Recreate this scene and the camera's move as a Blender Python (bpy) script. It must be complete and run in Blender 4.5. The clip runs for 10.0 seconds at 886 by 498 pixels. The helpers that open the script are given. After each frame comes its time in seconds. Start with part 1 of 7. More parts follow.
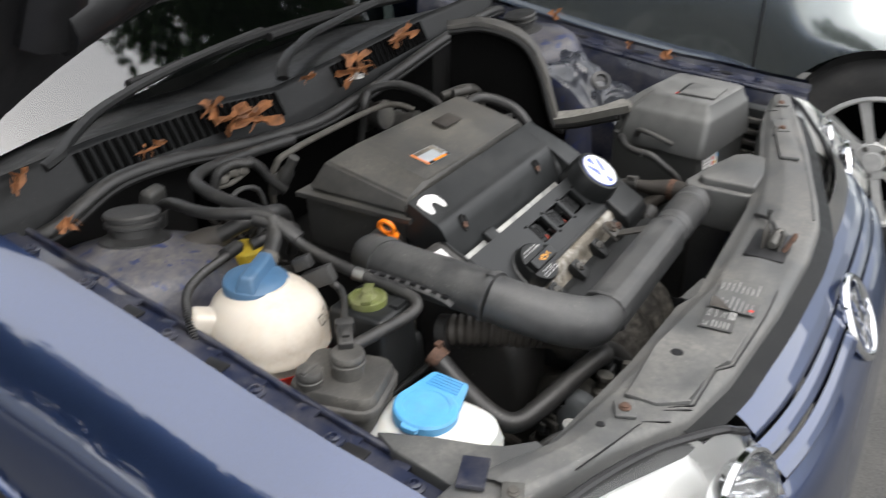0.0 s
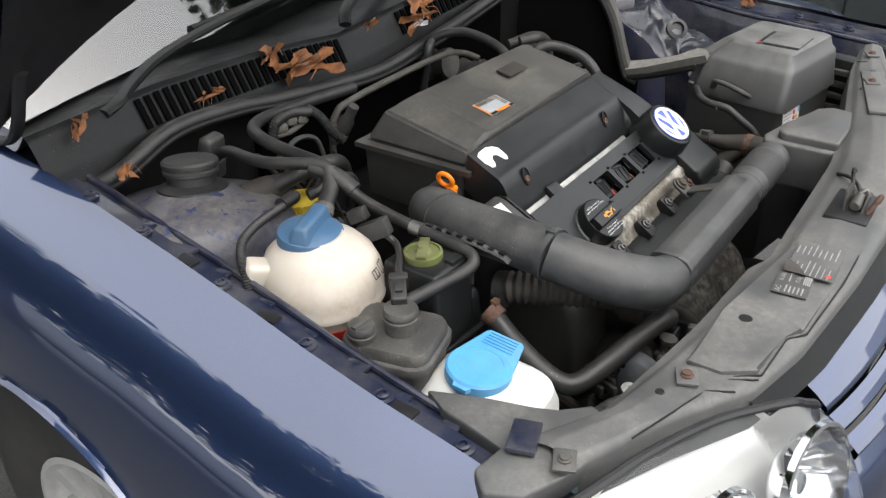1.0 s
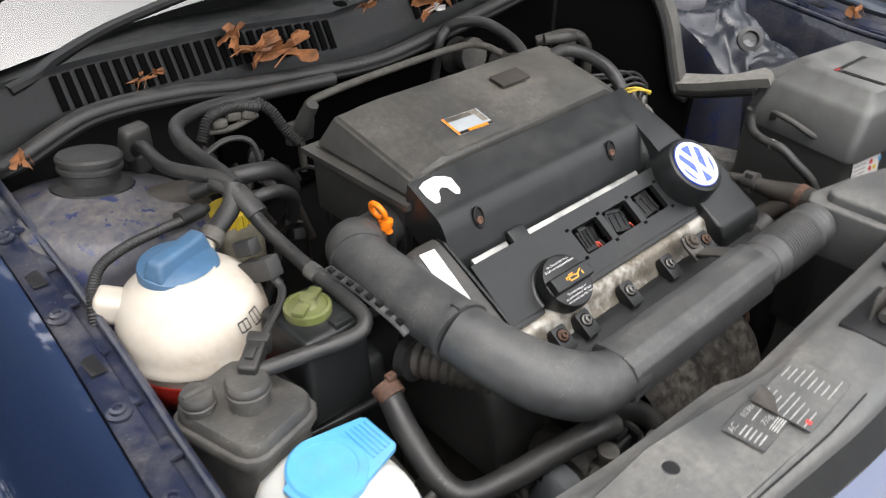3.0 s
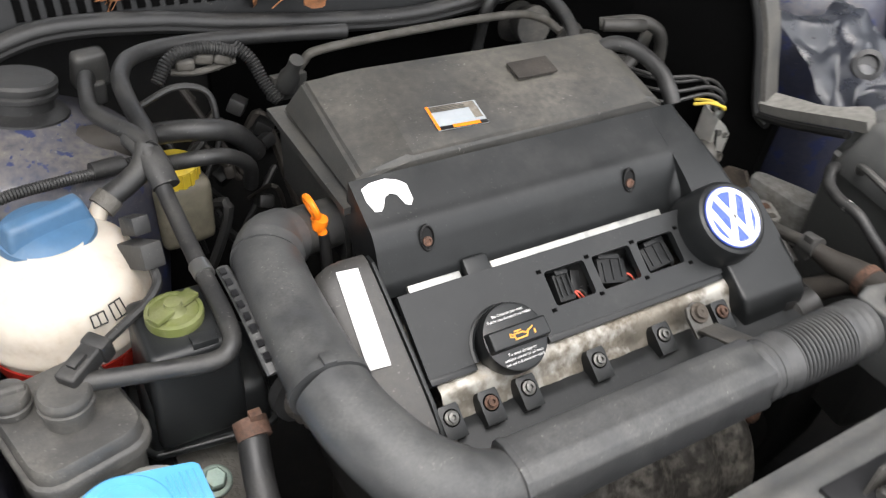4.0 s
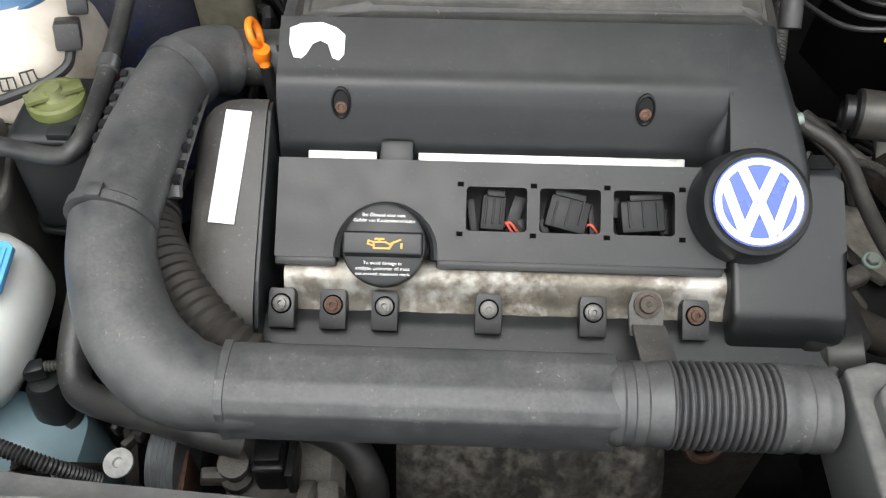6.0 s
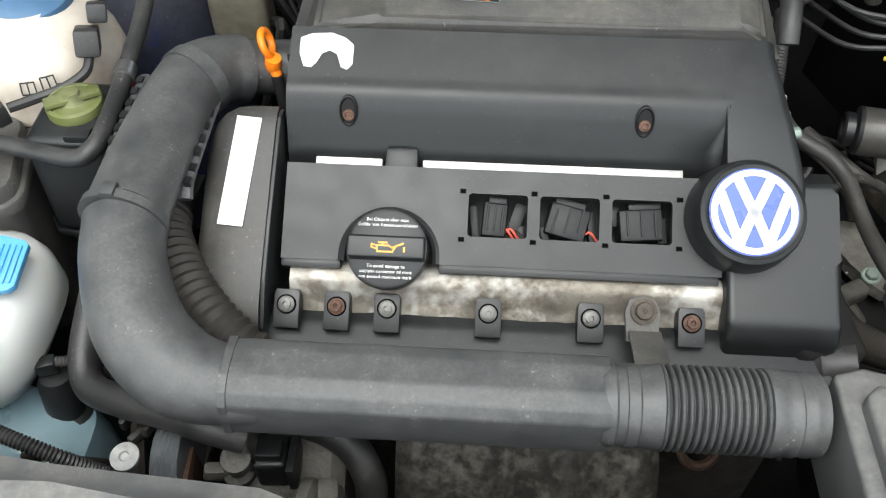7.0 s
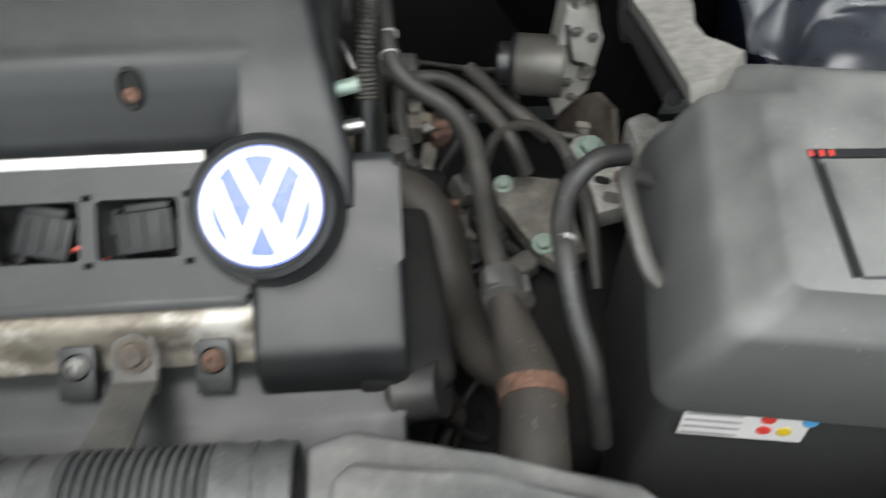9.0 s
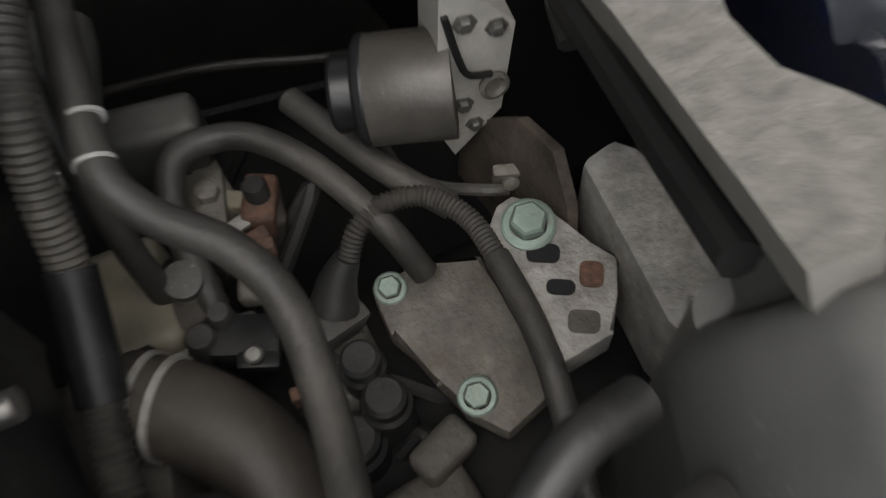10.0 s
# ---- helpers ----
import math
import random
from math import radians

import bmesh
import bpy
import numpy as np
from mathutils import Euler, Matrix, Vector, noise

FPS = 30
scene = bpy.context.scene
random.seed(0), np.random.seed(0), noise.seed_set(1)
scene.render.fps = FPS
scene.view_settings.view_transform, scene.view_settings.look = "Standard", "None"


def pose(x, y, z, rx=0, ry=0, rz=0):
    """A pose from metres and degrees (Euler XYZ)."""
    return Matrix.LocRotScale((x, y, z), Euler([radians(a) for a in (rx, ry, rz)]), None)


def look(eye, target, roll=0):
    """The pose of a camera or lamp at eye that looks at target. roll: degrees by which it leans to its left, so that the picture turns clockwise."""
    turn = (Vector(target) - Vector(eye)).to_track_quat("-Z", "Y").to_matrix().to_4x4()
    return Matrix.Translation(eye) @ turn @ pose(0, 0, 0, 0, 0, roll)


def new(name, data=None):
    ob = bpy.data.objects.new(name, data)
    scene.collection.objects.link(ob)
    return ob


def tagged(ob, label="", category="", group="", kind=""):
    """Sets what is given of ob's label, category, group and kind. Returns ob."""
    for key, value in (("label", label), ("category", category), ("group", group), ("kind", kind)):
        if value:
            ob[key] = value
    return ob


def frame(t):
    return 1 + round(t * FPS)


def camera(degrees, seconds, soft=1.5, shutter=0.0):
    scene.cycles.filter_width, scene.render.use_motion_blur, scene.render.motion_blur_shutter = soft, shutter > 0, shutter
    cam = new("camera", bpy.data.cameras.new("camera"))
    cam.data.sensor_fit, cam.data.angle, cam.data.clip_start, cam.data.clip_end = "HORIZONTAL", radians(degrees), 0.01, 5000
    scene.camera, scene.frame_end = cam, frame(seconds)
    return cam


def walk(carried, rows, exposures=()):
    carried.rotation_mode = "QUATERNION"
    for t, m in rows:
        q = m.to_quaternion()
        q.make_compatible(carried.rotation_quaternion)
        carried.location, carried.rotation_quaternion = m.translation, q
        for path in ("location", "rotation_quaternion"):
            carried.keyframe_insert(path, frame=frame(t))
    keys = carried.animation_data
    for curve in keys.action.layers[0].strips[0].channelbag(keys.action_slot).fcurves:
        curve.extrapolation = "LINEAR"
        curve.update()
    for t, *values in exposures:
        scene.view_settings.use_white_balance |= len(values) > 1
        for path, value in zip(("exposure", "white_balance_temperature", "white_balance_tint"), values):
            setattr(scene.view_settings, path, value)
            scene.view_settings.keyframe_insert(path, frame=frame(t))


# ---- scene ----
cam = camera(54.9, 10.0, soft=1.2, shutter=0.5)
# seconds, place in metres, turn in degrees
PATH = [
    (0, -1.2032, -0.3791, 1.2871, 62.14, -0.20, -59.30),
    (0.5, -1.1914, -0.3724, 1.2868, 59.97, 0.16, -54.42),
    (1, -1.1720, -0.3740, 1.2760, 58.87, 0.93, -54.67),
    (1.5, -1.1480, -0.3615, 1.2684, 57.87, 0.18, -55.11),
    (2, -1.0348, -0.3706, 1.2602, 57.40, -0.46, -52.14),
    (3.3, -0.7878, -0.4163, 1.2586, 55.81, -1.86, -39.46),
    (3.5, -0.7308, -0.4014, 1.2549, 54.69, -3.61, -36.60),
    (4, -0.6014, -0.3794, 1.2450, 50.99, -4.52, -29.44),
    (4.5, -0.4655, -0.4270, 1.2482, 48.92, -3.82, -16.77),
    (5, -0.3370, -0.4526, 1.2266, 46.71, -2.62, -9.13),
    (5.5, -0.2592, -0.3949, 1.2072, 41.47, -2.55, -3.21),
    (5.7, -0.2020, -0.3636, 1.2093, 38.75, 0.03, 0.66),
    (7, -0.1803, -0.3848, 1.2185, 40.27, 0.25, 3.58),
    (7.5, -0.1776, -0.3833, 1.1904, 39.60, 0.61, 2.16),
    (8, -0.1221, -0.3318, 1.1432, 37.55, 0.47, -2.80),
    (8.5, 0.0147, -0.2947, 1.1135, 40.37, -0.45, 3.98),
    (9, 0.0987, -0.2356, 1.1108, 35.81, 0.35, -3.50),
    (9.3, 0.1232, -0.1639, 1.0746, 34.16, -0.47, -9.09),
    (9.5, 0.1411, -0.0982, 1.0336, 32.50, 0.72, -12.42),
    (9.7, 0.1520, -0.0345, 0.9993, 30.76, 1.43, -14.35),
    (9.9, 0.1648, 0.0190, 0.9633, 28.53, 2.64, -14.86),
    (10, 0.1703, 0.0389, 0.9419, 27.37, 2.91, -15.30),
]
walk(cam, [(t, pose(x, y, z, a, b, c)) for t, x, y, z, a, b, c in PATH], [
    (0.0, 0.66, 6500, 10), (2.2, 0.68, 6500, 10), (3.5, 1.01, 6500, 11), (4.5, 0.99, 6500, 10), (5.5, 0.82, 6450, 9),
    (6.8, 1.0, 6300, 6), (7.6, 1.0, 6300, 6), (8.5, 0.84, 6300, 6), (9.2, 0.98, 6350, 6), (9.9, 0.32, 6600, 10), (10.0, 0.32, 6600, 10)])


# ---- light ----
world = bpy.data.worlds.new("sky")
scene.world = world
world.use_nodes = True
wn = world.node_tree
wn.nodes.clear()
w_out = wn.nodes.new("ShaderNodeOutputWorld")
w_bg = wn.nodes.new("ShaderNodeBackground")
w_sky = wn.nodes.new("ShaderNodeTexSky")
w_sky.sky_type = "NISHITA"
w_sky.sun_disc = False
w_sky.sun_elevation = radians(72)
w_sky.sun_rotation = radians(198)
w_sky.dust_density = 5.0
w_sky.air_density = 1.0
w_hsv = wn.nodes.new("ShaderNodeHueSaturation")
w_hsv.inputs["Saturation"].default_value = 0.35
wn.links.new(w_sky.outputs[0], w_hsv.inputs["Color"])
wn.links.new(w_hsv.outputs[0], w_bg.inputs["Color"])
wn.links.new(w_bg.outputs[0], w_out.inputs["Surface"])
w_bg.inputs["Strength"].default_value = 0.15
sun = new("sun", bpy.data.lights.new("sun", "SUN"))
sun.data.energy, sun.data.angle, sun.data.color = 3.3, radians(155), (1.0, 0.99, 0.97)
sun.matrix_world = look((-1.0, -1.3, 6.0), (0, 0, 0))

# ---- materials ----


def mat(name, base, rough=0.5, metal=0.0, vary=0.25, scale=40.0, dust=None, dust_amount=0.0, dust_scale=9.0, bump=0.15,
        bump_scale=220.0, coat=0.0, spec=0.5, up_dust_light=False, seed=0.0, trans=0.0, sss=0.0, specks=0.0, up_from=-0.1, flakes=None):
    """A surface with fine grain, larger blotches, an optional layer of dust and fine relief."""
    m = bpy.data.materials.new(name)
    m.use_nodes = True
    nt = m.node_tree
    n, l = nt.nodes, nt.links
    b = n["Principled BSDF"]
    co = n.new("ShaderNodeTexCoord")
    mp = n.new("ShaderNodeMapping")
    mp.inputs["Location"].default_value = (seed, seed * 1.7, seed * 0.3)
    l.new(co.outputs["Object"], mp.inputs["Vector"])

    def tex(sc, detail=4.0, rough_=0.55):
        t = n.new("ShaderNodeTexNoise")
        t.inputs["Scale"].default_value = sc
        t.inputs["Detail"].default_value = detail
        t.inputs["Roughness"].default_value = rough_
        l.new(mp.outputs[0], t.inputs["Vector"])
        return t

    def ramp(src, a, c):
        r = n.new("ShaderNodeMapRange")
        r.inputs["From Min"].default_value, r.inputs["From Max"].default_value = a, c
        l.new(src, r.inputs["Value"])
        return r

    def mix(fac, a, c):
        x = n.new("ShaderNodeMix")
        x.data_type = "RGBA"
        if isinstance(fac, float):
            x.inputs["Factor"].default_value = fac
        else:
            l.new(fac, x.inputs["Factor"])
        for sock, v in ((x.inputs["A"], a), (x.inputs["B"], c)):
            if isinstance(v, tuple):
                sock.default_value = (*v, 1.0)
            else:
                l.new(v, sock)
        return x.outputs["Result"]

    lo = tuple(max(0.0, c * (1 - vary)) for c in base)
    hi = tuple(min(1.0, c * (1 + vary)) for c in base)
    t1 = tex(scale)
    col = mix(ramp(t1.outputs[0], 0.3, 0.7).outputs[0], lo, hi)
    fac = None
    if dust:
        t2 = tex(dust_scale, 6.0, 0.65)
        t3 = tex(dust_scale * 14, 3.0)
        a = ramp(t2.outputs[0], 0.62 - 0.45 * dust_amount, 0.95 - 0.35 * dust_amount)
        mm = n.new("ShaderNodeMath")
        mm.operation = "MULTIPLY"
        l.new(a.outputs[0], mm.inputs[0])
        l.new(ramp(t3.outputs[0], 0.15, 0.75).outputs[0], mm.inputs[1])
        fac = mm.outputs[0]
        # upward faces: dust, and on the battery cover the light on its top
        if up_dust_light:
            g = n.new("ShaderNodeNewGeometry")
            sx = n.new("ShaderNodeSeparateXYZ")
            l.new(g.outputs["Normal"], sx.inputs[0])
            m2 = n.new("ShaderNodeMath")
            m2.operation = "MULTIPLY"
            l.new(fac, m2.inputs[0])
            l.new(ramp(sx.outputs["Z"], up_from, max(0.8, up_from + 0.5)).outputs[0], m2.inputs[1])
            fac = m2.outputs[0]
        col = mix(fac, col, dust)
    if flakes:
        # ragged patches where the paint shows through the dirt
        col = mix(ramp(tex(34.0, 5.0, 0.6).outputs[0], 0.585, 0.60).outputs[0], col, flakes)
    if specks:
        # pale chips and splashes of dirt, sparse and small
        ms = n.new("ShaderNodeMath")
        ms.operation = "MULTIPLY"
        l.new(ramp(tex(330.0, 1.5).outputs[0], 0.66, 0.74).outputs[0], ms.inputs[0])
        l.new(ramp(tex(26.0, 3.0).outputs[0], 0.45, 0.75).outputs[0], ms.inputs[1])
        mk = n.new("ShaderNodeMath")
        mk.operation = "MULTIPLY"
        l.new(ms.outputs[0], mk.inputs[0])
        mk.inputs[1].default_value = specks
        col = mix(mk.outputs[0], col, (0.34, 0.33, 0.30))
    l.new(col, b.inputs["Base Color"])
    b.inputs["Metallic"].default_value = metal
    b.inputs["Specular IOR Level"].default_value = spec
    b.inputs["Coat Weight"].default_value = coat
    b.inputs["Coat Roughness"].default_value = 0.06
    if trans:
        b.inputs["Transmission Weight"].default_value = trans
    if sss:
        b.inputs["Subsurface Weight"].default_value = sss
        b.inputs["Subsurface Radius"].default_value = (0.02, 0.015, 0.01)
        b.inputs["Subsurface Scale"].default_value = 0.5
    rr = ramp(t1.outputs[0], 0.25, 0.75)
    rr.inputs["To Min"].default_value = max(0.02, rough - 0.08)
    rr.inputs["To Max"].default_value = min(1.0, rough + 0.08)
    if fac is not None:
        rx = n.new("ShaderNodeMix")
        l.new(fac, rx.inputs["Factor"])
        l.new(rr.outputs[0], rx.inputs["A"])
        rx.inputs["B"].default_value = 0.9
        l.new(rx.outputs[0], b.inputs["Roughness"])
    else:
        l.new(rr.outputs[0], b.inputs["Roughness"])
    if bump:
        t4 = tex(bump_scale, 3.0)
        bp = n.new("ShaderNodeBump")
        bp.inputs["Strength"].default_value = bump
        bp.inputs["Distance"].default_value = 0.002
        l.new(t4.outputs[0], bp.inputs["Height"])
        l.new(bp.outputs[0], b.inputs["Normal"])
    return m


DUST = (0.20, 0.18, 0.15)
M = {}
M["cover"] = mat("black_plastic", (0.0125, 0.0135, 0.014), 0.36, vary=0.15, dust=(0.06, 0.06, 0.058), dust_amount=0.25, dust_scale=7, up_dust_light=True, bump=0.04, bump_scale=500, spec=0.36, specks=0.10)
M["dusty"] = mat("dusty_black_plastic", (0.034, 0.034, 0.033), 0.44, vary=0.2, scale=18, dust=(0.150, 0.138, 0.115), dust_amount=0.62, dust_scale=8, up_dust_light=True, bump=0.12, bump_scale=450, specks=0.5)
M["duct"] = mat("grey_duct_plastic", (0.040, 0.041, 0.042), 0.42, vary=0.22, scale=90, dust=(0.118, 0.116, 0.110), dust_amount=0.62, dust_scale=26, up_dust_light=True, bump=0.08, bump_scale=400, seed=3, specks=0.5)
M["slam"] = mat("slam_panel_plastic", (0.074, 0.076, 0.076), 0.46, vary=0.2, scale=14, dust=(0.225, 0.215, 0.195), dust_amount=0.5, dust_scale=11, up_dust_light=True, bump=0.12, bump_scale=500, seed=5, specks=0.35)
M["rubber"] = mat("rubber_hose", (0.018, 0.018, 0.018), 0.45, dust=(0.075, 0.071, 0.064), dust_amount=0.42, dust_scale=25, up_dust_light=True, bump=0.15, seed=2, specks=0.35)
# grimy black, taken darker still to hold the shade deep in the bay
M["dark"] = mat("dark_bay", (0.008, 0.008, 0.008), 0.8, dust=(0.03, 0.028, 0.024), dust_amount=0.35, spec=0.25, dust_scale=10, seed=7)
M["paint"] = mat("navy_metallic_paint", (0.024, 0.043, 0.112), 0.34, metal=0.85, vary=0.12, scale=900, coat=1.0, bump=0.0, spec=0.5)
M["paint"].node_tree.nodes["Principled BSDF"].inputs["Coat IOR"].default_value = 1.9
M["paint"].node_tree.nodes["Principled BSDF"].inputs["Coat Roughness"].default_value = 0.03
M["paint_in"] = mat("dusty_navy_paint", (0.010, 0.014, 0.033), 0.32, vary=0.25, scale=18, dust=(0.115, 0.107, 0.100), dust_amount=0.46, dust_scale=22, coat=0.4, bump=0.1, specks=0.5)
# near-black that stands for the shade in slots, recesses and behind parts
M["void"] = mat("shade_black", (0.002, 0.002, 0.002), 0.9, vary=0.2, bump=0.0, spec=0.05)
M["tank"] = mat("aged_white_plastic", (0.51, 0.465, 0.40), 0.34, vary=0.05, scale=15, dust=(0.28, 0.20, 0.125), dust_amount=0.42, dust_scale=11, bump=0.05, bump_scale=90, sss=0.2, specks=0.15)
M["white"] = mat("white_plastic", (0.66, 0.67, 0.64), 0.4, vary=0.05, scale=15, dust=(0.42, 0.40, 0.34), dust_amount=0.25, bump=0.06, sss=0.2, specks=0.2)
M["bluecap"] = mat("blue_cap_plastic", (0.050, 0.115, 0.205), 0.42, vary=0.15, dust=(0.14, 0.18, 0.22), dust_amount=0.4, dust_scale=16, up_dust_light=True, bump=0.12, specks=0.4)
M["skycap"] = mat("light_blue_plastic", (0.09, 0.34, 0.62), 0.38, vary=0.08, dust=(0.16, 0.25, 0.32), dust_amount=0.35, dust_scale=25, bump=0.1)
M["olive"] = mat("olive_cap_plastic", (0.095, 0.110, 0.030), 0.45, dust=(0.20, 0.19, 0.12), dust_amount=0.42, dust_scale=35, bump=0.15, specks=0.3)
M["orange"] = mat("orange_plastic", (0.90, 0.22, 0.01), 0.35, vary=0.08, bump=0.05)
M["yellow"] = mat("yellow_plastic", (0.62, 0.45, 0.03), 0.45, vary=0.1, dust=DUST, dust_amount=0.3, bump=0.1)
M["alu"] = mat("corroded_aluminium", (0.235, 0.215, 0.18), 0.5, metal=0.5, vary=0.45, scale=24, dust=(0.075, 0.056, 0.036), dust_amount=0.6, dust_scale=14, bump=0.8, bump_scale=75)


def oxide(m, share=0.55, edge=1.0, tone=(0.60, 0.59, 0.55)):
    """Hard-edged pale patches of bloom on bare metal."""
    n, l = m.node_tree.nodes, m.node_tree.links
    b = n["Principled BSDF"]
    old = b.inputs["Base Color"].links[0].from_socket
    co = n["Texture Coordinate"]
    t1, t2, mu, mr, mx = n.new("ShaderNodeTexNoise"), n.new("ShaderNodeTexNoise"), n.new("ShaderNodeMath"), n.new("ShaderNodeMapRange"), n.new("ShaderNodeMix")
    t1.inputs["Scale"].default_value, t1.inputs["Detail"].default_value = 12.0, 2.0
    t2.inputs["Scale"].default_value, t2.inputs["Detail"].default_value = 85.0, 5.0
    mu.operation = "ADD"
    mx.data_type = "RGBA"
    for t in (t1, t2):
        l.new(co.outputs["Object"], t.inputs["Vector"])
    l.new(t1.outputs[0], mu.inputs[0])
    l.new(t2.outputs[0], mu.inputs[1])
    mr.inputs["From Min"].default_value, mr.inputs["From Max"].default_value = edge, edge + 0.22
    mr.inputs["To Max"].default_value = share
    l.new(mu.outputs[0], mr.inputs["Value"])
    l.new(mr.outputs[0], mx.inputs["Factor"])
    l.new(old, mx.inputs["A"])
    mx.inputs["B"].default_value = (*tone, 1)
    l.new(mx.outputs["Result"], b.inputs["Base Color"])


oxide(M["alu"])
M["strip"] = mat("scuffed_steel_strip", (0.42, 0.42, 0.40), 0.4, metal=0.8, vary=0.4, scale=40, dust=(0.2, 0.18, 0.15), dust_amount=0.4, dust_scale=40, bump=0.3)
oxide(M["strip"])
M["stickergrey"] = mat("grey_blue_foil", (0.34, 0.37, 0.39), 0.4, vary=0.1, scale=60, bump=0.0)
M["amber"] = mat("amber_print", (0.72, 0.33, 0.03), 0.45, vary=0.08, bump=0.0)
M["coilgrey"] = mat("glossy_coil_plastic", (0.010, 0.0105, 0.011), 0.38, vary=0.3, dust=(0.045, 0.045, 0.043), dust_amount=0.3, dust_scale=40, bump=0.1, spec=0.22, specks=0.2)
M["belt"] = mat("worn_belt_cover_plastic", (0.030, 0.029, 0.028), 0.40, vary=0.2, scale=14, dust=(0.105, 0.098, 0.086), dust_amount=0.55, dust_scale=10, up_dust_light=True, bump=0.08, bump_scale=400, seed=13, specks=0.6)
M["fluid"] = mat("bluish_fluid_plastic", (0.17, 0.25, 0.28), 0.3, vary=0.12, scale=20, dust=(0.22, 0.22, 0.20), dust_amount=0.3, bump=0.05, sss=0.2)
M["pulley"] = mat("grey_pulley_metal", (0.20, 0.21, 0.22), 0.4, metal=0.5, vary=0.2, bump=0.15, specks=0.4)
M["shield"] = mat("stained_heat_shield", (0.10, 0.095, 0.085), 0.5, metal=0.4, vary=0.7, scale=18, dust=(0.012, 0.009, 0.007), dust_amount=0.95, dust_scale=9, bump=0.6, bump_scale=90)
oxide(M["shield"], 0.4, 1.04, (0.30, 0.28, 0.24))
M["pipegrey"] = mat("grimy_grey_pipe", (0.026, 0.025, 0.023), 0.5, dust=(0.085, 0.078, 0.067), dust_amount=0.5, dust_scale=18, bump=0.25, bump_scale=400, seed=12)
M["tower"] = mat("dusty_tower_paint", (0.022, 0.026, 0.050), 0.42, vary=0.3, scale=20, dust=(0.165, 0.150, 0.130), dust_amount=0.85, dust_scale=9, up_dust_light=True, coat=0.2, bump=0.12, specks=0.6, flakes=(0.020, 0.028, 0.085))
M["boltgrey"] = mat("dull_bolt_steel", (0.13, 0.128, 0.12), 0.45, metal=0.6, vary=0.25, bump=0.2)
M["faded"] = mat("faded_print", (0.30, 0.30, 0.29), 0.6, vary=0.3, scale=120, bump=0.0)
M["darkrubber"] = mat("clean_black_rubber", (0.010, 0.010, 0.010), 0.5, vary=0.2, bump=0.1, spec=0.22)
M["cast"] = mat("dirty_cast_metal", (0.10, 0.096, 0.087), 0.65, metal=0.3, vary=0.3, scale=50, dust=(0.07, 0.058, 0.044), dust_amount=0.7, bump=0.6, bump_scale=200)
M["steel"] = mat("bright_steel", (0.50, 0.50, 0.48), 0.36, metal=1.0, vary=0.12, bump=0.1)
M["zinc"] = mat("green_zinc_bolt", (0.23, 0.30, 0.265), 0.5, metal=0.5, vary=0.2, dust=(0.2, 0.19, 0.15), dust_amount=0.45, dust_scale=60, bump=0.2)
M["rust"] = mat("rusty_steel", (0.105, 0.055, 0.036), 0.75, metal=0.15, vary=0.5, scale=260, dust=(0.05, 0.042, 0.036), dust_amount=0.5, dust_scale=60, bump=0.5)
M["chrome"] = mat("chrome", (0.75, 0.76, 0.78), 0.12, metal=1.0, vary=0.05, bump=0.0)
# near white and half diffuse, to carry the sky glare of the lens too
M["lampsilver"] = mat("lamp_silver", (0.88, 0.88, 0.86), 0.38, metal=0.5, vary=0.02, scale=4, bump=0.0)
M["paper"] = mat("white_label_paper", (0.68, 0.67, 0.66), 0.55, vary=0.03, scale=30, dust=(0.5, 0.47, 0.44), dust_amount=0.3, dust_scale=30, bump=0.05)
M["black"] = mat("plain_black", (0.012, 0.012, 0.013), 0.4, vary=0.2, bump=0.1)
M["emblue"] = mat("emblem_blue", (0.030, 0.070, 0.36), 0.3, vary=0.05, coat=0.3, bump=0.0)
M["emwhite"] = mat("emblem_white", (0.80, 0.81, 0.83), 0.22, vary=0.03, coat=0.6, bump=0.0)
M["red"] = mat("red_coolant", (0.45, 0.03, 0.02), 0.3, vary=0.15, bump=0.0)
M["leaf"] = mat("dry_leaf", (0.26, 0.105, 0.038), 0.7, vary=0.45, scale=60, dust=(0.085, 0.035, 0.016), dust_amount=0.55, dust_scale=45, bump=0.5, bump_scale=150)
M["asphalt"] = mat("asphalt", (0.060, 0.060, 0.058), 0.85, vary=0.5, scale=160, dust=(0.12, 0.115, 0.105), dust_amount=0.4, dust_scale=3, bump=0.8, bump_scale=120)
M["tyre"] = mat("tyre_rubber", (0.018, 0.018, 0.018), 0.7, dust=(0.07, 0.065, 0.06), dust_amount=0.4, bump=0.2)
M["alloy"] = mat("silver_alloy", (0.48, 0.48, 0.47), 0.35, metal=0.3, vary=0.1, coat=0.3, bump=0.05)
M["greycar"] = mat("dark_grey_metallic_paint", (0.17, 0.19, 0.19), 0.22, metal=0.75, vary=0.1, scale=900, coat=1.0, bump=0.0)
M["cowl"] = mat("cowl_plastic", (0.009, 0.0095, 0.010), 0.40, dust=(0.035, 0.034, 0.031), dust_amount=0.3, dust_scale=7, up_dust_light=True, spec=0.20, bump=0.1, bump_scale=500, seed=9, specks=0.25)
M["brown"] = mat("brown_grimy_hose", (0.026, 0.0225, 0.019), 0.6, vary=0.3, dust=(0.062, 0.053, 0.043), dust_amount=0.55, bump=0.25, seed=4, specks=0.3)
M["canister"] = mat("dusty_grey_plastic", (0.048, 0.047, 0.045), 0.5, vary=0.2, dust=(0.150, 0.140, 0.122), dust_amount=0.52, dust_scale=24, bump=0.2, bump_scale=400, seed=6, specks=0.6)
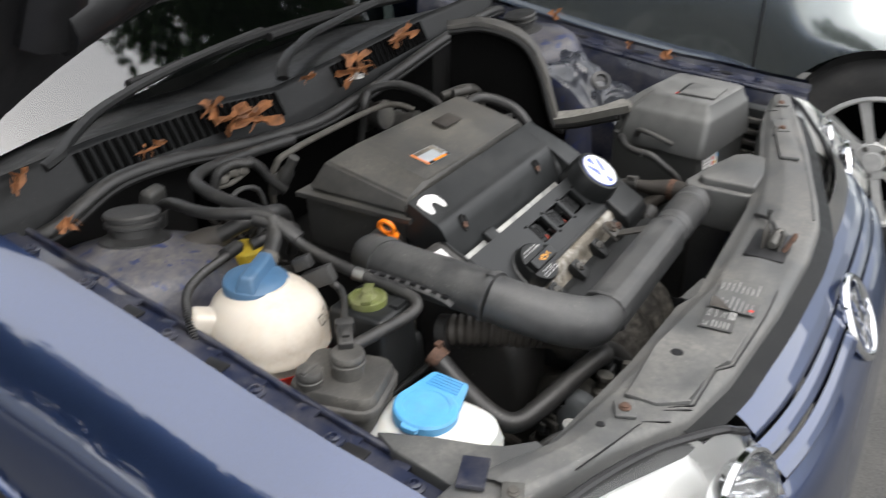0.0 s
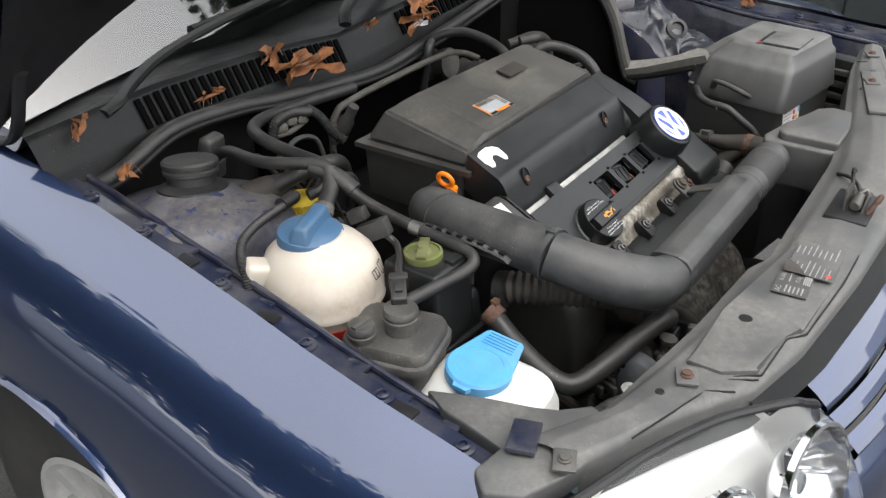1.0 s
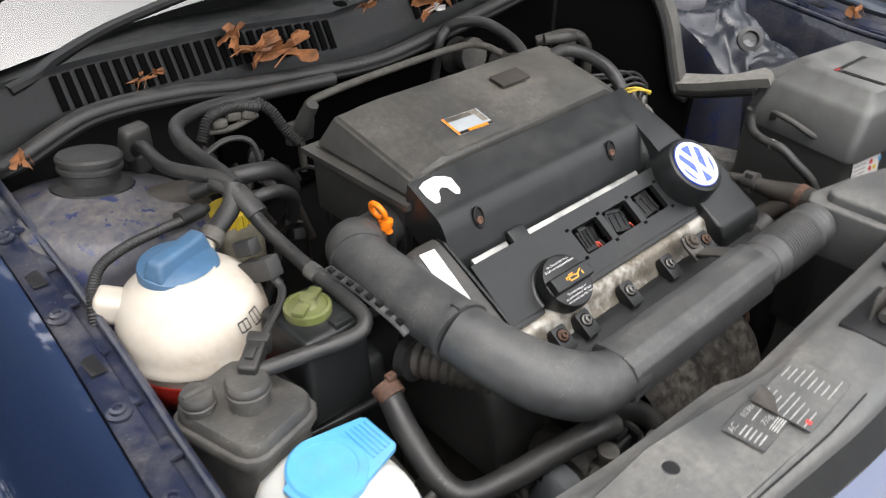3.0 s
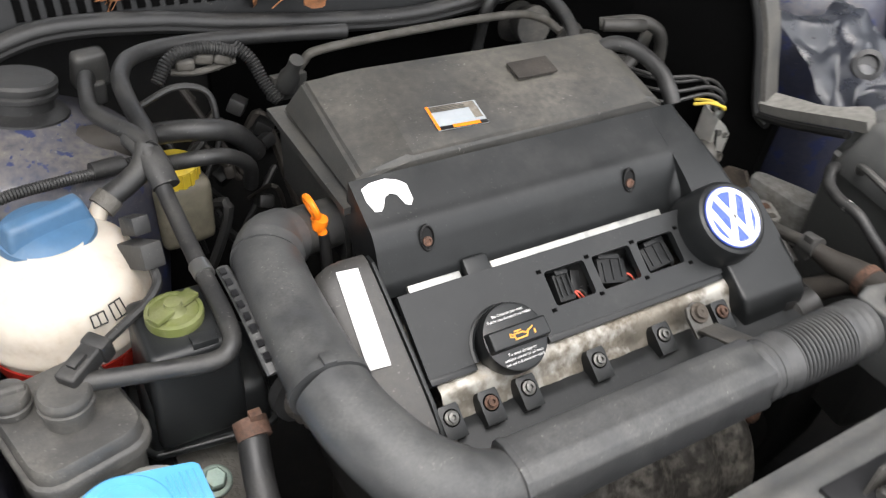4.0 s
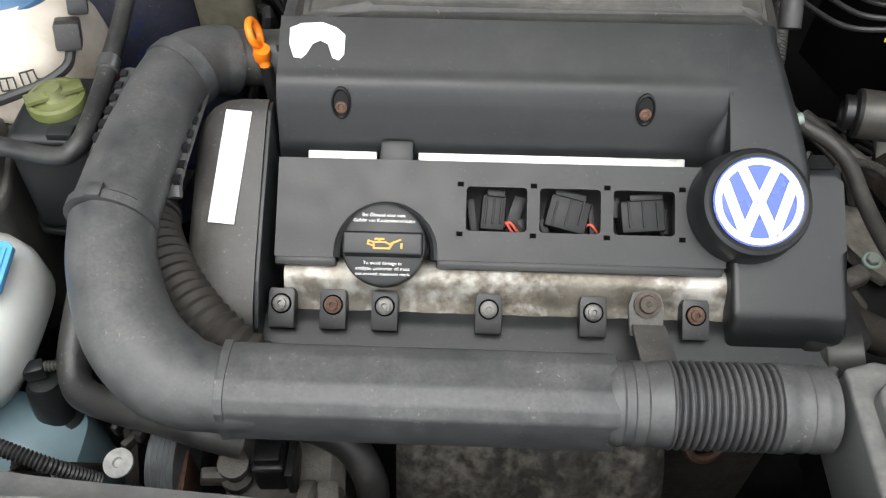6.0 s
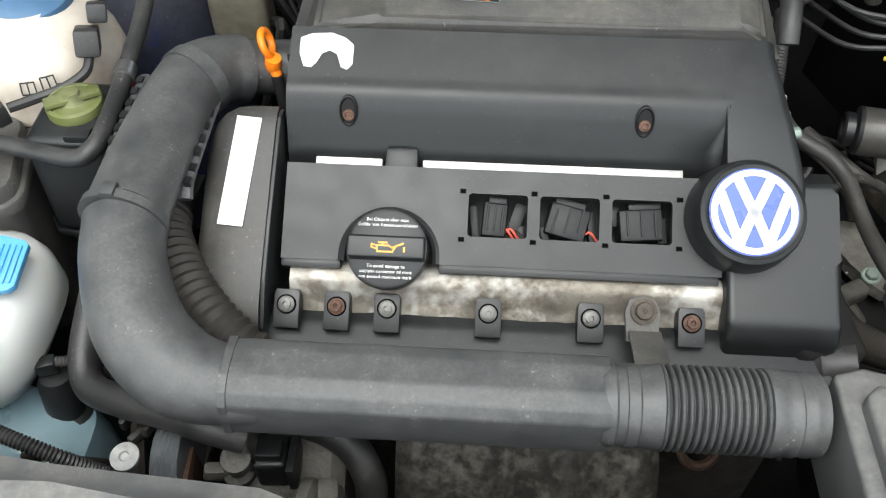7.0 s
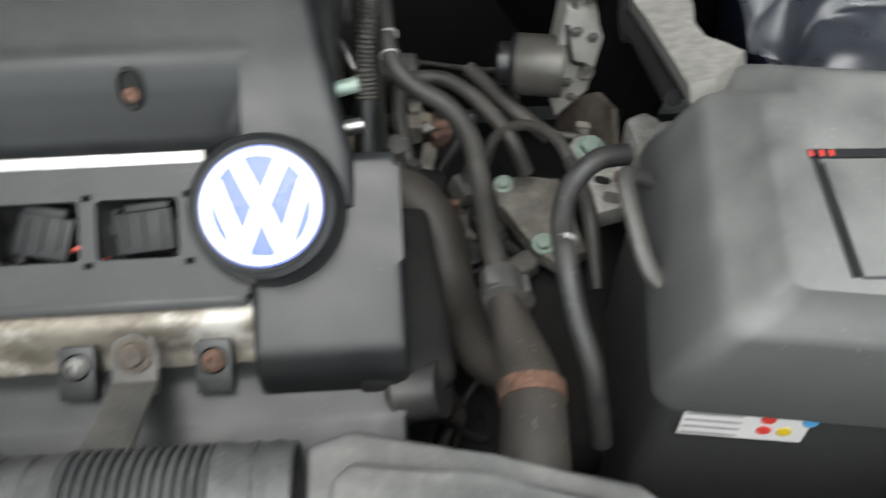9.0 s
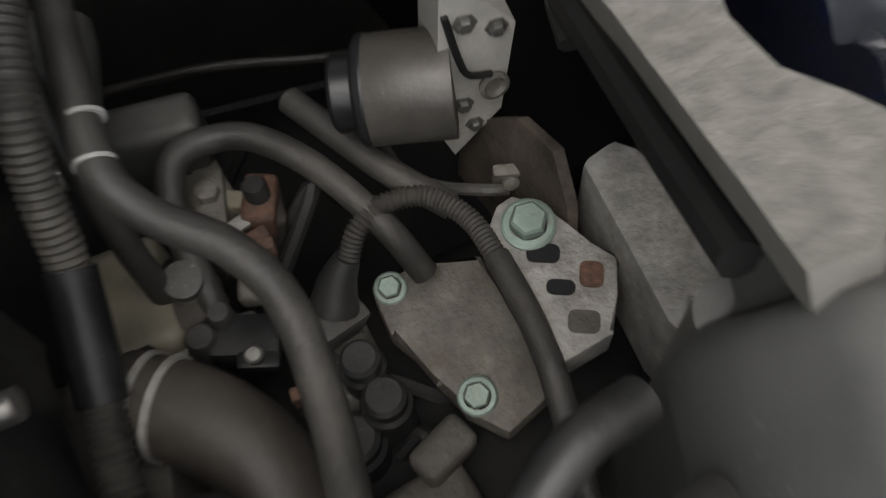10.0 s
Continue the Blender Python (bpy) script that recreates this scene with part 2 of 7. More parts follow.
# even pale layer by facing paints the lit top; sides keep their shade
M["batcover"] = mat("battery_cover_plastic", (0.055, 0.056, 0.055), 0.40, vary=0.12, scale=8, dust=(0.165, 0.166, 0.160), dust_amount=1.6, dust_scale=2, up_dust_light=True, up_from=0.25, bump=0.08, bump_scale=400, seed=8, specks=0.3)
M["absmotor"] = mat("grey_painted_motor", (0.075, 0.071, 0.064), 0.38, metal=0.3, vary=0.25, dust=(0.060, 0.052, 0.042), dust_amount=0.5, dust_scale=30, bump=0.1, bump_scale=400, specks=0.5)
M["alucast"] = mat("pale_cast_aluminium", (0.31, 0.305, 0.29), 0.6, metal=0.4, vary=0.3, scale=80, dust=(0.13, 0.11, 0.085), dust_amount=0.55, dust_scale=25, bump=0.6, bump_scale=300, specks=0.6)
M["redmark"] = mat("red_print", (0.60, 0.05, 0.04), 0.5, vary=0.1, bump=0.0)
M["redwire"] = mat("red_wire", (0.55, 0.10, 0.07), 0.4, vary=0.1, bump=0.0)
M["brownpaper"] = mat("stained_reservoir_plastic", (0.19, 0.175, 0.13), 0.45, vary=0.3, scale=30, dust=(0.10, 0.085, 0.06), dust_amount=0.6, bump=0.15, specks=0.3)
M["plastic_bag"] = mat("clear_milky_plastic", (0.06, 0.066, 0.082), 0.3, vary=0.2, bump=0.1, trans=0.6)
M["bark"] = mat("bark", (0.11, 0.085, 0.06), 0.9, vary=0.4, scale=12, bump=0.8, bump_scale=30)
M["foliage"] = mat("foliage", (0.035, 0.065, 0.022), 0.7, vary=0.5, scale=3, bump=0.0, spec=0.15)
M["blockalu"] = mat("clean_aluminium_block", (0.48, 0.47, 0.44), 0.42, metal=0.3, vary=0.2, scale=60, dust=(0.3, 0.28, 0.24), dust_amount=0.5, dust_scale=30, bump=0.3)
M["bracketgrey"] = mat("grimy_grey_casting", (0.16, 0.152, 0.135), 0.65, metal=0.25, vary=0.35, scale=70, dust=(0.10, 0.083, 0.06), dust_amount=0.6, dust_scale=22, bump=0.6, bump_scale=260)
M["grime"] = mat("brown_grime_metal", (0.042, 0.034, 0.027), 0.75, vary=0.45, scale=60, dust=(0.13, 0.105, 0.08), dust_amount=0.5, dust_scale=30, bump=0.5, bump_scale=260)
# pale layer on upward faces: dust, with the light on the arm added in
M["channelgrey"] = mat("dusty_channel_metal", (0.13, 0.126, 0.115), 0.6, vary=0.15, scale=60, dust=(0.30, 0.29, 0.265), dust_amount=1.15, dust_scale=8, up_dust_light=True, bump=0.4, bump_scale=250, specks=0.5)


def clear_cover(name, ior=1.55, tint=(0.96, 0.97, 0.965)):
    """Thin clear plastic or glass: see-through, with a gloss that grows at a slant."""
    m = bpy.data.materials.new(name)
    m.use_nodes = True
    n, l = m.node_tree.nodes, m.node_tree.links
    n.remove(n["Principled BSDF"])
    mx, fr = n.new("ShaderNodeMixShader"), n.new("ShaderNodeFresnel")
    clear, gloss = n.new("ShaderNodeBsdfTransparent"), n.new("ShaderNodeBsdfGlossy")
    fr.inputs["IOR"].default_value = ior
    clear.inputs["Color"].default_value = (*tint, 1)
    gloss.inputs["Roughness"].default_value = 0.04
    l.new(fr.outputs[0], mx.inputs[0])
    l.new(clear.outputs[0], mx.inputs[1])
    l.new(gloss.outputs[0], mx.inputs[2])
    l.new(mx.outputs[0], n["Material Output"].inputs["Surface"])
    return m


M["lens"] = clear_cover("lamp_lens")
M["screen"] = clear_cover("windscreen_glass", 2.35, (0.60, 0.70, 0.66))

# ---- mesh helpers ----


def part(name, bm, material, parent=None, label="", flat=False, angle=38):
    """One mesh object from a bmesh, in world places, under a thing or a part."""
    bmesh.ops.recalc_face_normals(bm, faces=bm.faces)
    me = bpy.data.meshes.new(name)
    bm.to_mesh(me)
    bm.free()
    me.materials.append(M[material] if isinstance(material, str) else material)
    if not flat:
        me.shade_smooth()
        me.set_sharp_from_angle(angle=radians(angle))
    ob = new(name, me)
    if parent is not None:
        ob.parent = parent
        ob.matrix_parent_inverse = parent.matrix_basis.inverted()
    if label:
        tagged(ob, label)
    return ob


def thing(name, label, category, at=(0, 0, 0), group="", kind=""):
    e = new(name)
    e.empty_display_size = 0.02
    e.matrix_basis = Matrix.Translation(at)
    return tagged(e, label, category, group, kind)


def B():
    return bmesh.new()


def add_box(bm, c, s, bevel=0.003, rot=None, seg=2, taper=(1.0, 1.0)):
    """A box with rounded edges; taper narrows its top in x and y."""
    g = bmesh.ops.create_cube(bm, size=1.0)
    vs = g["verts"]
    for v in vs:
        k = (taper[0], taper[1]) if v.co.z > 0 else (1.0, 1.0)
        v.co = Vector((v.co.x * s[0] * k[0], v.co.y * s[1] * k[1], v.co.z * s[2]))
    if bevel:
        es = list({e for v in vs for e in v.link_edges})
        r = bmesh.ops.bevel(bm, geom=es, offset=bevel, segments=seg, affect="EDGES", profile=0.6)
        vs = list({v for f in r["faces"] for v in f.verts} | {v for v in vs if v.is_valid})
        seen, todo = set(vs), list(vs)
        while todo:
            v = todo.pop()
            for e in v.link_edges:
                o = e.other_vert(v)
                if o not in seen:
                    seen.add(o)
                    todo.append(o)
        vs = list(seen)
    m = Matrix.Translation(c) @ (rot if rot is not None else Matrix.Identity(4))
    bmesh.ops.transform(bm, matrix=m, verts=vs)
    return bm


def rot(rx=0, ry=0, rz=0):
    return pose(0, 0, 0, rx, ry, rz)


def smooth_path(pts, sub=8):
    """A Catmull-Rom line through the points."""
    p = [Vector(q) for q in pts]
    if len(p) < 3:
        return [p[0].lerp(p[-1], i / sub) for i in range(sub + 1)]
    p = [p[0] * 2 - p[1], *p, p[-1] * 2 - p[-2]]
    out = []
    for i in range(1, len(p) - 2):
        a, b, c, d = p[i - 1:i + 3]
        for k in range(sub):
            t = k / sub
            out.append(0.5 * ((2 * b) + (c - a) * t + (2 * a - 5 * b + 4 * c - d) * t * t + (3 * b - a - 3 * c + d) * t ** 3))
    out.append(p[-2])
    return out


def add_tube(bm, pts, r, n=12, sub=8, ribs=None, squash=1.0, caps=True, radii=None):
    """A round hose or pipe along a smooth line. ribs: (pitch, height) makes it a bellows. radii: thickness from start to end."""
    line = smooth_path(pts, sub)
    if ribs:
        length = sum((b - a).length for a, b in zip(line, line[1:]))
        count = max(8, int(length / ribs[0] * 6))
        acc = [0.0]
        for a, b in zip(line, line[1:]):
            acc.append(acc[-1] + (b - a).length)
        fine = []
        j = 0
        for i in range(count + 1):
            d = acc[-1] * i / count
            while j < len(acc) - 2 and acc[j + 1] < d:
                j += 1
            fine.append(line[j].lerp(line[j + 1], (d - acc[j]) / max(1e-9, acc[j + 1] - acc[j])))
        line = fine
    m = len(line)
    tan = [(line[min(i + 1, m - 1)] - line[max(i - 1, 0)]).normalized() for i in range(m)]
    ref = Vector((0, 0, 1)) if abs(tan[0].z) < 0.9 else Vector((0, 1, 0))
    u = (ref - tan[0] * ref.dot(tan[0])).normalized()
    rings = []
    for i in range(m):
        if i:
            u = (u - tan[i] * u.dot(tan[i])).normalized()
        w = tan[i].cross(u)
        rad = r
        if radii:
            x = i / (m - 1) * (len(radii) - 1)
            k = min(int(x), len(radii) - 2)
            rad = radii[k] + (radii[k + 1] - radii[k]) * (x - k)
        if ribs:
            rad += ribs[1] * (0.5 - 0.5 * math.cos(2 * math.pi * i / 6))
        rings.append([bm.verts.new(line[i] + (u * math.cos(a) * squash + w * math.sin(a)) * rad) for a in (2 * math.pi * k / n for k in range(n))])
    for a, b in zip(rings, rings[1:]):
        for k in range(n):
            bm.faces.new((a[k], a[(k + 1) % n], b[(k + 1) % n], b[k]))
    if caps:
        bm.faces.new(rings[0])
        bm.faces.new(list(reversed(rings[-1])))
    return bm


def add_lathe(bm, profile, m=None, n=32, arc=1.0):
    """A turned form: profile of (radius, height) round the local z axis."""
    m = m if m is not None else Matrix.Identity(4)
    rings = []
    for r, z in profile:
        if r < 1e-6:
            rings.append([bm.verts.new(m @ Vector((0, 0, z)))])
        else:
            rings.append([bm.verts.new(m @ Vector((r * math.cos(2 * math.pi * k / n), r * math.sin(2 * math.pi * k / n), z))) for k in range(n)])
    for a, b in zip(rings, rings[1:]):
        for k in range(n):
            q = [a[k % len(a)], a[(k + 1) % len(a)], b[(k + 1) % len(b)], b[k % len(b)]]
            q = list(dict.fromkeys(q))
            if len(q) > 2:
                bm.faces.new(q)
    return bm


def add_prism(bm, poly, h0, h1, m=None, bevel=0.0, seg=2):
    """A flat outline (x, y) raised from h0 to h1 along the local z axis."""
    m = m if m is not None else Matrix.Identity(4)
    a = [bm.verts.new((x, y, h0)) for x, y in poly]
    b = [bm.verts.new((x, y, h1)) for x, y in poly]
    n = len(poly)
    f = [bm.faces.new(list(reversed(a))), bm.faces.new(b)]
    f += [bm.faces.new((a[k], a[(k + 1) % n], b[(k + 1) % n], b[k])) for k in range(n)]
    vs = a + b
    if bevel:
        es = list({e for q in f for e in q.edges})
        before = set(bm.verts) - set(vs)
        bmesh.ops.bevel(bm, geom=es, offset=bevel, segments=seg, affect="EDGES", profile=0.6, clamp_overlap=True)
        vs = [v for v in bm.verts if v not in before]
    bmesh.ops.transform(bm, matrix=m, verts=vs)
    return bm


YZ = Matrix(((0, 0, 1, 0), (1, 0, 0, 0), (0, 1, 0, 0), (0, 0, 0, 1)))  # outline (y, z), raised along x


def add_grid(bm, fn, nu, nv, thick=0.0):
    """A curved sheet fn(u, v) with u and v from 0 to 1, made solid when thick is given."""
    v = [[bm.verts.new(fn(i / nu, j / nv)) for j in range(nv + 1)] for i in range(nu + 1)]
    fs = [bm.faces.new((v[i][j], v[i + 1][j], v[i + 1][j + 1], v[i][j + 1])) for i in range(nu) for j in range(nv)]
    if thick:
        bmesh.ops.solidify(bm, geom=fs, thickness=thick)
    return bm


def add_loft(bm, sections, caps=True):
    rings = [[bm.verts.new(p) for p in s] for s in sections]
    n = len(rings[0])
    for a, b in zip(rings, rings[1:]):
        for k in range(n):
            bm.faces.new((a[k], a[(k + 1) % n], b[(k + 1) % n], b[k]))
    if caps:
        bm.faces.new(list(reversed(rings[0])))
        bm.faces.new(rings[-1])
    return bm


def lerp_table(tab, x):
    """Straight steps between the rows (x, values...) of a short table."""
    if x <= tab[0][0]:
        return tab[0][1:]
    for a, b in zip(tab, tab[1:]):
        if x <= b[0]:
            k = (x - a[0]) / (b[0] - a[0])
            return tuple(p + (q - p) * k for p, q in zip(a[1:], b[1:]))
    return tab[-1][1:]


def face_frame(c, normal, along=(1, 0, 0)):
    """A frame at c whose z axis is the normal and whose x axis lies along the given way."""
    z = Vector(normal).normalized()
    x = Vector(along)
    if abs(x.normalized().dot(z)) > 0.999:
        x = Vector((0, 1, 0))
    x = (x - z * x.dot(z)).normalized()
    y = z.cross(x)
    return Matrix.Translation(c) @ Matrix((x, y, z)).transposed().to_4x4()


# ---- ground ----
bm = B()
add_grid(bm, lambda u, v: Vector(((u - 0.5) * 900, (v - 0.5) * 900, 0.0)), 8, 8)
tagged(part("ground", bm, "asphalt"), "grey worn asphalt of a parking place", "ground", kind="structure")

# ---- the blue car: body round the engine bay ----
car = thing("car", "dark blue saloon car with its hood open", "car", (0, 0, 0))
FEND = [(-0.20, -0.738, 0.736), (-0.15, -0.736, 0.741), (-0.08, -0.730, 0.747), (-0.04, -0.728, 0.751), (0.02, -0.7255, 0.757), (0.125, -0.716, 0.766), (0.20, -0.710, 0.777), (0.32, -0.703, 0.795), (0.40, -0.701, 0.808), (0.54, -0.697, 0.832), (0.75, -0.70, 0.868), (0.95, -0.70, 0.90)]
ROLL = [Vector(q) for q in ((0.0, 0.0, 0.0), (-0.020, -0.0100, 0.0), (-0.045, -0.0235, 0.0), (-0.072, -0.0395, 0.0), (-0.098, -0.063, 0.0), (-0.120, -0.094, 0.0), (-0.138, -0.142, 0.0), (-0.148, -0.20, 0.0), (-0.154, -0.30, 0.0), (-0.154, -0.60, 0.0))]
ARCH_Y, ARCH_Z, ARCH_R = 0.46, 0.30, 0.345


SHOULDER = smooth_path(ROLL, 4)


def shift(side):
    """The far side of the body stands a little nearer and higher."""
    return Vector((-0.079, 0, 0.035)) if side > 0 else Vector((0, 0, 0))


def fender(side):
    def f(u, v):
        y = -0.21 + 1.16 * u if side < 0 else -0.15 + 1.10 * u
        xe, ze = lerp_table(FEND, y)
        dx, dz = SHOULDER[round(v * 36)][:2]
        k = 1.0 - 0.35 * max(0.0, (0.12 - y) / 0.33) ** 2
        d = ARCH_R ** 2 - (y - ARCH_Y) ** 2
        zb = ARCH_Z + math.sqrt(d) if d > 0 else 0.22
        if side > 0:
            dz += 0.034 * min(1.0, -dx / 0.07) * min(1.0, max(0.0, (y + 0.2) / 0.25))
        z = max(ze + dz, zb)
        return Vector((-side * (xe + dx * k), y, z)) + shift(side)
    bm = B()
    add_grid(bm, f, 58, 36, 0.0)
    return part("fender", bm, "paint", car, "dark navy metallic fender")


fender(-1)
fender(1)


def wall_in(side):
    """The painted flange inside the fender and the wall below it."""
    prof = [(0.003, -0.006), (0.005, -0.016), (0.030, -0.018), (0.034, -0.026), (0.050, -0.028), (0.056, -0.05), (0.060, -0.22), (0.07, -0.48)]

    def f(u, v):
        y = -0.16 + 0.90 * u
        xe, ze = lerp_table(FEND, y)
        k = v * (len(prof) - 1)
        i = min(int(k), len(prof) - 2)
        a, b = prof[i], prof[i + 1]
        x = xe + a[0] + (b[0] - a[0]) * (k - i)
        return Vector((x * -side, y, ze + a[1] + (b[1] - a[1]) * (k - i))) + shift(side)
    bm = B()
    add_grid(bm, f, 40, 21, 0.0)
    part("inner_fender", bm, "paint_in", car, "dusty navy inner fender flange")


wall_in(-1)
wall_in(1)
for side in (-1, 1):
    rail_pts = []
    for k in range(12):
        y = -0.12 + 0.062 * k
        xe, ze = lerp_table(FEND, y)
        rail_pts.append(Vector((-side * (xe + 0.047), y, ze - 0.0235)) + shift(side))
    bm = B()
    add_tube(bm, rail_pts, 0.0042, 8, 4)
    part("flange_lip", bm, "paint_in", car, "rolled navy edge of the flange")


def strut_tower(x, y, z):
    bm = B()
    prof = [(0.142, -0.40), (0.138, -0.16), (0.128, -0.085), (0.117, -0.062), (0.100, -0.048), (0.078, -0.042), (0.060, -0.036), (0.045, -0.030)]
    add_lathe(bm, prof, Matrix.Translation((x, y, z)) @ rot(-6, 8 if x < 0 else -8, 0), 40)
    t = part("strut_tower", bm, "tower", car, "dusty navy strut tower")
    bm = B()
    add_lathe(bm, [(0.046, -0.04), (0.044, -0.028), (0.031, -0.022), (0.031, -0.012), (0.0350, -0.010), (0.0350, -0.006), (0.0325, -0.004), (0.0325, -0.001), (0.0355, 0.0), (0.0355, 0.004), (0.033, 0.007), (0.028, 0.0065), (0.012, 0.0080), (0.0, 0.0080)], Matrix.Translation((x, y, z)) @ rot(-6, 8 if x < 0 else -8, 0), 40)
    part("strut_cap", bm, "rubber", t, "black rubber strut cap")


strut_tower(-0.566, 0.455, 0.818)
strut_tower(0.51, 0.44, 0.865)

# firewall, floor of the bay, radiator wall, toned near black for deep shade
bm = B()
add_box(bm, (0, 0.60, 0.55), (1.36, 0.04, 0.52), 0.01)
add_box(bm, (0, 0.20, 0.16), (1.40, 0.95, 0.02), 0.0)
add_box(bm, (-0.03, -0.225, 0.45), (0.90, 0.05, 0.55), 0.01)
part("bay_wall", bm, "dark", car, "grimy firewall and bay floor, darkened for deep shade")

# cowl with its slots and the rubber seal
SEAL = [(-0.66, 0.555, 0.790), (-0.615, 0.53, 0.808), (-0.528, 0.53, 0.834), (-0.42, 0.53, 0.828), (-0.32, 0.53, 0.811), (-0.116, 0.53, 0.788), (0.02, 0.53, 0.798), (0.15, 0.53, 0.814), (0.34, 0.53, 0.842), (0.52, 0.53, 0.858), (0.64, 0.545, 0.845)]
bm = B()
add_tube(bm, SEAL, 0.011, 10, 10)
seal_ob = part("cowl_seal", bm, "rubber", car, "black rubber bulkhead seal")
bm = B()
add_tube(bm, [Vector(p) + Vector((0, -0.0135, -0.0045)) for p in SEAL], 0.0045, 8, 10)
part("seal_lip", bm, "darkrubber", seal_ob, "thin lower lip of the seal")
COWL = [(-0.70, 0.0), (-0.50, 0.008), (-0.30, 0.0), (-0.14, -0.018), (0.02, -0.008), (0.3, 0.012), (0.7, 0.02)]


def cowl(u, v):
    x = -0.70 + 1.40 * u
    d = lerp_table(COWL, x)[0]
    y, z = lerp_table([(0.0, 0.545, 0.805), (0.25, 0.552, 0.826), (0.55, 0.575, 0.868), (0.60, 0.583, 0.872), (0.66, 0.600, 0.862), (0.8, 0.66, 0.858), (0.9, 0.72, 0.848), (1.0, 0.80, 0.838)], v)
    return Vector((x, y + 0.06 * (x / 0.7) ** 2 * max(0, v - 0.6), z + d - 0.16 * x * x * max(0.0, v - 0.6) / 0.4))


bm = B()
add_grid(bm, cowl, 60, 30, 0.0)
cowl_ob = part("cowl", bm, "cowl", car, "black plastic windscreen cowl")


# near-black boxes laid on the cowl stand for the shade in its slots
def cowl_slot_shade(x):
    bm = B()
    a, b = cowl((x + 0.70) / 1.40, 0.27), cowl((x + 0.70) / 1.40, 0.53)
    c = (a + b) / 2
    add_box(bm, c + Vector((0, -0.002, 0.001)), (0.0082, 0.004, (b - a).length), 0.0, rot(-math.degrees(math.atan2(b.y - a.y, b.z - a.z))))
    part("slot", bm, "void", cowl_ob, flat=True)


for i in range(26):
    cowl_slot_shade(-0.545 + i * 0.0155)
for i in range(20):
    cowl_slot_shade(0.005 + i * 0.0155)

# windscreen and wipers


def screen(u, v):
    x = (u - 0.5) * 1.36 * (1 - 0.12 * v)
    return Vector((x, 0.765 + 0.04 * (x / 0.65) ** 2 + 0.75 * v, 0.858 - 0.16 * x * x + 0.42 * v + 0.03 * math.sin(v * math.pi)))


bm = B()
add_grid(bm, screen, 30, 20)
part("windscreen", bm, "screen", car, "clear windscreen glass reflecting trees")
bm = B()
add_box(bm, (0, 1.45, 0.75), (1.36, 1.1, 0.5), 0.05)
part("dashboard", bm, "dark", car, "dark dashboard behind the windscreen")


def wiper(pts, blade):
    bm = B()
    add_tube(bm, pts, 0.011, 8, 8, squash=0.6)
    w = part("wiper", bm, "darkrubber", car, "black wiper arm")
    bm = B()
    add_tube(bm, blade, 0.009, 8, 8)
    part("blade", bm, "darkrubber", w)


wiper([(-0.595, 0.575, 0.868), (-0.560, 0.585, 0.873), (-0.521, 0.614, 0.876), (-0.423, 0.676, 0.876), (-0.28, 0.73, 0.876), (-0.10, 0.77, 0.878), (0.078, 0.80, 0.878)], [(-0.30, 0.752, 0.872), (-0.1, 0.775, 0.874), (0.10, 0.79, 0.874), (0.30, 0.80, 0.868)])
wiper([(-0.125, 0.575, 0.866), (-0.105, 0.592, 0.880), (-0.05, 0.622, 0.884), (0.006, 0.645, 0.884), (0.106, 0.684, 0.884), (0.389, 0.74, 0.884)], [(0.05, 0.755, 0.876), (0.35, 0.775, 0.872), (0.6, 0.80, 0.850)])

# hood, raised on its hinges
HOOD_EDGE = 0.055
HOOD_UP = Vector((0, -math.cos(radians(60)), math.sin(radians(60))))
HOOD_N = Vector((0, -math.sin(radians(60)), -math.cos(radians(60))))


def hood_at(x, d, depth=0.0):
    """A place on the hood: x across, d along it from its rear edge, depth below its skin."""
    base = Vector((x, 0.66, 1.02 - 0.32 * x * x))
    return base + HOOD_UP * d + HOOD_N * (depth + 0.03 * d * d + 0.03 * (abs(x) / 0.77) ** 4)


bm = B()
add_grid(bm, lambda u, v: hood_at((u - 0.5) * 1.40 - 0.028, HOOD_EDGE + v * (1.0 - HOOD_EDGE - 0.10 * abs(2 * u - 1) ** 3)), 28, 20)
hood = part("hood", bm, "paint", car, "dark blue hood propped open")
bm = B()
add_grid(bm, lambda u, v: hood_at((u - 0.5) * 1.39 - 0.028, HOOD_EDGE + 0.004 + v * (0.97 - HOOD_EDGE - 0.10 * abs(2 * u - 1) ** 3), 0.018), 28, 20)
for x in (-0.57, 0.53):
    add_tube(bm, [hood_at(x, d, 0.03) for d in (0.16, 0.35, 0.6, 0.86)], 0.045, 10, 6, squash=0.7)
for d in (0.18, 0.88):
    add_tube(bm, [hood_at(x, d, 0.03) for x in (-0.57, -0.3, 0, 0.3, 0.53)], 0.045, 10, 8)
for s in (-1, 1):
    add_tube(bm, [hood_at(s * 0.08, 0.1, 0.025), hood_at(s * 0.28, 0.5, 0.025), hood_at(s * 0.5, 0.85, 0.025)], 0.035, 10, 8)
part("hood_frame", bm, "black", hood, "black inner frame of the hood")
for s in (-1, 1):
    bm = B()
    add_tube(bm, [(s * 0.68 - 0.02, 0.80, 0.84), (s * 0.685 - 0.02, 0.74, 0.87), hood_at(s * 0.68 - 0.02, 0.02, 0.02), hood_at(s * 0.67 - 0.02, 0.12, 0.02)], 0.010, 8, 6, squash=0.5)
    part("hinge", bm, "black", hood, "black hood hinge")

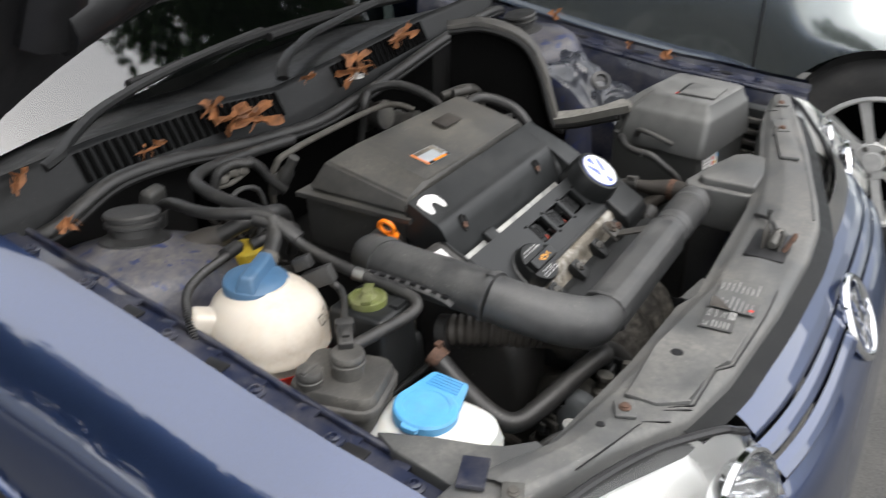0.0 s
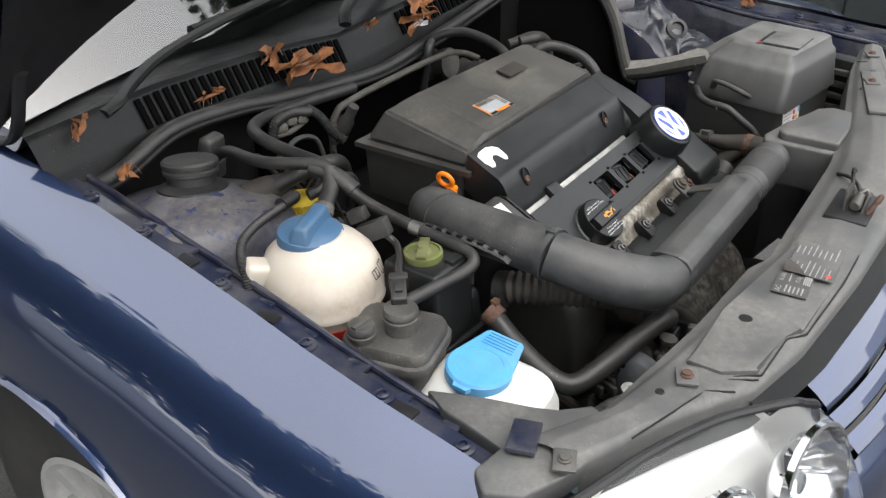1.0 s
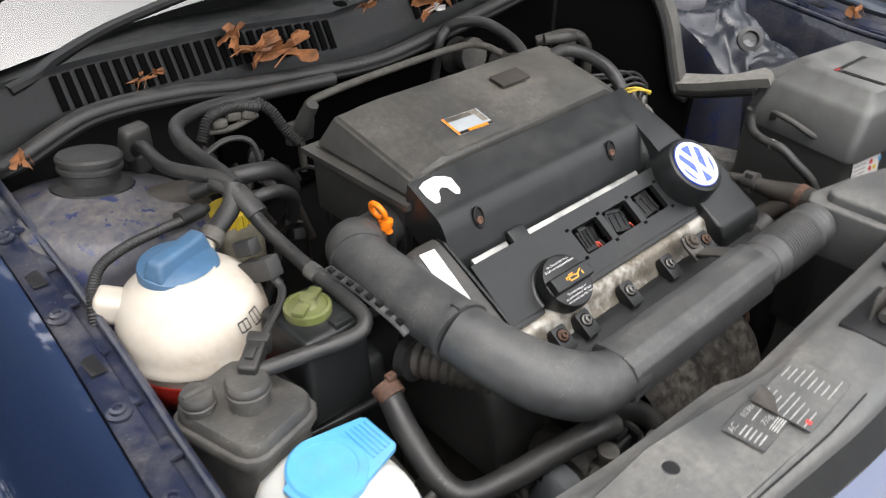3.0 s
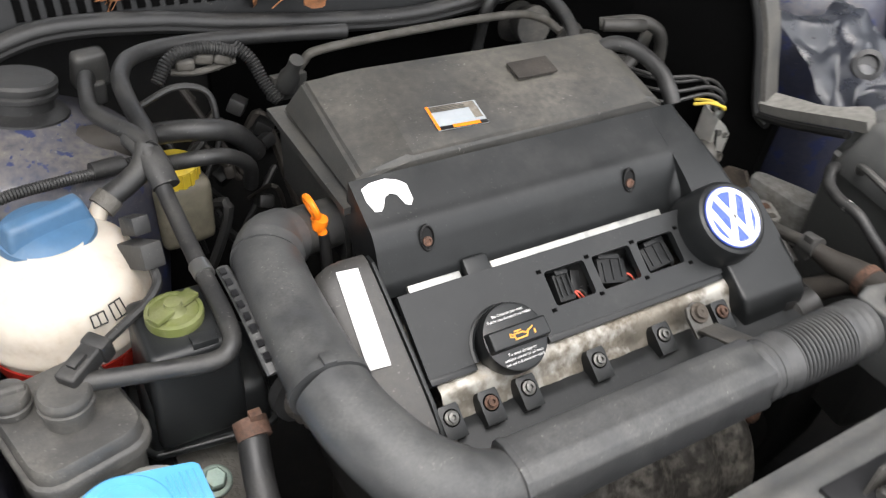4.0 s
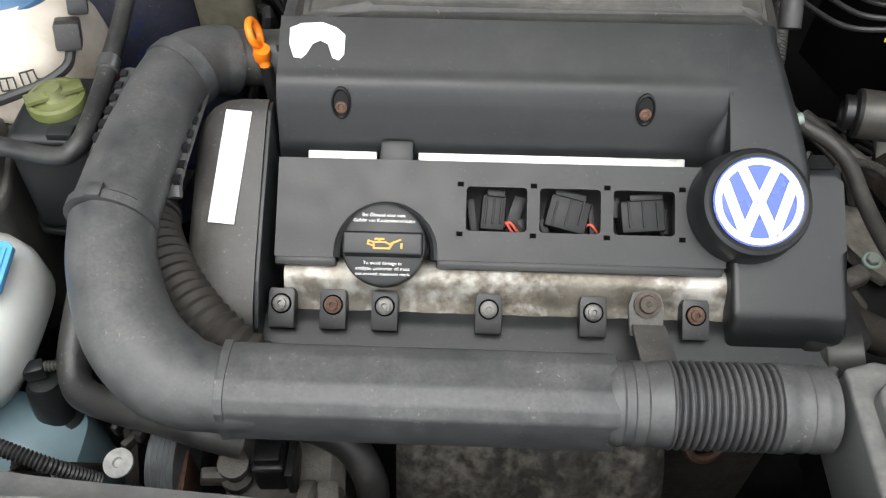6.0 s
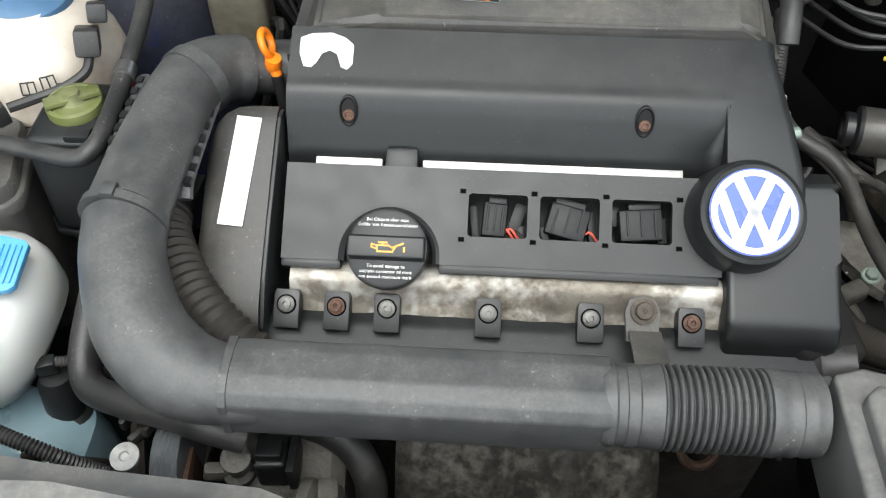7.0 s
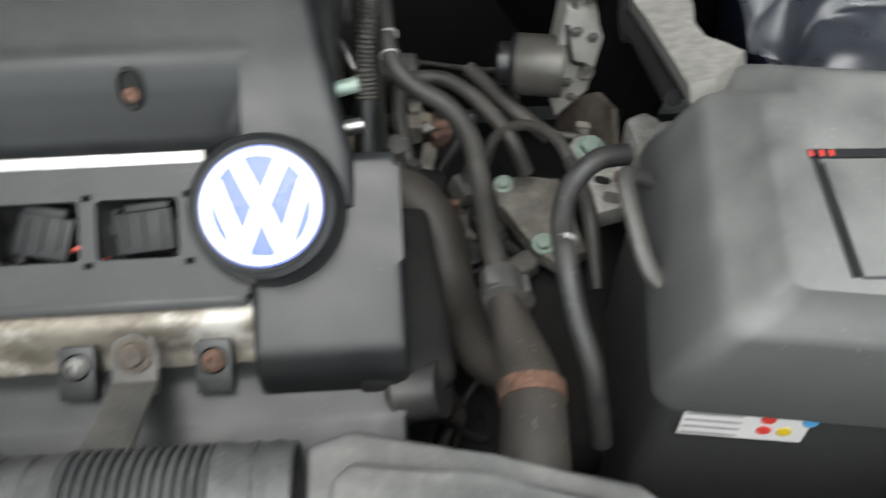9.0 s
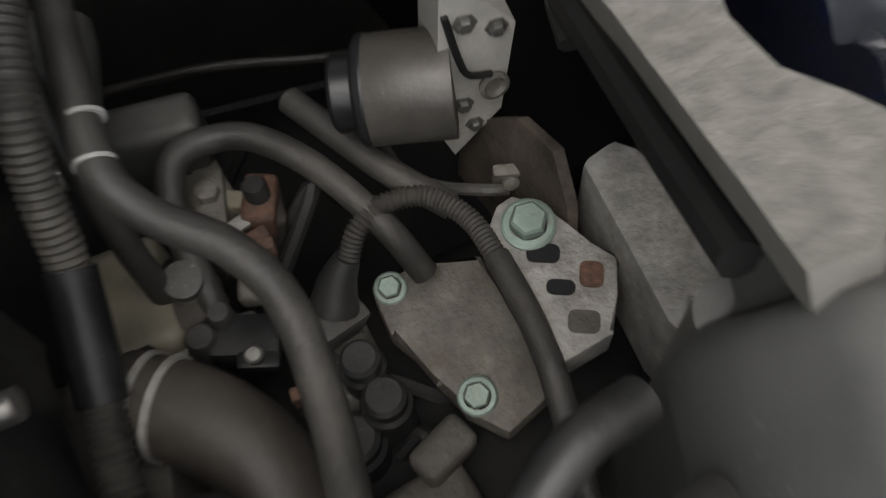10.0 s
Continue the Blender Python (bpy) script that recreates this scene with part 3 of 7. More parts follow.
# slam panel
FRONT = [(-0.71, -0.150), (-0.595, -0.205), (-0.515, -0.251), (-0.43, -0.270), (-0.27, -0.286), (-0.12, -0.293), (-0.03, -0.290), (0.05, -0.274), (0.134, -0.252), (0.25, -0.224), (0.36, -0.192), (0.44, -0.166), (0.51, -0.145), (0.62, -0.110)]
REAR = [(-0.68, -0.10), (-0.61, -0.142), (-0.44, -0.164), (-0.30, -0.174), (-0.27, -0.187), (-0.176, -0.185), (-0.11, -0.184), (0.02, -0.182), (0.12, -0.168), (0.218, -0.1525), (0.30, -0.136), (0.40, -0.118), (0.50, -0.108), (0.68, -0.08)]


def slam_z(x):
    return lerp_table([(-0.7, 0.755), (-0.4, 0.759), (0.0, 0.770), (0.3, 0.780), (0.6, 0.782)], x)[0]


def slam(u, v):
    x = -0.69 + 1.20 * u
    yr = lerp_table(REAR, x)[0]
    yf = lerp_table(FRONT, x)[0]
    z = slam_z(x)
    if v < 0.12:
        return Vector((x, yr + 0.004 * (1 - v / 0.12), z - 0.016 - 0.05 * (1 - v / 0.12)))
    if v > 0.92:
        return Vector((x, yf - 0.004 * (v - 0.92) / 0.08, z - 0.05 * (v - 0.92) / 0.08))
    k = (v - 0.12) / 0.80
    dz = lerp_table([(0.0, -0.016), (0.12, -0.011), (0.2, -0.003), (0.5, 0.002), (0.9, 0.0), (1.0, -0.004)], k)[0]
    return Vector((x, yr + (yf - yr) * k, z + dz))


bm = B()
add_grid(bm, slam, 90, 30, 0.0)
slam_ob = part("slam_panel", bm, "slam", car, "dusty dark grey plastic slam panel")

# grille slats, bumper, front emblem


def nose(x, y, z):
    """A place on the bowed nose: y and z as they are at the middle of the car."""
    k = (abs(x + 0.03) / 0.62) ** 3.6 * (1.25 if x > 0 else 1.0)
    return Vector((x, y + 0.15 * k, z - 0.01 * k + 0.02 * max(0.0, x)))


bm = B()
add_grid(bm, lambda u, v: nose((u - 0.5) * 0.80 - 0.03, *lerp_table([(0.0, -0.274, 0.735), (0.3, -0.282, 0.715), (0.5, -0.302, 0.60), (1.0, -0.31, 0.50)], v)), 30, 10)
grille = part("grille", bm, "dark", car, "dark grille frame with dark blue slats")
for y0, z0, y1, z1 in ((-0.306, 0.716, -0.336, 0.692), (-0.338, 0.685, -0.354, 0.672), (-0.357, 0.664, -0.374, 0.651)):
    def slat(u, v, q=(y0, z0, y1, z1)):
        x = (u - 0.5) * 0.79 - 0.03
        y, z = lerp_table([(0.0, q[0] + 0.004, q[1] - 0.012), (0.12, q[0], q[1]), (0.5, (q[0] + q[2]) / 2 - 0.0008, (q[1] + q[3]) / 2 + 0.001), (0.85, q[2], q[3]), (0.94, q[2] + 0.002, q[3] - 0.008), (1.0, q[2] + 0.012, q[3] - 0.012)], v)
        return nose(x, y, z)
    bm = B()
    add_grid(bm, slat, 30, 16)
    part("slat", bm, "paint", grille, "dark blue painted slat")
bm = B()
add_grid(bm, lambda u, v: nose((u - 0.5) * 0.80 - 0.03, -0.284 - 0.023 * v, 0.737 - 0.020 * v), 30, 3, 0.003)
part("grille_lip", bm, "slam", grille, "grey plastic lip above the slats")
EMB = face_frame((-0.050, -0.366, 0.656), (0, -1, 0.55))
bm = B()
ring = [(0.056 + 0.006 * math.cos(a), 0.006 * math.sin(a)) for a in (2 * math.pi * k / 10 for k in range(10))]
add_lathe(bm, ring + ring[:1], EMB, 40)
emb = part("emblem", bm, "chrome", grille, "round chrome emblem")
for a, x0 in ((22, -0.030), (-22, -0.004), (22, 0.004), (-22, 0.030)):
    bm = B()
    add_box(bm, EMB @ Vector((x0, 0, 0.001)), (0.011, 0.085, 0.006), 0.001, EMB.to_3x3().to_4x4() @ rot(0, 0, a))
    part("bar", bm, "chrome", emb)


def bumper(u, v):
    x = (u - 0.5) * 1.62 - 0.03
    y, z = lerp_table([(0.0, -0.372, 0.630), (0.15, -0.395, 0.605), (0.4, -0.415, 0.50), (0.7, -0.415, 0.40), (0.85, -0.40, 0.30), (1.0, -0.36, 0.20)], v)
    return Vector((x, y + 0.34 * (abs(x + 0.03) / 0.81) ** 3.2, z))


bm = B()
add_grid(bm, bumper, 40, 16)
part("bumper", bm, "paint", car, "dark blue bumper")


def headlight(side):
    top = [(0.0, 0.438, -0.300, 0.680), (0.1, 0.458, -0.298, 0.716), (0.22, 0.500, -0.284, 0.742), (0.45, 0.560, -0.240, 0.748), (0.7, 0.640, -0.204, 0.748), (1.0, 0.745, -0.165, 0.740)]
    low = [(0.0, 0.432, -0.345, 0.565), (0.3, 0.52, -0.352, 0.545), (0.7, 0.66, -0.325, 0.55), (1.0, 0.79, -0.24, 0.58)]

    if side > 0:
        top = [(0.0, 0.325, -0.272, 0.700), (0.12, 0.335, -0.262, 0.722), (0.3, 0.390, -0.236, 0.738), (0.6, 0.475, -0.194, 0.750), (0.85, 0.545, -0.158, 0.757), (1.0, 0.590, -0.130, 0.757)]
        low = [(0.0, 0.330, -0.315, 0.590), (0.3, 0.420, -0.300, 0.570), (0.7, 0.55, -0.245, 0.575), (1.0, 0.66, -0.165, 0.60)]

    def lens(u, v):
        a, b = Vector(lerp_table(top, u)), Vector(lerp_table(low, u))
        p = a.lerp(b, v) + Vector((0.2, -0.75, 0.55)) * 0.058 * math.sin(v * math.pi) ** 0.8 * min(1.0, 0.35 + 3 * u)
        return Vector((side * p.x, p.y, p.z))

    bm = B()
    add_grid(bm, lens, 60, 40)
    h = part("headlight", bm, "lens", car, "clear headlight with a silver reflector")
    h.visible_shadow = False
    bm = B()
    back = Vector((-side * 0.004, 0.035, -0.012))
    add_grid(bm, lambda u, v: lens(u, v) + back * (0.12 + 2.1 * min(1.0, 2.5 * math.sin(u * math.pi) * math.sin(v * math.pi))), 48, 36)
    part("reflector", bm, "lampsilver", h, "silver reflector")
    bm = B()
    for u, r in ((0.26, 0.060), (0.62, 0.048)):
        c = lens(u, 0.42) + Vector((0, 0.058, -0.022))
        add_lathe(bm, [(r, 0.035), (r * 0.96, 0.030), (r * 0.8, 0.012), (r * 0.5, 0.0), (0.012, -0.006), (0.010, 0.02), (0, 0.022)], face_frame(c, (side * 0.2, -1, 0.25)), 28)
    for k in range(16):
        for u, r in ((0.26, 0.060), (0.62, 0.048)):
            fr_ = face_frame(lens(u, 0.42) + Vector((0, 0.058, -0.022)), (side * 0.2, -1, 0.25)) @ rot(0, 0, 22.5 * k)
            add_box(bm, fr_ @ Vector((r * 0.72, 0, 0.014)), (r * 0.5, 0.0022, 0.004), 0.0, fr_.to_3x3().to_4x4() @ rot(0, -38, 0))
    part("bulb_reflector", bm, "chrome", h)
    for u, r in ((0.26, 0.060), (0.62, 0.048)):
        bm = B()
        c = lens(u, 0.42) + Vector((0, 0.058, -0.022))
        add_lathe(bm, [(r * 1.0, 0.034), (r * 1.02, 0.037), (r * 1.07, 0.036), (r * 1.09, 0.030)], face_frame(c, (side * 0.2, -1, 0.25)), 32)
        part("bowl_rim", bm, "chrome", h, "bright rim of the bowl")
    bm = B()
    add_tube(bm, [lens(u, 0.0) + Vector((0, 0.001, 0.001)) for u in (0.0, 0.05, 0.1, 0.16, 0.22, 0.35, 0.5, 0.7, 0.85, 1.0)], 0.0045, 8, 4)
    part("lamp_seal", bm, "black", h, "black rubber edge")


headlight(-1)
headlight(1)


def wheel(parent, x, y, z, side, r=0.305, rim=0.170, spokes=10):
    fr = face_frame((x, y, z), (side, 0, 0), (0, 1, 0))
    bm = B()
    add_lathe(bm, [(rim, 0.0), (rim + 0.02, 0.004), (r - 0.05, 0.008), (r - 0.02, 0.0), (r, -0.02), (r, -0.17), (r - 0.03, -0.19), (rim, -0.19)], fr, 48)
    w = part("wheel", bm, "tyre", parent, "black tyre on a silver alloy rim")
    bm = B()
    add_lathe(bm, [(rim + 0.004, 0.002), (rim - 0.006, 0.004), (rim - 0.014, -0.004), (rim - 0.02, -0.03), (rim - 0.025, -0.17)], fr, 48)
    add_lathe(bm, [(0.0, -0.010), (0.028, -0.010), (0.031, -0.018), (0.055, -0.016), (0.062, -0.024), (0.062, -0.06)], fr, 32)
    for k in range(spokes):
        m = fr @ rot(0, 0, 360 * k / spokes)
        add_loft(bm, [[m @ Vector(q) for q in ((rr, -hw, zz), (rr, hw, zz), (rr, hw * 1.1, zz - 0.03), (rr, -hw * 1.1, zz - 0.03))] for rr, hw, zz in ((0.05, 0.012, -0.02), (0.10, 0.0115, -0.012), (rim - 0.012, 0.0150, -0.006))])
    part("rim", bm, "alloy", w, "silver spoked alloy rim")
    # near-black disc that puts in the shade behind the spokes
    bm = B()
    add_lathe(bm, [(0, -0.14), (rim - 0.03, -0.14), (rim - 0.03, -0.16)], fr, 32)
    part("brake", bm, "void", w)
    for k in range(5):
        a = 2 * math.pi * (k + 0.25) / 5
        bm = B()
        add_lathe(bm, [(0.0085, -0.026), (0.0085, -0.013), (0.006, -0.0115), (0, -0.0115)], fr @ Matrix.Translation((0.045 * math.cos(a), 0.045 * math.sin(a), 0)), 10)
        part("wheel_bolt", bm, "boltgrey", w, "dark wheel bolt")


wheel(car, -0.795, ARCH_Y, 0.30, -1)
wheel(car, 0.735, ARCH_Y, 0.30, 1)

# ---- the neighbour's dark grey car ----
car2 = thing("parked_car", "dark grey metallic car parked alongside", "car", (2.4, -0.27, 0))


def side2(u, v):
    y = -1.2 + 3.4 * u
    z = 0.20 + 0.95 * v
    x = 1.51 + 0.10 * (abs(v - 0.42) * 1.7) ** 2.2 + 0.25 * max(0, (-0.75 - y)) ** 2
    x += 1.5 * max(0.0, z - 0.66) ** 1.15 * min(1.0, max(0.0, (0.02 - y) / 0.25))
    d = 0.35 ** 2 - (y + 0.27) ** 2
    if d > 0:
        z = max(z, 0.31 + math.sqrt(d))
    return Vector((x, y, z))


bm = B()
add_grid(bm, side2, 90, 30)
part("body_side", bm, "greycar", car2, "dark grey metallic body side")
bm = B()
add_box(bm, (2.5, 0.8, 0.75), (1.6, 3.6, 0.5), 0.05)
add_box(bm, (2.5, 1.2, 1.2), (1.4, 2.2, 0.6), 0.2)
part("body", bm, "greycar", car2)
bm = B()
add_box(bm, (1.522, 0.118, 0.72), (0.030, 0.006, 0.75), 0.0)
part("door_gap", bm, "black", car2)
wheel(car2, 1.535, -0.27, 0.31, -1, 0.315, 0.205, 10)

# ---- engine ----
PN = Vector((0, -0.55, 0.835)).normalized()  # the way the cover's lower plate faces


def plate_z(y):
    return 0.712 + 0.66 * (y - 0.035)


head = thing("cylinder_head", "corroded bare aluminium cylinder head", "engine", (-0.165, 0.03, 0.2))
bm = B()
VC = [(0.003, 0.60, 0), (0.003, 0.664, 0), (0.005, 0.672, 0), (0.009, 0.677, 0), (0.012, 0.681, 0), (0.016, 0.690, 0), (0.020, 0.697, 0), (0.027, 0.700, 0), (0.034, 0.699, 0), (0.042, 0.694, 0), (0.05, 0.684, 0), (0.12, 0.684, 0)]
vc_line = smooth_path(VC, 3)


def valve_cover(u, v):
    q = vc_line[round(v * (len(vc_line) - 1))]
    x = -0.328 + 0.373 * u
    at = Vector((x, q.x, q.y))
    b = noise.noise(at * 55) * 0.0007 + noise.noise(at * 140) * 0.0005
    return Vector((x, q.x - 0.4 * b, q.y + b))


add_grid(bm, valve_cover, 150, len(vc_line) - 1)
part("valve_cover", bm, "alu", head, "pitted silver valve cover")
bm = B()
add_box(bm, (-0.14, 0.08, 0.47), (0.44, 0.22, 0.32), 0.02)
part("block", bm, "cast", head, "grimy engine block")
bm = B()
SHIELD = smooth_path([(-0.025, 0.648, 0), (-0.060, 0.645, 0), (-0.090, 0.630, 0), (-0.112, 0.600, 0), (-0.120, 0.560, 0), (-0.120, 0.48, 0)], 5)


def shield(u, v):
    q = SHIELD[round(v * (len(SHIELD) - 1))]
    at = Vector((-0.238 + 0.200 * u, q.x, q.y))
    d = 0.004 * math.sin(u * 22) * min(1.0, 4 * v) + noise.noise(at * 40) * 0.003 - 0.012 * abs(2 * u - 1) ** 5
    return at + Vector((0, -0.6, 0.8)) * d


add_grid(bm, shield, 60, len(SHIELD) - 1)
part("heat_shield", bm, "shield", head, "stained silver heat shield")

rail = thing("manifold_rail", "black plastic rail with seven bolted lugs", "engine part", (-0.17, 0, 0.66))
bm = B()
add_prism(bm, [(0.010, 0.674), (-0.004, 0.673), (-0.028, 0.666), (-0.072, 0.648), (-0.072, 0.63), (0.008, 0.63)], -0.345, 0.088, YZ, 0.003)
part("rail", bm, "cover", rail)
for i, x in enumerate((-0.328, -0.289, -0.250, -0.172, -0.094, -0.018)):
    bm = B()
    add_prism(bm, [(-0.0100, -0.0175), (0.0100, -0.0175), (0.0100, 0.009), (0.0085, 0.0125), (-0.0085, 0.0125), (-0.0100, 0.009)], -0.038, 0.0, face_frame((x, 0.0, 0.688), PN), 0.0009, 2)
    lug = part("lug", bm, "cover", rail, "black moulded lug")
    fr = face_frame((x, 0.0005, 0.6885), PN)
    # near-black disc on the lug paints the shade of its bolt recess
    bm = B()
    add_lathe(bm, [(0.0078, -0.001), (0.0077, 0.0005), (0.0072, 0.0006), (0.0068, 0.0002), (0.0, 0.0002)], fr, 24)
    part("recess", bm, "void", lug, "dark round recess")
    bm = B()
    add_lathe(bm, [(0.0065, -0.001), (0.0065, 0.0012), (0.005, 0.002), (0.0042, 0.002), (0.0042, 0.005), (0.002, 0.0055), (0.0018, 0.003), (0, 0.003)], fr, 18)
    part("bolt", bm, "rust" if i in (1, 5) else "boltgrey", lug, "rusty bolt" if i in (1, 5) else "steel bolt")

cover = thing("engine_cover", "black plastic engine cover with a round emblem", "engine cover", (-0.14, 0.1, 0.70))
bm = B()
UPPER = smooth_path([(0.111, 0.733, 0), (0.1135, 0.742, 0), (0.1185, 0.753, 0), (0.1245, 0.766, 0), (0.1305, 0.778, 0), (0.1380, 0.787, 0), (0.1500, 0.7930, 0), (0.168, 0.8020, 0), (0.187, 0.8115, 0)], 6)
add_prism(bm, [(q.x, q.y) for q in UPPER] + [(0.192, 0.76), (0.15, 0.73)], -0.339, 0.010, YZ)
part("upper_cover", bm, "cover", cover)
PF = face_frame((0, 0.035, plate_z(0.035)), PN)
# lower plate, left of the windows, with the notch round the filler
bm = B()
notch = [(-0.251 + 0.037 * math.cos(a), -0.002 + 0.037 * math.sin(a)) for a in (math.radians(186 - k * 19.2) for k in range(11))]


def rounded(x0, x1, y0, y1, r=0.003):
    out = []
    for cx, cy, a0 in ((x1 - r, y1 - r, 0), (x0 + r, y1 - r, 90), (x0 + r, y0 + r, 180), (x1 - r, y0 + r, 270)):
        out += [(cx + r * math.cos(math.radians(a0 + 30 * k)), cy + r * math.sin(math.radians(a0 + 30 * k))) for k in range(4)]
    return out


loops = [[(-0.335, -0.006), *notch, (0.004, -0.006), (0.004, 0.070), (-0.335, 0.070)], rounded(-0.191, -0.145, 0.017, 0.051), rounded(-0.1355, -0.0895, 0.017, 0.051), rounded(-0.080, -0.034, 0.017, 0.051)]
edges = []
for loop in loops:
    vs = [bm.verts.new((x, y, 0.0)) for x, y in loop]
    edges += [bm.edges.new((vs[k], vs[(k + 1) % len(vs)])) for k in range(len(vs))]
bmesh.ops.triangle_fill(bm, edges=edges, use_beauty=True)
ext = bmesh.ops.extrude_face_region(bm, geom=bm.faces[:])
bmesh.ops.translate(bm, verts=[v for v in ext["geom"] if isinstance(v, bmesh.types.BMVert)], vec=(0, 0, -0.007))
bmesh.ops.transform(bm, matrix=PF, verts=bm.verts)
part("lower_plate", bm, "cover", cover)
bm = B()
add_box(bm, PF @ Vector((-0.105, -0.0085, -0.0095)), (0.215, 0.008, 0.019), 0.003, PF.to_3x3().to_4x4())
part("plate_lip", bm, "cover", cover)
bm = B()
add_box(bm, PF @ Vector((-0.3115, -0.0085, -0.0095)), (0.047, 0.008, 0.019), 0.003, PF.to_3x3().to_4x4())
part("plate_lip", bm, "cover", cover)
bm = B()
add_tube(bm, [PF @ Vector((x, y, -0.002)) for x, y in notch], 0.0035, 8, 3)
part("notch_rim", bm, "cover", cover)
bm = B()
add_box(bm, PF @ Vector((-0.113, 0.034, -0.034)), (0.18, 0.05, 0.004), 0, PF.to_3x3().to_4x4())
part("well", bm, "darkrubber", cover)
PR = PF.to_3x3().to_4x4()
for x, body, turn in ((-0.170, (0.020, 0.030, 0.016), -4), (-0.113, (0.034, 0.028, 0.018), -14), (-0.056, (0.036, 0.027, 0.018), 5)):
    coil = B()
    add_box(coil, PF @ Vector((x, 0.033, -0.017)), body, 0.002, PR @ rot(0, 0, turn), 2, (0.92, 0.9))
    add_box(coil, PF @ Vector((x + 0.002, 0.0475, -0.013)), (body[0] * 0.7, 0.005, 0.012), 0.001, PR @ rot(0, 0, turn))
    c_ob = part("ignition_coil", coil, "coilgrey", cover, "dusty black ignition coil")
    bm = B()
    for k in range(3):
        add_box(bm, PF @ Vector((x - body[0] * 0.3 + k * body[0] * 0.3, 0.034, -0.0075)), (0.0016, 0.020, 0.0014), 0.0003, PR @ rot(0, 0, turn), 1)
    part("coil_rib", bm, "coilgrey", c_ob)
for x, y, w, h, turn in ((-0.186, 0.030, 0.006, 0.028, 8), (-0.152, 0.036, 0.010, 0.022, -18), (-0.149, 0.024, 0.008, 0.010, 12), (-0.094, 0.030, 0.005, 0.026, 6), (-0.131, 0.024, 0.006, 0.012, 20), (-0.076, 0.040, 0.006, 0.016, -6), (-0.038, 0.030, 0.006, 0.020, 4)):
    bm = B()
    add_box(bm, PF @ Vector((x, y, -0.020)), (w, h, 0.010), 0.001, PR @ rot(0, 0, turn))
    part("clip", bm, "coilgrey", cover)
# right block with the emblem
bm = B()
arm_top = smooth_path([(0.1875, 0.8118, 0), (0.168, 0.8022, 0), (0.150, 0.7932, 0), (0.130, 0.783, 0), (0.108, 0.770, 0), (0.085, 0.754, 0), (0.066, 0.741, 0)], 4)
rings_ = []
for q in arm_top:
    xr = 0.066 - 0.021 * min(1.0, max(0.0, (q.x - 0.09) / 0.09))
    rings_.append([Vector((x, q.x, z)) for x, z in ((0.005, 0.66), (0.005, q.y), (xr - 0.009, q.y), (xr - 0.005, q.y - 0.0008), (xr - 0.002, q.y - 0.003), (xr - 0.0004, q.y - 0.006), (xr, q.y - 0.010), (xr + 0.002, 0.66))])
add_loft(bm, rings_)
bmesh.ops.recalc_face_normals(bm, faces=bm.faces[:])
add_prism(bm, [(0.096, 0.752), (0.085, 0.747), (0.040, 0.722), (-0.003, 0.698), (-0.012, 0.686), (-0.015, 0.655), (0.096, 0.655)], 0.006, 0.091, YZ, 0.007, 4)
part("side_block", bm, "cover", cover)
# hollow of the upper cover running smoothly into the block
hollow = UPPER[:31]


def fillet(u, v):
    p = hollow[round(u * (len(hollow) - 1))]
    d = max(0.0006, -0.524 * (0.085 - p.x) + 0.852 * (0.752 - p.y))
    r = min(0.9 * d, 0.015)
    a = v * math.pi / 2
    out = r * (1 - math.cos(a)) + 0.0006
    return Vector((0.0075 - r * (1 - math.sin(a)), p.x - 0.524 * out, p.y + 0.852 * out))


bm = B()
add_grid(bm, fillet, len(hollow) - 1, 8)
part("fillet", bm, "cover", cover)
bm = B()
add_prism(bm, [(-0.012, 0.668), (-0.016, 0.664), (-0.018, 0.655), (0.02, 0.655)], 0.000, 0.096, YZ, 0.002)
part("foot_lip", bm, "cover", cover)
EF = face_frame((0.018, 0.052, 0.759), PN)
bm = B()
add_lathe(bm, [(0.0445, -0.045), (0.0430, -0.022), (0.0405, -0.005), (0.0385, 0.0), (0.0355, 0.0015), (0.0330, 0.0), (0.0, 0.0)], EF, 48)
boss = part("emblem_boss", bm, "cover", cover)
bm = B()
add_lathe(bm, [(0.0325, 0.0), (0.0325, 0.0015), (0.0, 0.0018)], EF, 48)
part("emblem_disc", bm, "emblue", boss, "blue emblem disc")
bm = B()
add_lathe(bm, [(0.0314, 0.0014), (0.0312, 0.0026), (0.0268, 0.0026), (0.0266, 0.0014)], EF, 48)
part("emblem_ring", bm, "emwhite", boss, "white ring of the emblem")
for p0, p1 in (((-0.0125, 0.0252), (0.0014, -0.0040)), ((0.0125, 0.0252), (-0.0014, -0.0040)), ((-0.0245, 0.0135), (-0.0098, -0.0262)), ((0.0245, 0.0135), (0.0098, -0.0262)), ((-0.0116, -0.0262), (0.0012, 0.0040)), ((0.0116, -0.0262), (-0.0012, 0.0040))):
    bm = B()
    p0, p1 = Vector((*p0, 0)), Vector((*p1, 0))
    side_ = (p1 - p0).normalized().cross(Vector((0, 0, 1))) * 0.0036
    add_prism(bm, [(q.x, q.y) for q in (p0 - side_, p1 - side_, p1 + side_, p0 + side_)], 0.0012, 0.0026, EF, 0.0003, 1)
    part("emblem_bar", bm, "emwhite", boss, "white bar of the emblem")
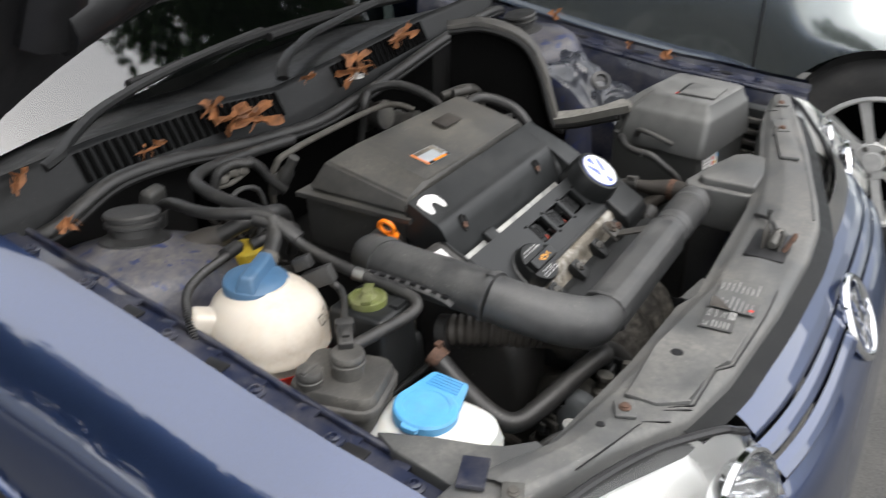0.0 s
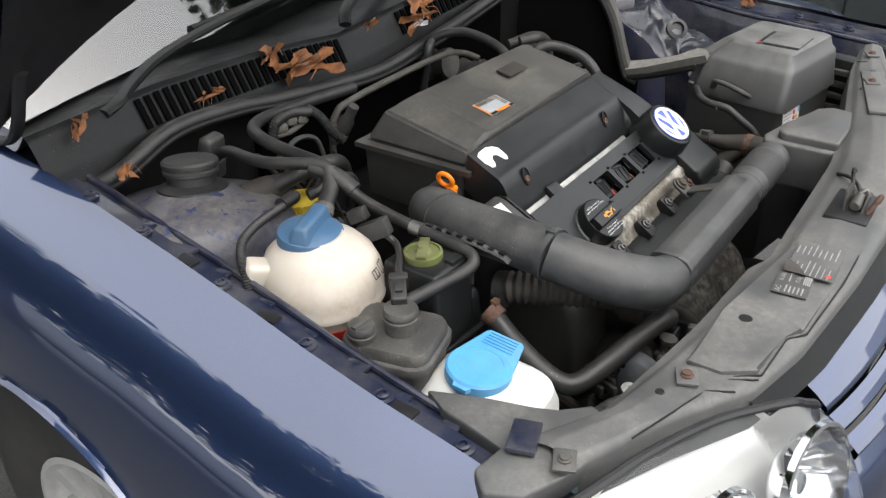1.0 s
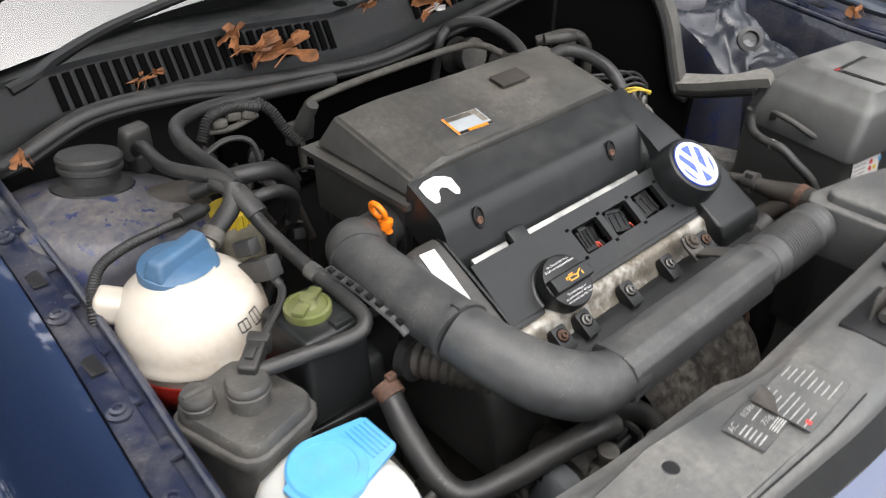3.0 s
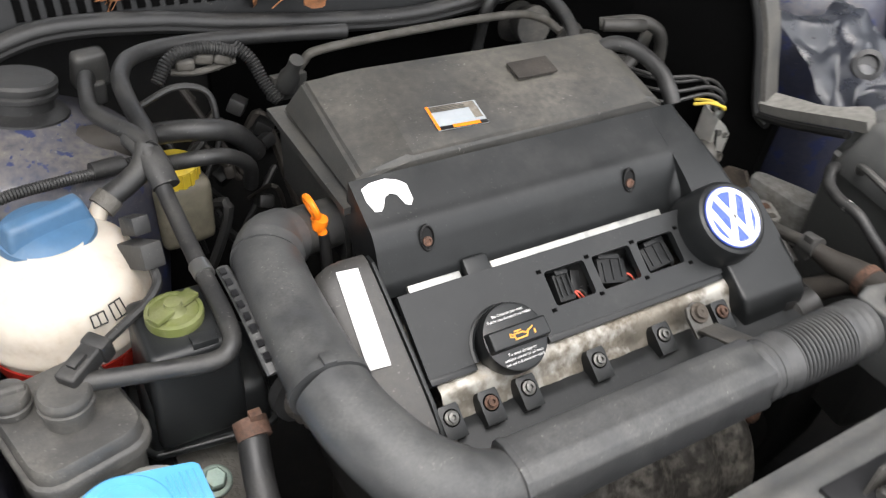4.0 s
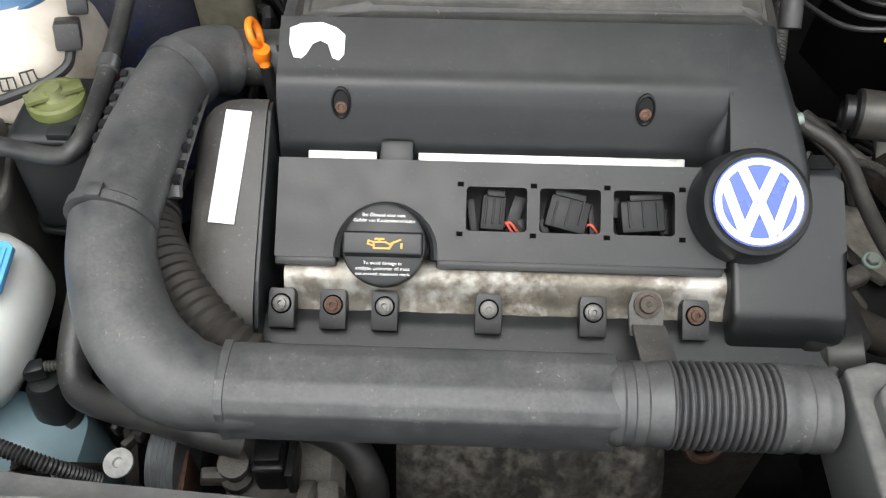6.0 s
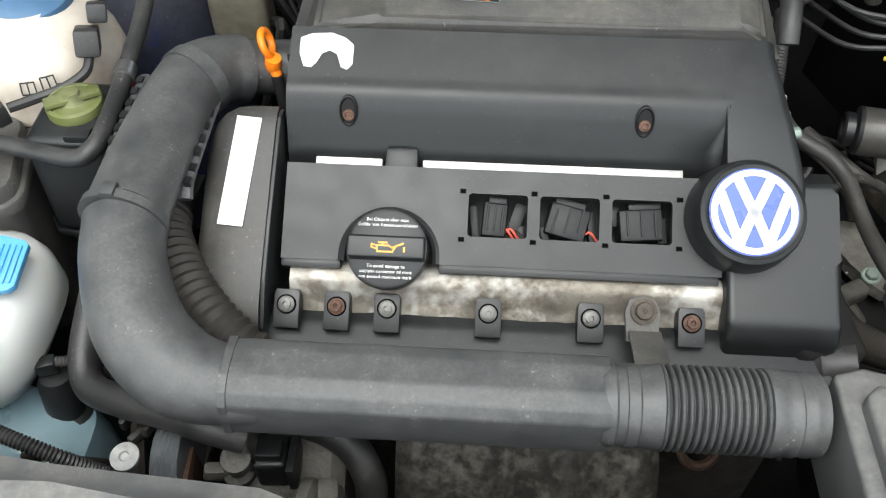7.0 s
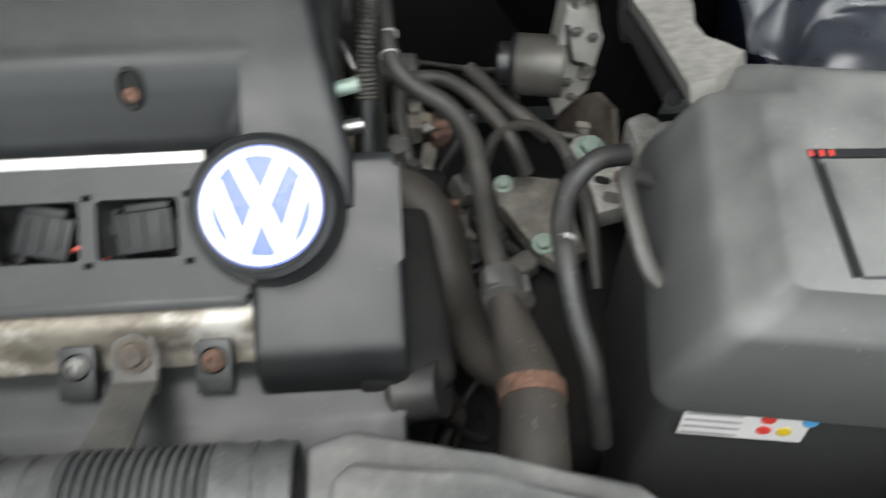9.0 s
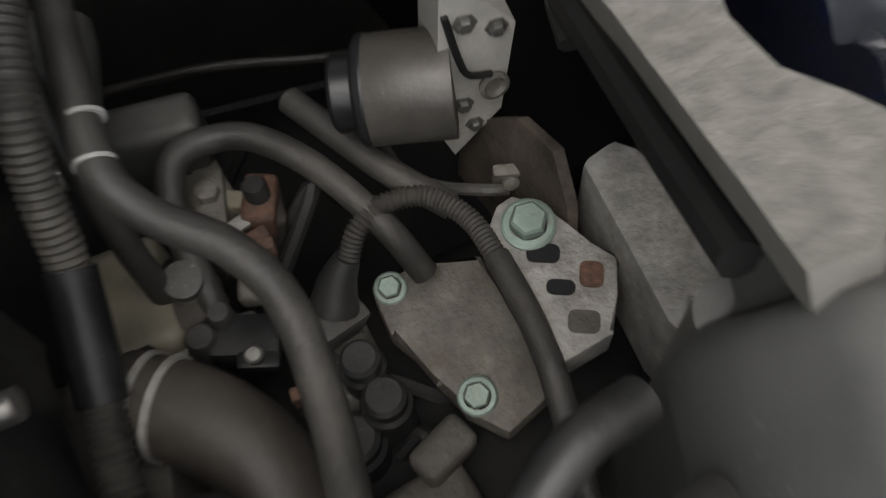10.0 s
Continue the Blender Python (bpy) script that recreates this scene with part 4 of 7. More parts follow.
for x in (-0.289, -0.057):
    fr = face_frame((x, 0.1285, 0.7755), (0, -0.93, 0.36))
    long_fr = fr @ Matrix.Diagonal((1.0, 1.75, 1.0, 1.0))
    bm = B()
    add_lathe(bm, [(0.0074, -0.001), (0.0074, 0.0016), (0.0066, 0.0022), (0.0060, 0.0012), (0.0056, 0.0004), (0.0, 0.0004)], long_fr, 24)
    s = part("screw_recess", bm, "darkrubber", cover, "dark oval recess")
    bm = B()
    add_lathe(bm, [(0.0046, 0.0), (0.0046, 0.002), (0.0028, 0.0024), (0.002, 0.0012), (0, 0.0012)], fr @ Matrix.Translation((0, -0.003, 0.0006)), 12)
    part("screw", bm, "rust", s, "rusty screw")

# metal strip between the plates
strip = thing("metal_strip", "bright bare metal edge below the cover", "engine part", (-0.17, 0.118, 0.72))
bm = B()
add_box(bm, (-0.289, 0.1085, 0.737), (0.054, 0.009, 0.006), 0.001, rot(33))
part("left_length", bm, "strip", strip)
bm = B()
add_box(bm, (-0.126, 0.1085, 0.737), (0.207, 0.009, 0.006), 0.001, rot(33))
part("right_length", bm, "strip", strip)

# oil filler cap
ocap = thing("oil_filler_cap", "black oil filler cap with an orange oil can sign", "cap", (-0.251, 0.03, 0.71))
OF = face_frame((-0.251, 0.031, 0.724), PN)
bm = B()
add_lathe(bm, [(0.030, -0.022), (0.031, -0.014), (0.0315, 0.0), (0.0305, 0.003), (0.028, 0.004), (0.0, 0.004)], OF, 48)
part("cap", bm, "cover", ocap)
bm = B()
add_box(bm, OF @ Vector((0, 0, 0.0075)), (0.0585, 0.0195, 0.0115), 0.002, OF.to_3x3().to_4x4(), 3, (1.0, 0.86))
part("grip", bm, "cover", ocap)

# timing belt cover
belt = thing("belt_cover", "black plastic timing belt cover with a white label", "engine part", (-0.365, 0.06, 0.60))
bm = B()
BELT = [q for q in smooth_path([(0.140, 0.755, 0), (0.136, 0.771, 0), (0.124, 0.774, 0), (0.100, 0.764, 0), (0.041, 0.733, 0), (0.00, 0.710, 0), (-0.022, 0.692, 0), (-0.033, 0.664, 0)], 4)] + [Vector((-0.032, 0.56, 0)), Vector((0.14, 0.56, 0))]
add_loft(bm, [[Vector((x, q.x + (0.055 - q.x) * k, q.y + (0.64 - q.y) * k)) for q in BELT] for x, k in ((-0.4035, 0.42), (-0.4030, 0.26), (-0.4005, 0.17), (-0.3955, 0.095), (-0.388, 0.045), (-0.378, 0.012), (-0.366, 0.0), (-0.3445, 0.0))])
bmesh.ops.recalc_face_normals(bm, faces=bm.faces[:])
part("cover", bm, "belt", belt, "worn grey-black belt cover")
bm = B()
add_prism(bm, [(0.130, 0.774), (0.118, 0.776), (0.041, 0.737), (0.00, 0.714), (-0.026, 0.690), (-0.034, 0.66), (-0.02, 0.56), (0.13, 0.56)], -0.3435, -0.340, YZ, 0.001)
part("rim", bm, "cover", belt)
bm = B()
LF = face_frame((-0.3690, 0.0790, 0.7532), (0, -0.45, 0.89))
add_box(bm, LF @ Vector((0, 0, 0.0008)), (0.0200, 0.090, 0.0006), 0.0, LF.to_3x3().to_4x4() @ rot(0, 0, -4))
part("label", bm, "paper", belt, "blank white paper label")
belt.location += Vector((-0.0025, 0.0055, -0.0055))

# air filter housing
airbox = thing("air_filter_housing", "dusty black plastic air filter housing", "air filter", (-0.14, 0.27, 0.70))
bm = B()
add_loft(bm, [[Vector(p) for p in s] for s in (
    ((-0.335, 0.19, 0.70), (0.050, 0.19, 0.70), (0.055, 0.345, 0.70), (-0.335, 0.365, 0.70)),
    ((-0.340, 0.185, 0.790), (0.052, 0.20, 0.790), (0.058, 0.345, 0.800), (-0.338, 0.368, 0.788)))])
bmesh.ops.bevel(bm, geom=bm.edges[:], offset=0.006, segments=2, affect="EDGES")
part("body", bm, "dusty", airbox)
bm = B()
add_loft(bm, [[Vector(p) for p in s] for s in (
    ((-0.338, 0.190, 0.792), (0.048, 0.200, 0.790), (0.056, 0.340, 0.803), (-0.334, 0.362, 0.790)),
    ((-0.322, 0.196, 0.806), (0.040, 0.200, 0.806), (0.046, 0.330, 0.829), (-0.322, 0.336, 0.834)),
    ((-0.268, 0.200, 0.814), (0.022, 0.204, 0.814), (0.028, 0.318, 0.838), (-0.260, 0.326, 0.842)))])
bmesh.ops.bevel(bm, geom=bm.edges[:], offset=0.004, segments=2, affect="EDGES")
lid = part("lid", bm, "dusty", airbox)
bm = B()
AF = face_frame((-0.086, 0.275, 0.8345), (0.0, -0.2, 0.98))
add_box(bm, AF.translation, (0.050, 0.026, 0.003), 0.001, AF.to_3x3().to_4x4())
part("recess", bm, "brown", lid, "dusty sunken pad")
bm = B()
SF = face_frame((-0.200, 0.236, 0.8225), (0, -0.2, 0.98), (1, -0.06, 0))
add_box(bm, SF.translation, (0.055, 0.034, 0.0008), 0, SF.to_3x3().to_4x4())
lab = part("sticker", bm, "stickergrey", lid, "white and grey sticker with an orange edge")

# intake duct
duct = thing("intake_duct", "grey plastic air intake duct with a bellows", "air duct", (-0.2, -0.1, 0.70))
DQ = [(-0.076, 0.754), (-0.086, 0.757), (-0.106, 0.757), (-0.117, 0.753), (-0.123, 0.745), (-0.125, 0.716), (-0.100, 0.704), (-0.073, 0.718), (-0.073, 0.748)]
bm = B()
add_prism(bm, DQ, -0.338, -0.094, YZ, 0.002, 2)
part("straight", bm, "duct", duct)
bm = B()
add_prism(bm, [(-0.099 + (y + 0.099) * 1.035, 0.731 + (z - 0.731) * 1.035) for y, z in DQ], -0.342, -0.336, YZ, 0.001)
part("end_lip", bm, "duct", duct, "raised lip at the joint")
bm = B()
add_tube(bm, [(-0.318, -0.099, 0.7300), (-0.345, -0.0985, 0.7305), (-0.378, -0.092, 0.737), (-0.407, -0.067, 0.749), (-0.426, -0.027, 0.761), (-0.434, 0.010, 0.769)], 0.033, 28, 10, radii=[0.0255, 0.0268, 0.0312, 0.0310, 0.0295, 0.029])
part("elbow", bm, "duct", duct)
bm = B()
add_tube(bm, [(-0.434, 0.012, 0.770), (-0.433, 0.06, 0.771), (-0.430, 0.12, 0.770), (-0.424, 0.165, 0.768), (-0.411, 0.192, 0.760), (-0.395, 0.205, 0.752)], 0.0295, 24, 10)
part("upper_pipe", bm, "duct", duct)
DX = face_frame((0, -0.0985, 0.7315), (1, 0, 0), (0, 1, 0))


def turned_duct(name, material, x0, x1, steps, label=""):
    """A turned length of the duct: steps of (share of the length, radius)."""
    bm = B()
    add_lathe(bm, [(r, x0 + (x1 - x0) * k) for k, r in steps], DX, 40)
    return part(name, bm, material, duct, label)


turned_duct("collar", "duct", -0.099, -0.061, [(0, 0.0262), (0.10, 0.0274), (0.20, 0.0274), (0.24, 0.0262), (0.38, 0.0262), (0.40, 0.0272), (0.58, 0.0272), (0.62, 0.0258), (0.72, 0.0266), (0.98, 0.0278), (1.0, 0.0255)], "grey stepped collar")
RIBS = []
for k in range(14):
    for d, r in ((0.0, 0.0236), (0.10, 0.0238), (0.22, 0.0268), (0.36, 0.0280), (0.50, 0.0283), (0.64, 0.0280), (0.78, 0.0268), (0.90, 0.0238)):
        RIBS.append(((k + d) / 14, r))
turned_duct("bellows", "duct", -0.0625, 0.0045, RIBS + [(1.0, 0.0236)], "ribbed bellows")
turned_duct("collar", "duct", 0.003, 0.040, [(0, 0.0250), (0.04, 0.0282), (0.18, 0.0285), (0.24, 0.0274), (0.42, 0.0272), (0.46, 0.0279), (0.52, 0.0279), (0.55, 0.0270), (0.66, 0.0270), (0.70, 0.0277), (0.78, 0.0277), (0.82, 0.0270), (0.97, 0.0272), (1.0, 0.0255)], "grey stepped collar")
bm = B()
add_prism(bm, [(0.046, -0.165), (0.046, -0.082), (0.066, -0.076), (0.128, -0.092), (0.188, -0.108), (0.218, -0.135), (0.200, -0.190), (0.054, -0.190)], 0.690, 0.756, None, 0.004, 3)
add_prism(bm, [(0.058, -0.182), (0.057, -0.104), (0.066, -0.095), (0.122, -0.105), (0.180, -0.120), (0.198, -0.140), (0.190, -0.184)], 0.750, 0.768, None, 0.0045, 3)
part("scoop", bm, "slam", duct, "grey dusty scoop over the slam panel")

# coolant expansion tank
tank = thing("coolant_tank", "yellowed white coolant expansion tank with a blue cap", "coolant tank", (-0.585, 0.225, 0.62))
TM = Matrix.Translation((-0.583, 0.226, 0.735)) @ Matrix.Diagonal((0.95, 0.95, 1.0, 1.0))
bm = B()
add_lathe(bm, [(0.0, -0.075), (0.045, -0.073), (0.062, -0.058), (0.070, -0.035), (0.0735, -0.014), (0.0780, -0.012), (0.0780, -0.006), (0.0765, -0.004), (0.0768, 0.006), (0.0735, 0.022), (0.064, 0.041), (0.050, 0.053), (0.034, 0.060), (0.030, 0.064), (0.0, 0.064)], TM, 56)
add_box(bm, (-0.640, 0.262, 0.764), (0.040, 0.030, 0.030), 0.009, rot(0, 15, -35), 4)
body = part("tank", bm, "tank", tank)
bm = B()
add_lathe(bm, [(0.0, -0.077), (0.048, -0.075), (0.0645, -0.060), (0.0718, -0.036), (0.0736, -0.0255), (0.0, -0.025)], TM, 48)
part("coolant", bm, "red", tank, "red coolant in the lower half")
bm = B()
CM = Matrix.Translation((-0.583, 0.236, 0.797)) @ rot(4, 0, 20)
add_lathe(bm, [(0.036, -0.014), (0.0380, -0.011), (0.0385, -0.002), (0.0372, 0.003), (0.031, 0.0065), (0.018, 0.0085), (0.0, 0.0090)], CM, 48)
add_box(bm, CM @ Vector((0, 0, 0.0115)), (0.073, 0.026, 0.022), 0.005, CM.to_3x3().to_4x4(), 3, (0.86, 0.62))
part("cap", bm, "bluecap", tank, "blue ridged screw cap")

# power steering reservoir
psr = thing("power_steering_reservoir", "black reservoir with an olive green cap", "reservoir", (-0.51, 0.12, 0.62))
bm = B()
add_box(bm, (-0.510, 0.128, 0.715), (0.075, 0.085, 0.10), 0.008, None, 3, (0.92, 0.9))
add_box(bm, (-0.500, 0.134, 0.678), (0.104, 0.090, 0.06), 0.012, rot(0, 0, -5), 4, (0.93, 0.92))
part("box", bm, "cover", psr)
bm = B()
add_lathe(bm, [(0.0225, -0.008), (0.0230, 0.0), (0.0225, 0.003), (0.0195, 0.004), (0.0185, 0.0025), (0.010, 0.0030), (0.0075, 0.0060), (0.0065, 0.012), (0.0, 0.0125)], Matrix.Translation((-0.513, 0.131, 0.770)), 32)
part("cap", bm, "olive", psr, "olive green screw cap")

# dipstick
dip = thing("dipstick", "orange ring handle of the dipstick", "dipstick", (-0.378, 0.19, 0.74))
bm = B()
DF = face_frame((-0.368, 0.202, 0.783), (0.93, 0.05, 0.3), (0.0, 0.9, 0.2))
rg = [(0.0105 + 0.0032 * math.cos(a), 0.0032 * math.sin(a)) for a in (2 * math.pi * k / 10 for k in range(10))]
add_lathe(bm, rg + rg[:1], DF, 28)
add_tube(bm, [(-0.366, 0.198, 0.774), (-0.363, 0.195, 0.764), (-0.361, 0.192, 0.755)], 0.005, 10, 4)
add_lathe(bm, [(0.0, -0.006), (0.0065, -0.006), (0.0075, 0.0), (0.0065, 0.006), (0, 0.006)], face_frame((-0.363, 0.195, 0.768), (0.2, -0.2, 1)), 16)
part("ring", bm, "orange", dip)
bm = B()
add_tube(bm, [(-0.361, 0.192, 0.758), (-0.359, 0.190, 0.73), (-0.357, 0.187, 0.68)], 0.0055, 10, 4)
part("guide_tube", bm, "rubber", dip, "dark guide tube")

# trees, far off, that the glass and paint mirror


def tree(x, y, h, r, seed, clumps=110, size=0.15):
    rng = random.Random(seed)
    t = thing("tree", "leafy green tree out of view, mirrored in glass and paint", "tree", (x, y, 0), "trees")
    bm = B()
    add_tube(bm, [(x, y, 0), (x + 0.1, y, h * 0.3), (x, y + 0.1, h * 0.7)], 0.2, 8, 6, radii=[0.28, 0.2, 0.08])
    for k in range(7):
        a = rng.uniform(0, 6.28)
        z = h * rng.uniform(0.3, 0.55)
        add_tube(bm, [(x, y, z), (x + math.cos(a) * r * 0.4, y + math.sin(a) * r * 0.4, z + r * 0.35), (x + math.cos(a) * r * 0.8, y + math.sin(a) * r * 0.8, z + r * 0.6)], 0.07, 6, 5, radii=[0.09, 0.05, 0.02])
    part("trunk", bm, "bark", t)
    vs, fs = [], []
    for c in range(clumps):
        d = Vector((rng.gauss(0, 1), rng.gauss(0, 1), rng.gauss(0, 1))).normalized() * r * rng.uniform(0.45, 1.0)
        cc = Vector((x, y, h * 0.58)) + Vector((d.x, d.y, d.z * 0.85))
        for q in range(60):
            p = cc + Vector((rng.gauss(0, 0.35), rng.gauss(0, 0.35), rng.gauss(0, 0.25))) * r * 0.28
            u = Vector((rng.gauss(0, 1), rng.gauss(0, 1), rng.gauss(0, 1))).normalized() * size
            w = u.orthogonal().normalized() * size * 0.6
            i = len(vs)
            vs += [p - u, p + w, p + u, p - w]
            fs.append((i, i + 1, i + 2, i + 3))
    me = bpy.data.meshes.new("crown")
    me.from_pydata(vs, [], fs)
    me.materials.append(M["foliage"])
    ob = new("crown", me)
    ob.parent = t
    ob.matrix_parent_inverse = t.matrix_basis.inverted()


tree(6.4, 2.2, 11.0, 3.3, 1, 340, 0.13)
# left row, out of view, added to darken what the fender mirrors
tree(-7.0, -0.2, 9.6, 3.2, 4, 130)
tree(-7.4, 7.6, 10.2, 3.4, 5, 130)
tree(-7.2, 11.5, 10.0, 3.4, 6, 130)
tree(-7.0, 3.7, 10.0, 3.3, 3, 130)


# ---- small builders ----


def hose(name, label, pts, r, material="rubber", ribs=None, group="hoses", category="hose", n=14, radii=None, sub=8):
    bm = B()
    add_tube(bm, pts, r, n, sub, ribs=ribs, radii=radii)
    return tagged(part(name, bm, material), label, category, group)


def add_text(bm, body, size, fr, align="CENTER"):
    """Letters of the built-in font laid on a frame."""
    cu = bpy.data.curves.new("text", "FONT")
    cu.body, cu.size, cu.align_x, cu.align_y, cu.extrude = body, size, align, "CENTER", 0.0
    cu.resolution_u = 2
    ob = new("text", cu)
    me = bpy.data.meshes.new_from_object(ob)
    bpy.data.objects.remove(ob)
    bpy.data.curves.remove(cu)
    me.transform(fr)
    bm.from_mesh(me)
    bpy.data.meshes.remove(me)
    return bm


def add_flat(bm, fr, x, y, w, h, z=0.0):
    vs = [bm.verts.new(fr @ Vector((x + a * w / 2, y + b * h / 2, z))) for a, b in ((-1, -1), (1, -1), (1, 1), (-1, 1))]
    bm.faces.new(vs)
    return bm


def hex_bolt(name, c, normal, r, material, parent, label=""):
    fr = face_frame(c, normal)
    bm = B()
    add_lathe(bm, [(r * 1.45, -0.002), (r * 1.45, 0.0008), (r * 1.3, 0.0016), (r * 1.0, 0.0018)], fr, 24)
    add_lathe(bm, [(r, 0.0015), (r, r * 0.8), (r * 0.85, r * 0.95), (0, r * 0.95)], fr, 6)
    return part(name, bm, material, parent, label, angle=20)


def leaf(c, size, turn, seed, tone="leaf"):
    """A dry, curled leaf with pointed lobes."""
    rng = random.Random(seed)
    m = Matrix.Translation(c) @ rot(*turn)
    bm = B()
    n, rows_ = 60, 6
    ctr = bm.verts.new(m @ Vector((0, 0, 0.012 * size / 0.05)))
    rings = []
    ph = rng.uniform(0, 6)
    for j in range(1, rows_ + 1):
        ring_ = []
        for k in range(n):
            a = 2 * math.pi * k / n
            lobes = 0.24 + 0.76 * abs(math.cos(2.5 * a + ph)) ** 2.0 + 0.05 * math.sin(17 * a + ph)
            rr = size * lobes * j / rows_
            curl = (j / rows_) ** 1.6 * size * 0.75 * math.sin(2 * a + ph) + 0.10 * size * math.sin(5 * a + ph * 2) * j / rows_
            ring_.append(bm.verts.new(m @ Vector((rr * math.cos(a), 0.55 * rr * math.sin(a), curl + 0.012 + noise.noise(Vector((rr * 60, a * 2.0, seed * 3.1))) * size * 0.42))))
        rings.append(ring_)
    for k in range(n):
        bm.faces.new((ctr, rings[0][k], rings[0][(k + 1) % n]))
    for a_, b_ in zip(rings, rings[1:]):
        for k in range(n):
            bm.faces.new((a_[k], b_[k], b_[(k + 1) % n], a_[(k + 1) % n]))
    add_tube(bm, [m @ Vector((-size * 0.35, 0, 0.012)), m @ Vector((-size * 0.8, size * 0.12, 0.016)), m @ Vector((-size * 1.25, 0.0, 0.006))], size * 0.022, 5, 4)
    return tagged(part("dry_leaf", bm, tone, flat=True), "curled dry brown leaf fallen on the cowl", "leaf", "fallen leaves")


# ---- fittings on the blue car ----
# black discs set on the panel stand for the shade in its holes
for c, w, d in (((-0.423, -0.210), 0.0075, 1), ((-0.456, -0.227), 0.0042, 1), ((-0.573, -0.182), 0.0045, 1), ((0.195, -0.200), 0.0075, 1), ((0.23, -0.205), 0.004, 1), ((0.36, -0.160), 0.0045, 1)):
    bm = B()
    z = slam_z(c[0]) + (0.0042 if -0.50 < c[0] < -0.25 else 0.0026)
    add_lathe(bm, [(w, -0.004), (w, -0.0006), (w * 0.9, 0.0), (0, 0.0)], Matrix.Translation((c[0], c[1], z)), 20)
    part("hole", bm, "black", slam_ob, "black disc standing for a shaded hole")
for x, y in ((-0.542, -0.195), (-0.699, -0.152), (0.44, -0.140), (0.30, -0.170)):
    bm = B()
    z = slam_z(x) + 0.004
    add_box(bm, (x, y, z), (0.026, 0.020, 0.003), 0.001, rot(0, 0, 25))
    q = part("plate", bm, "boltgrey" if x < -0.6 else "slam", slam_ob)
    bm = B()
    add_lathe(bm, [(0.0062, 0.0), (0.0062, 0.001), (0.0045, 0.002), (0.0045, 0.0035), (0.0022, 0.004), (0, 0.003)], Matrix.Translation((x, y, z + 0.002)), 16)
    part("screw", bm, "cast" if x < -0.6 else "rust", q, "dull steel screw" if x < -0.6 else "rusty screw")
# joints between the plastic covers
for pts in ([(-0.236, -0.276), (-0.30, -0.276), (-0.411, -0.268), (-0.430, -0.254), (-0.497, -0.251), (-0.521, -0.221)], [(-0.552, -0.214), (-0.640, -0.186)], [(-0.530, -0.212), (-0.506, -0.250)], [(-0.558, -0.196), (-0.534, -0.238)], [(-0.02, -0.279), (0.06, -0.262), (0.14, -0.241), (0.25, -0.212), (0.30, -0.190), (0.36, -0.180), (0.44, -0.154)], [(0.27, -0.160), (0.36, -0.172), (0.40, -0.160)], [(0.40, -0.126), (0.42, -0.158)]):
    bm = B()
    for (x0, y0), (x1, y1) in zip(pts, pts[1:]):
        a, b = Vector((x0, y0, slam_z(x0))), Vector((x1, y1, slam_z(x1)))
        add_box(bm, (a + b) / 2, ((b - a).length + 0.0012, 0.0016, 0.0012), 0.0, rot(0, -math.degrees(math.atan2(b.z - a.z, (b - a).length)), math.degrees(math.atan2(y1 - y0, x1 - x0))))
    part("joint", bm, "black", slam_ob)
# dark trim below the front edge
bm = B()
add_grid(bm, lambda u, v: Vector(((u - 0.5) * 0.98 - 0.03, lerp_table(FRONT, (u - 0.5) * 0.98 - 0.03)[0] - 0.026 * v + 0.004, slam_z((u - 0.5) * 0.98 - 0.03) - 0.014 - 0.010 * v)), 40, 3, 0.003)
part("front_trim", bm, "cover", slam_ob, "black rubber trim strip")
# raised pads on the slam panel
for c, s, a in (((0.265, -0.182), (0.19, 0.030), 16),):
    bm = B()
    add_box(bm, (c[0], c[1], slam_z(c[0]) + 0.0015), (s[0], s[1], 0.006), 0.003, rot(0, 0, a), 2)
    part("pad", bm, "slam", slam_ob)
bm = B()
add_prism(bm, [(-0.520, -0.186), (-0.519, -0.219), (-0.498, -0.247), (-0.429, -0.250), (-0.410, -0.264), (-0.250, -0.272), (-0.236, -0.240), (-0.250, -0.206), (-0.420, -0.186)], slam_z(-0.4) - 0.004, slam_z(-0.4) + 0.0036, None, 0.003, 2)
part("raised_pad", bm, "slam", slam_ob)
# lock in its cut-out, whose shade is a black box
bm = B()
add_box(bm, (-0.125, -0.243, 0.764), (0.085, 0.050, 0.010), 0.002)
lockwell = part("lock_well", bm, "black", slam_ob, "dark cut-out for the lock")
bm = B()
add_prism(bm, [(-0.024, 0.0), (0.024, 0.0), (0.020, 0.016), (0.006, 0.026), (-0.016, 0.022)], -0.0015, 0.0015, face_frame((-0.120, -0.236, 0.768), (0, -1, 0.1)), 0.0006)
add_prism(bm, [(-0.022, 0.0), (0.022, 0.0), (0.018, 0.013), (-0.010, 0.020)], -0.0015, 0.0015, face_frame((-0.120, -0.256, 0.768), (0, -1, -0.1)), 0.0006)
lock = part("hood_lock", bm, "pipegrey", lockwell, "greasy steel hood lock")
for name, pts, r, m_, ribs in (("spring", [(-0.142, -0.247, 0.776), (-0.118, -0.248, 0.779), (-0.098, -0.250, 0.776)], 0.0055, "boltgrey", (0.004, 0.002)), ("lever", [(-0.105, -0.236, 0.775), (-0.094, -0.230, 0.800), (-0.110, -0.234, 0.808)], 0.0026, "rubber", None), ("hook", [(-0.138, -0.262, 0.768), (-0.126, -0.271, 0.789), (-0.112, -0.268, 0.775)], 0.0032, "rust", None), ("cable", [(-0.098, -0.246, 0.772), (-0.080, -0.236, 0.778), (-0.060, -0.222, 0.776), (-0.040, -0.205, 0.768)], 0.0028, "rubber", None)):
    bm = B()
    add_tube(bm, pts, r, 10, 6, ribs=ribs)
    part(name, bm, m_, lock)
bm = B()
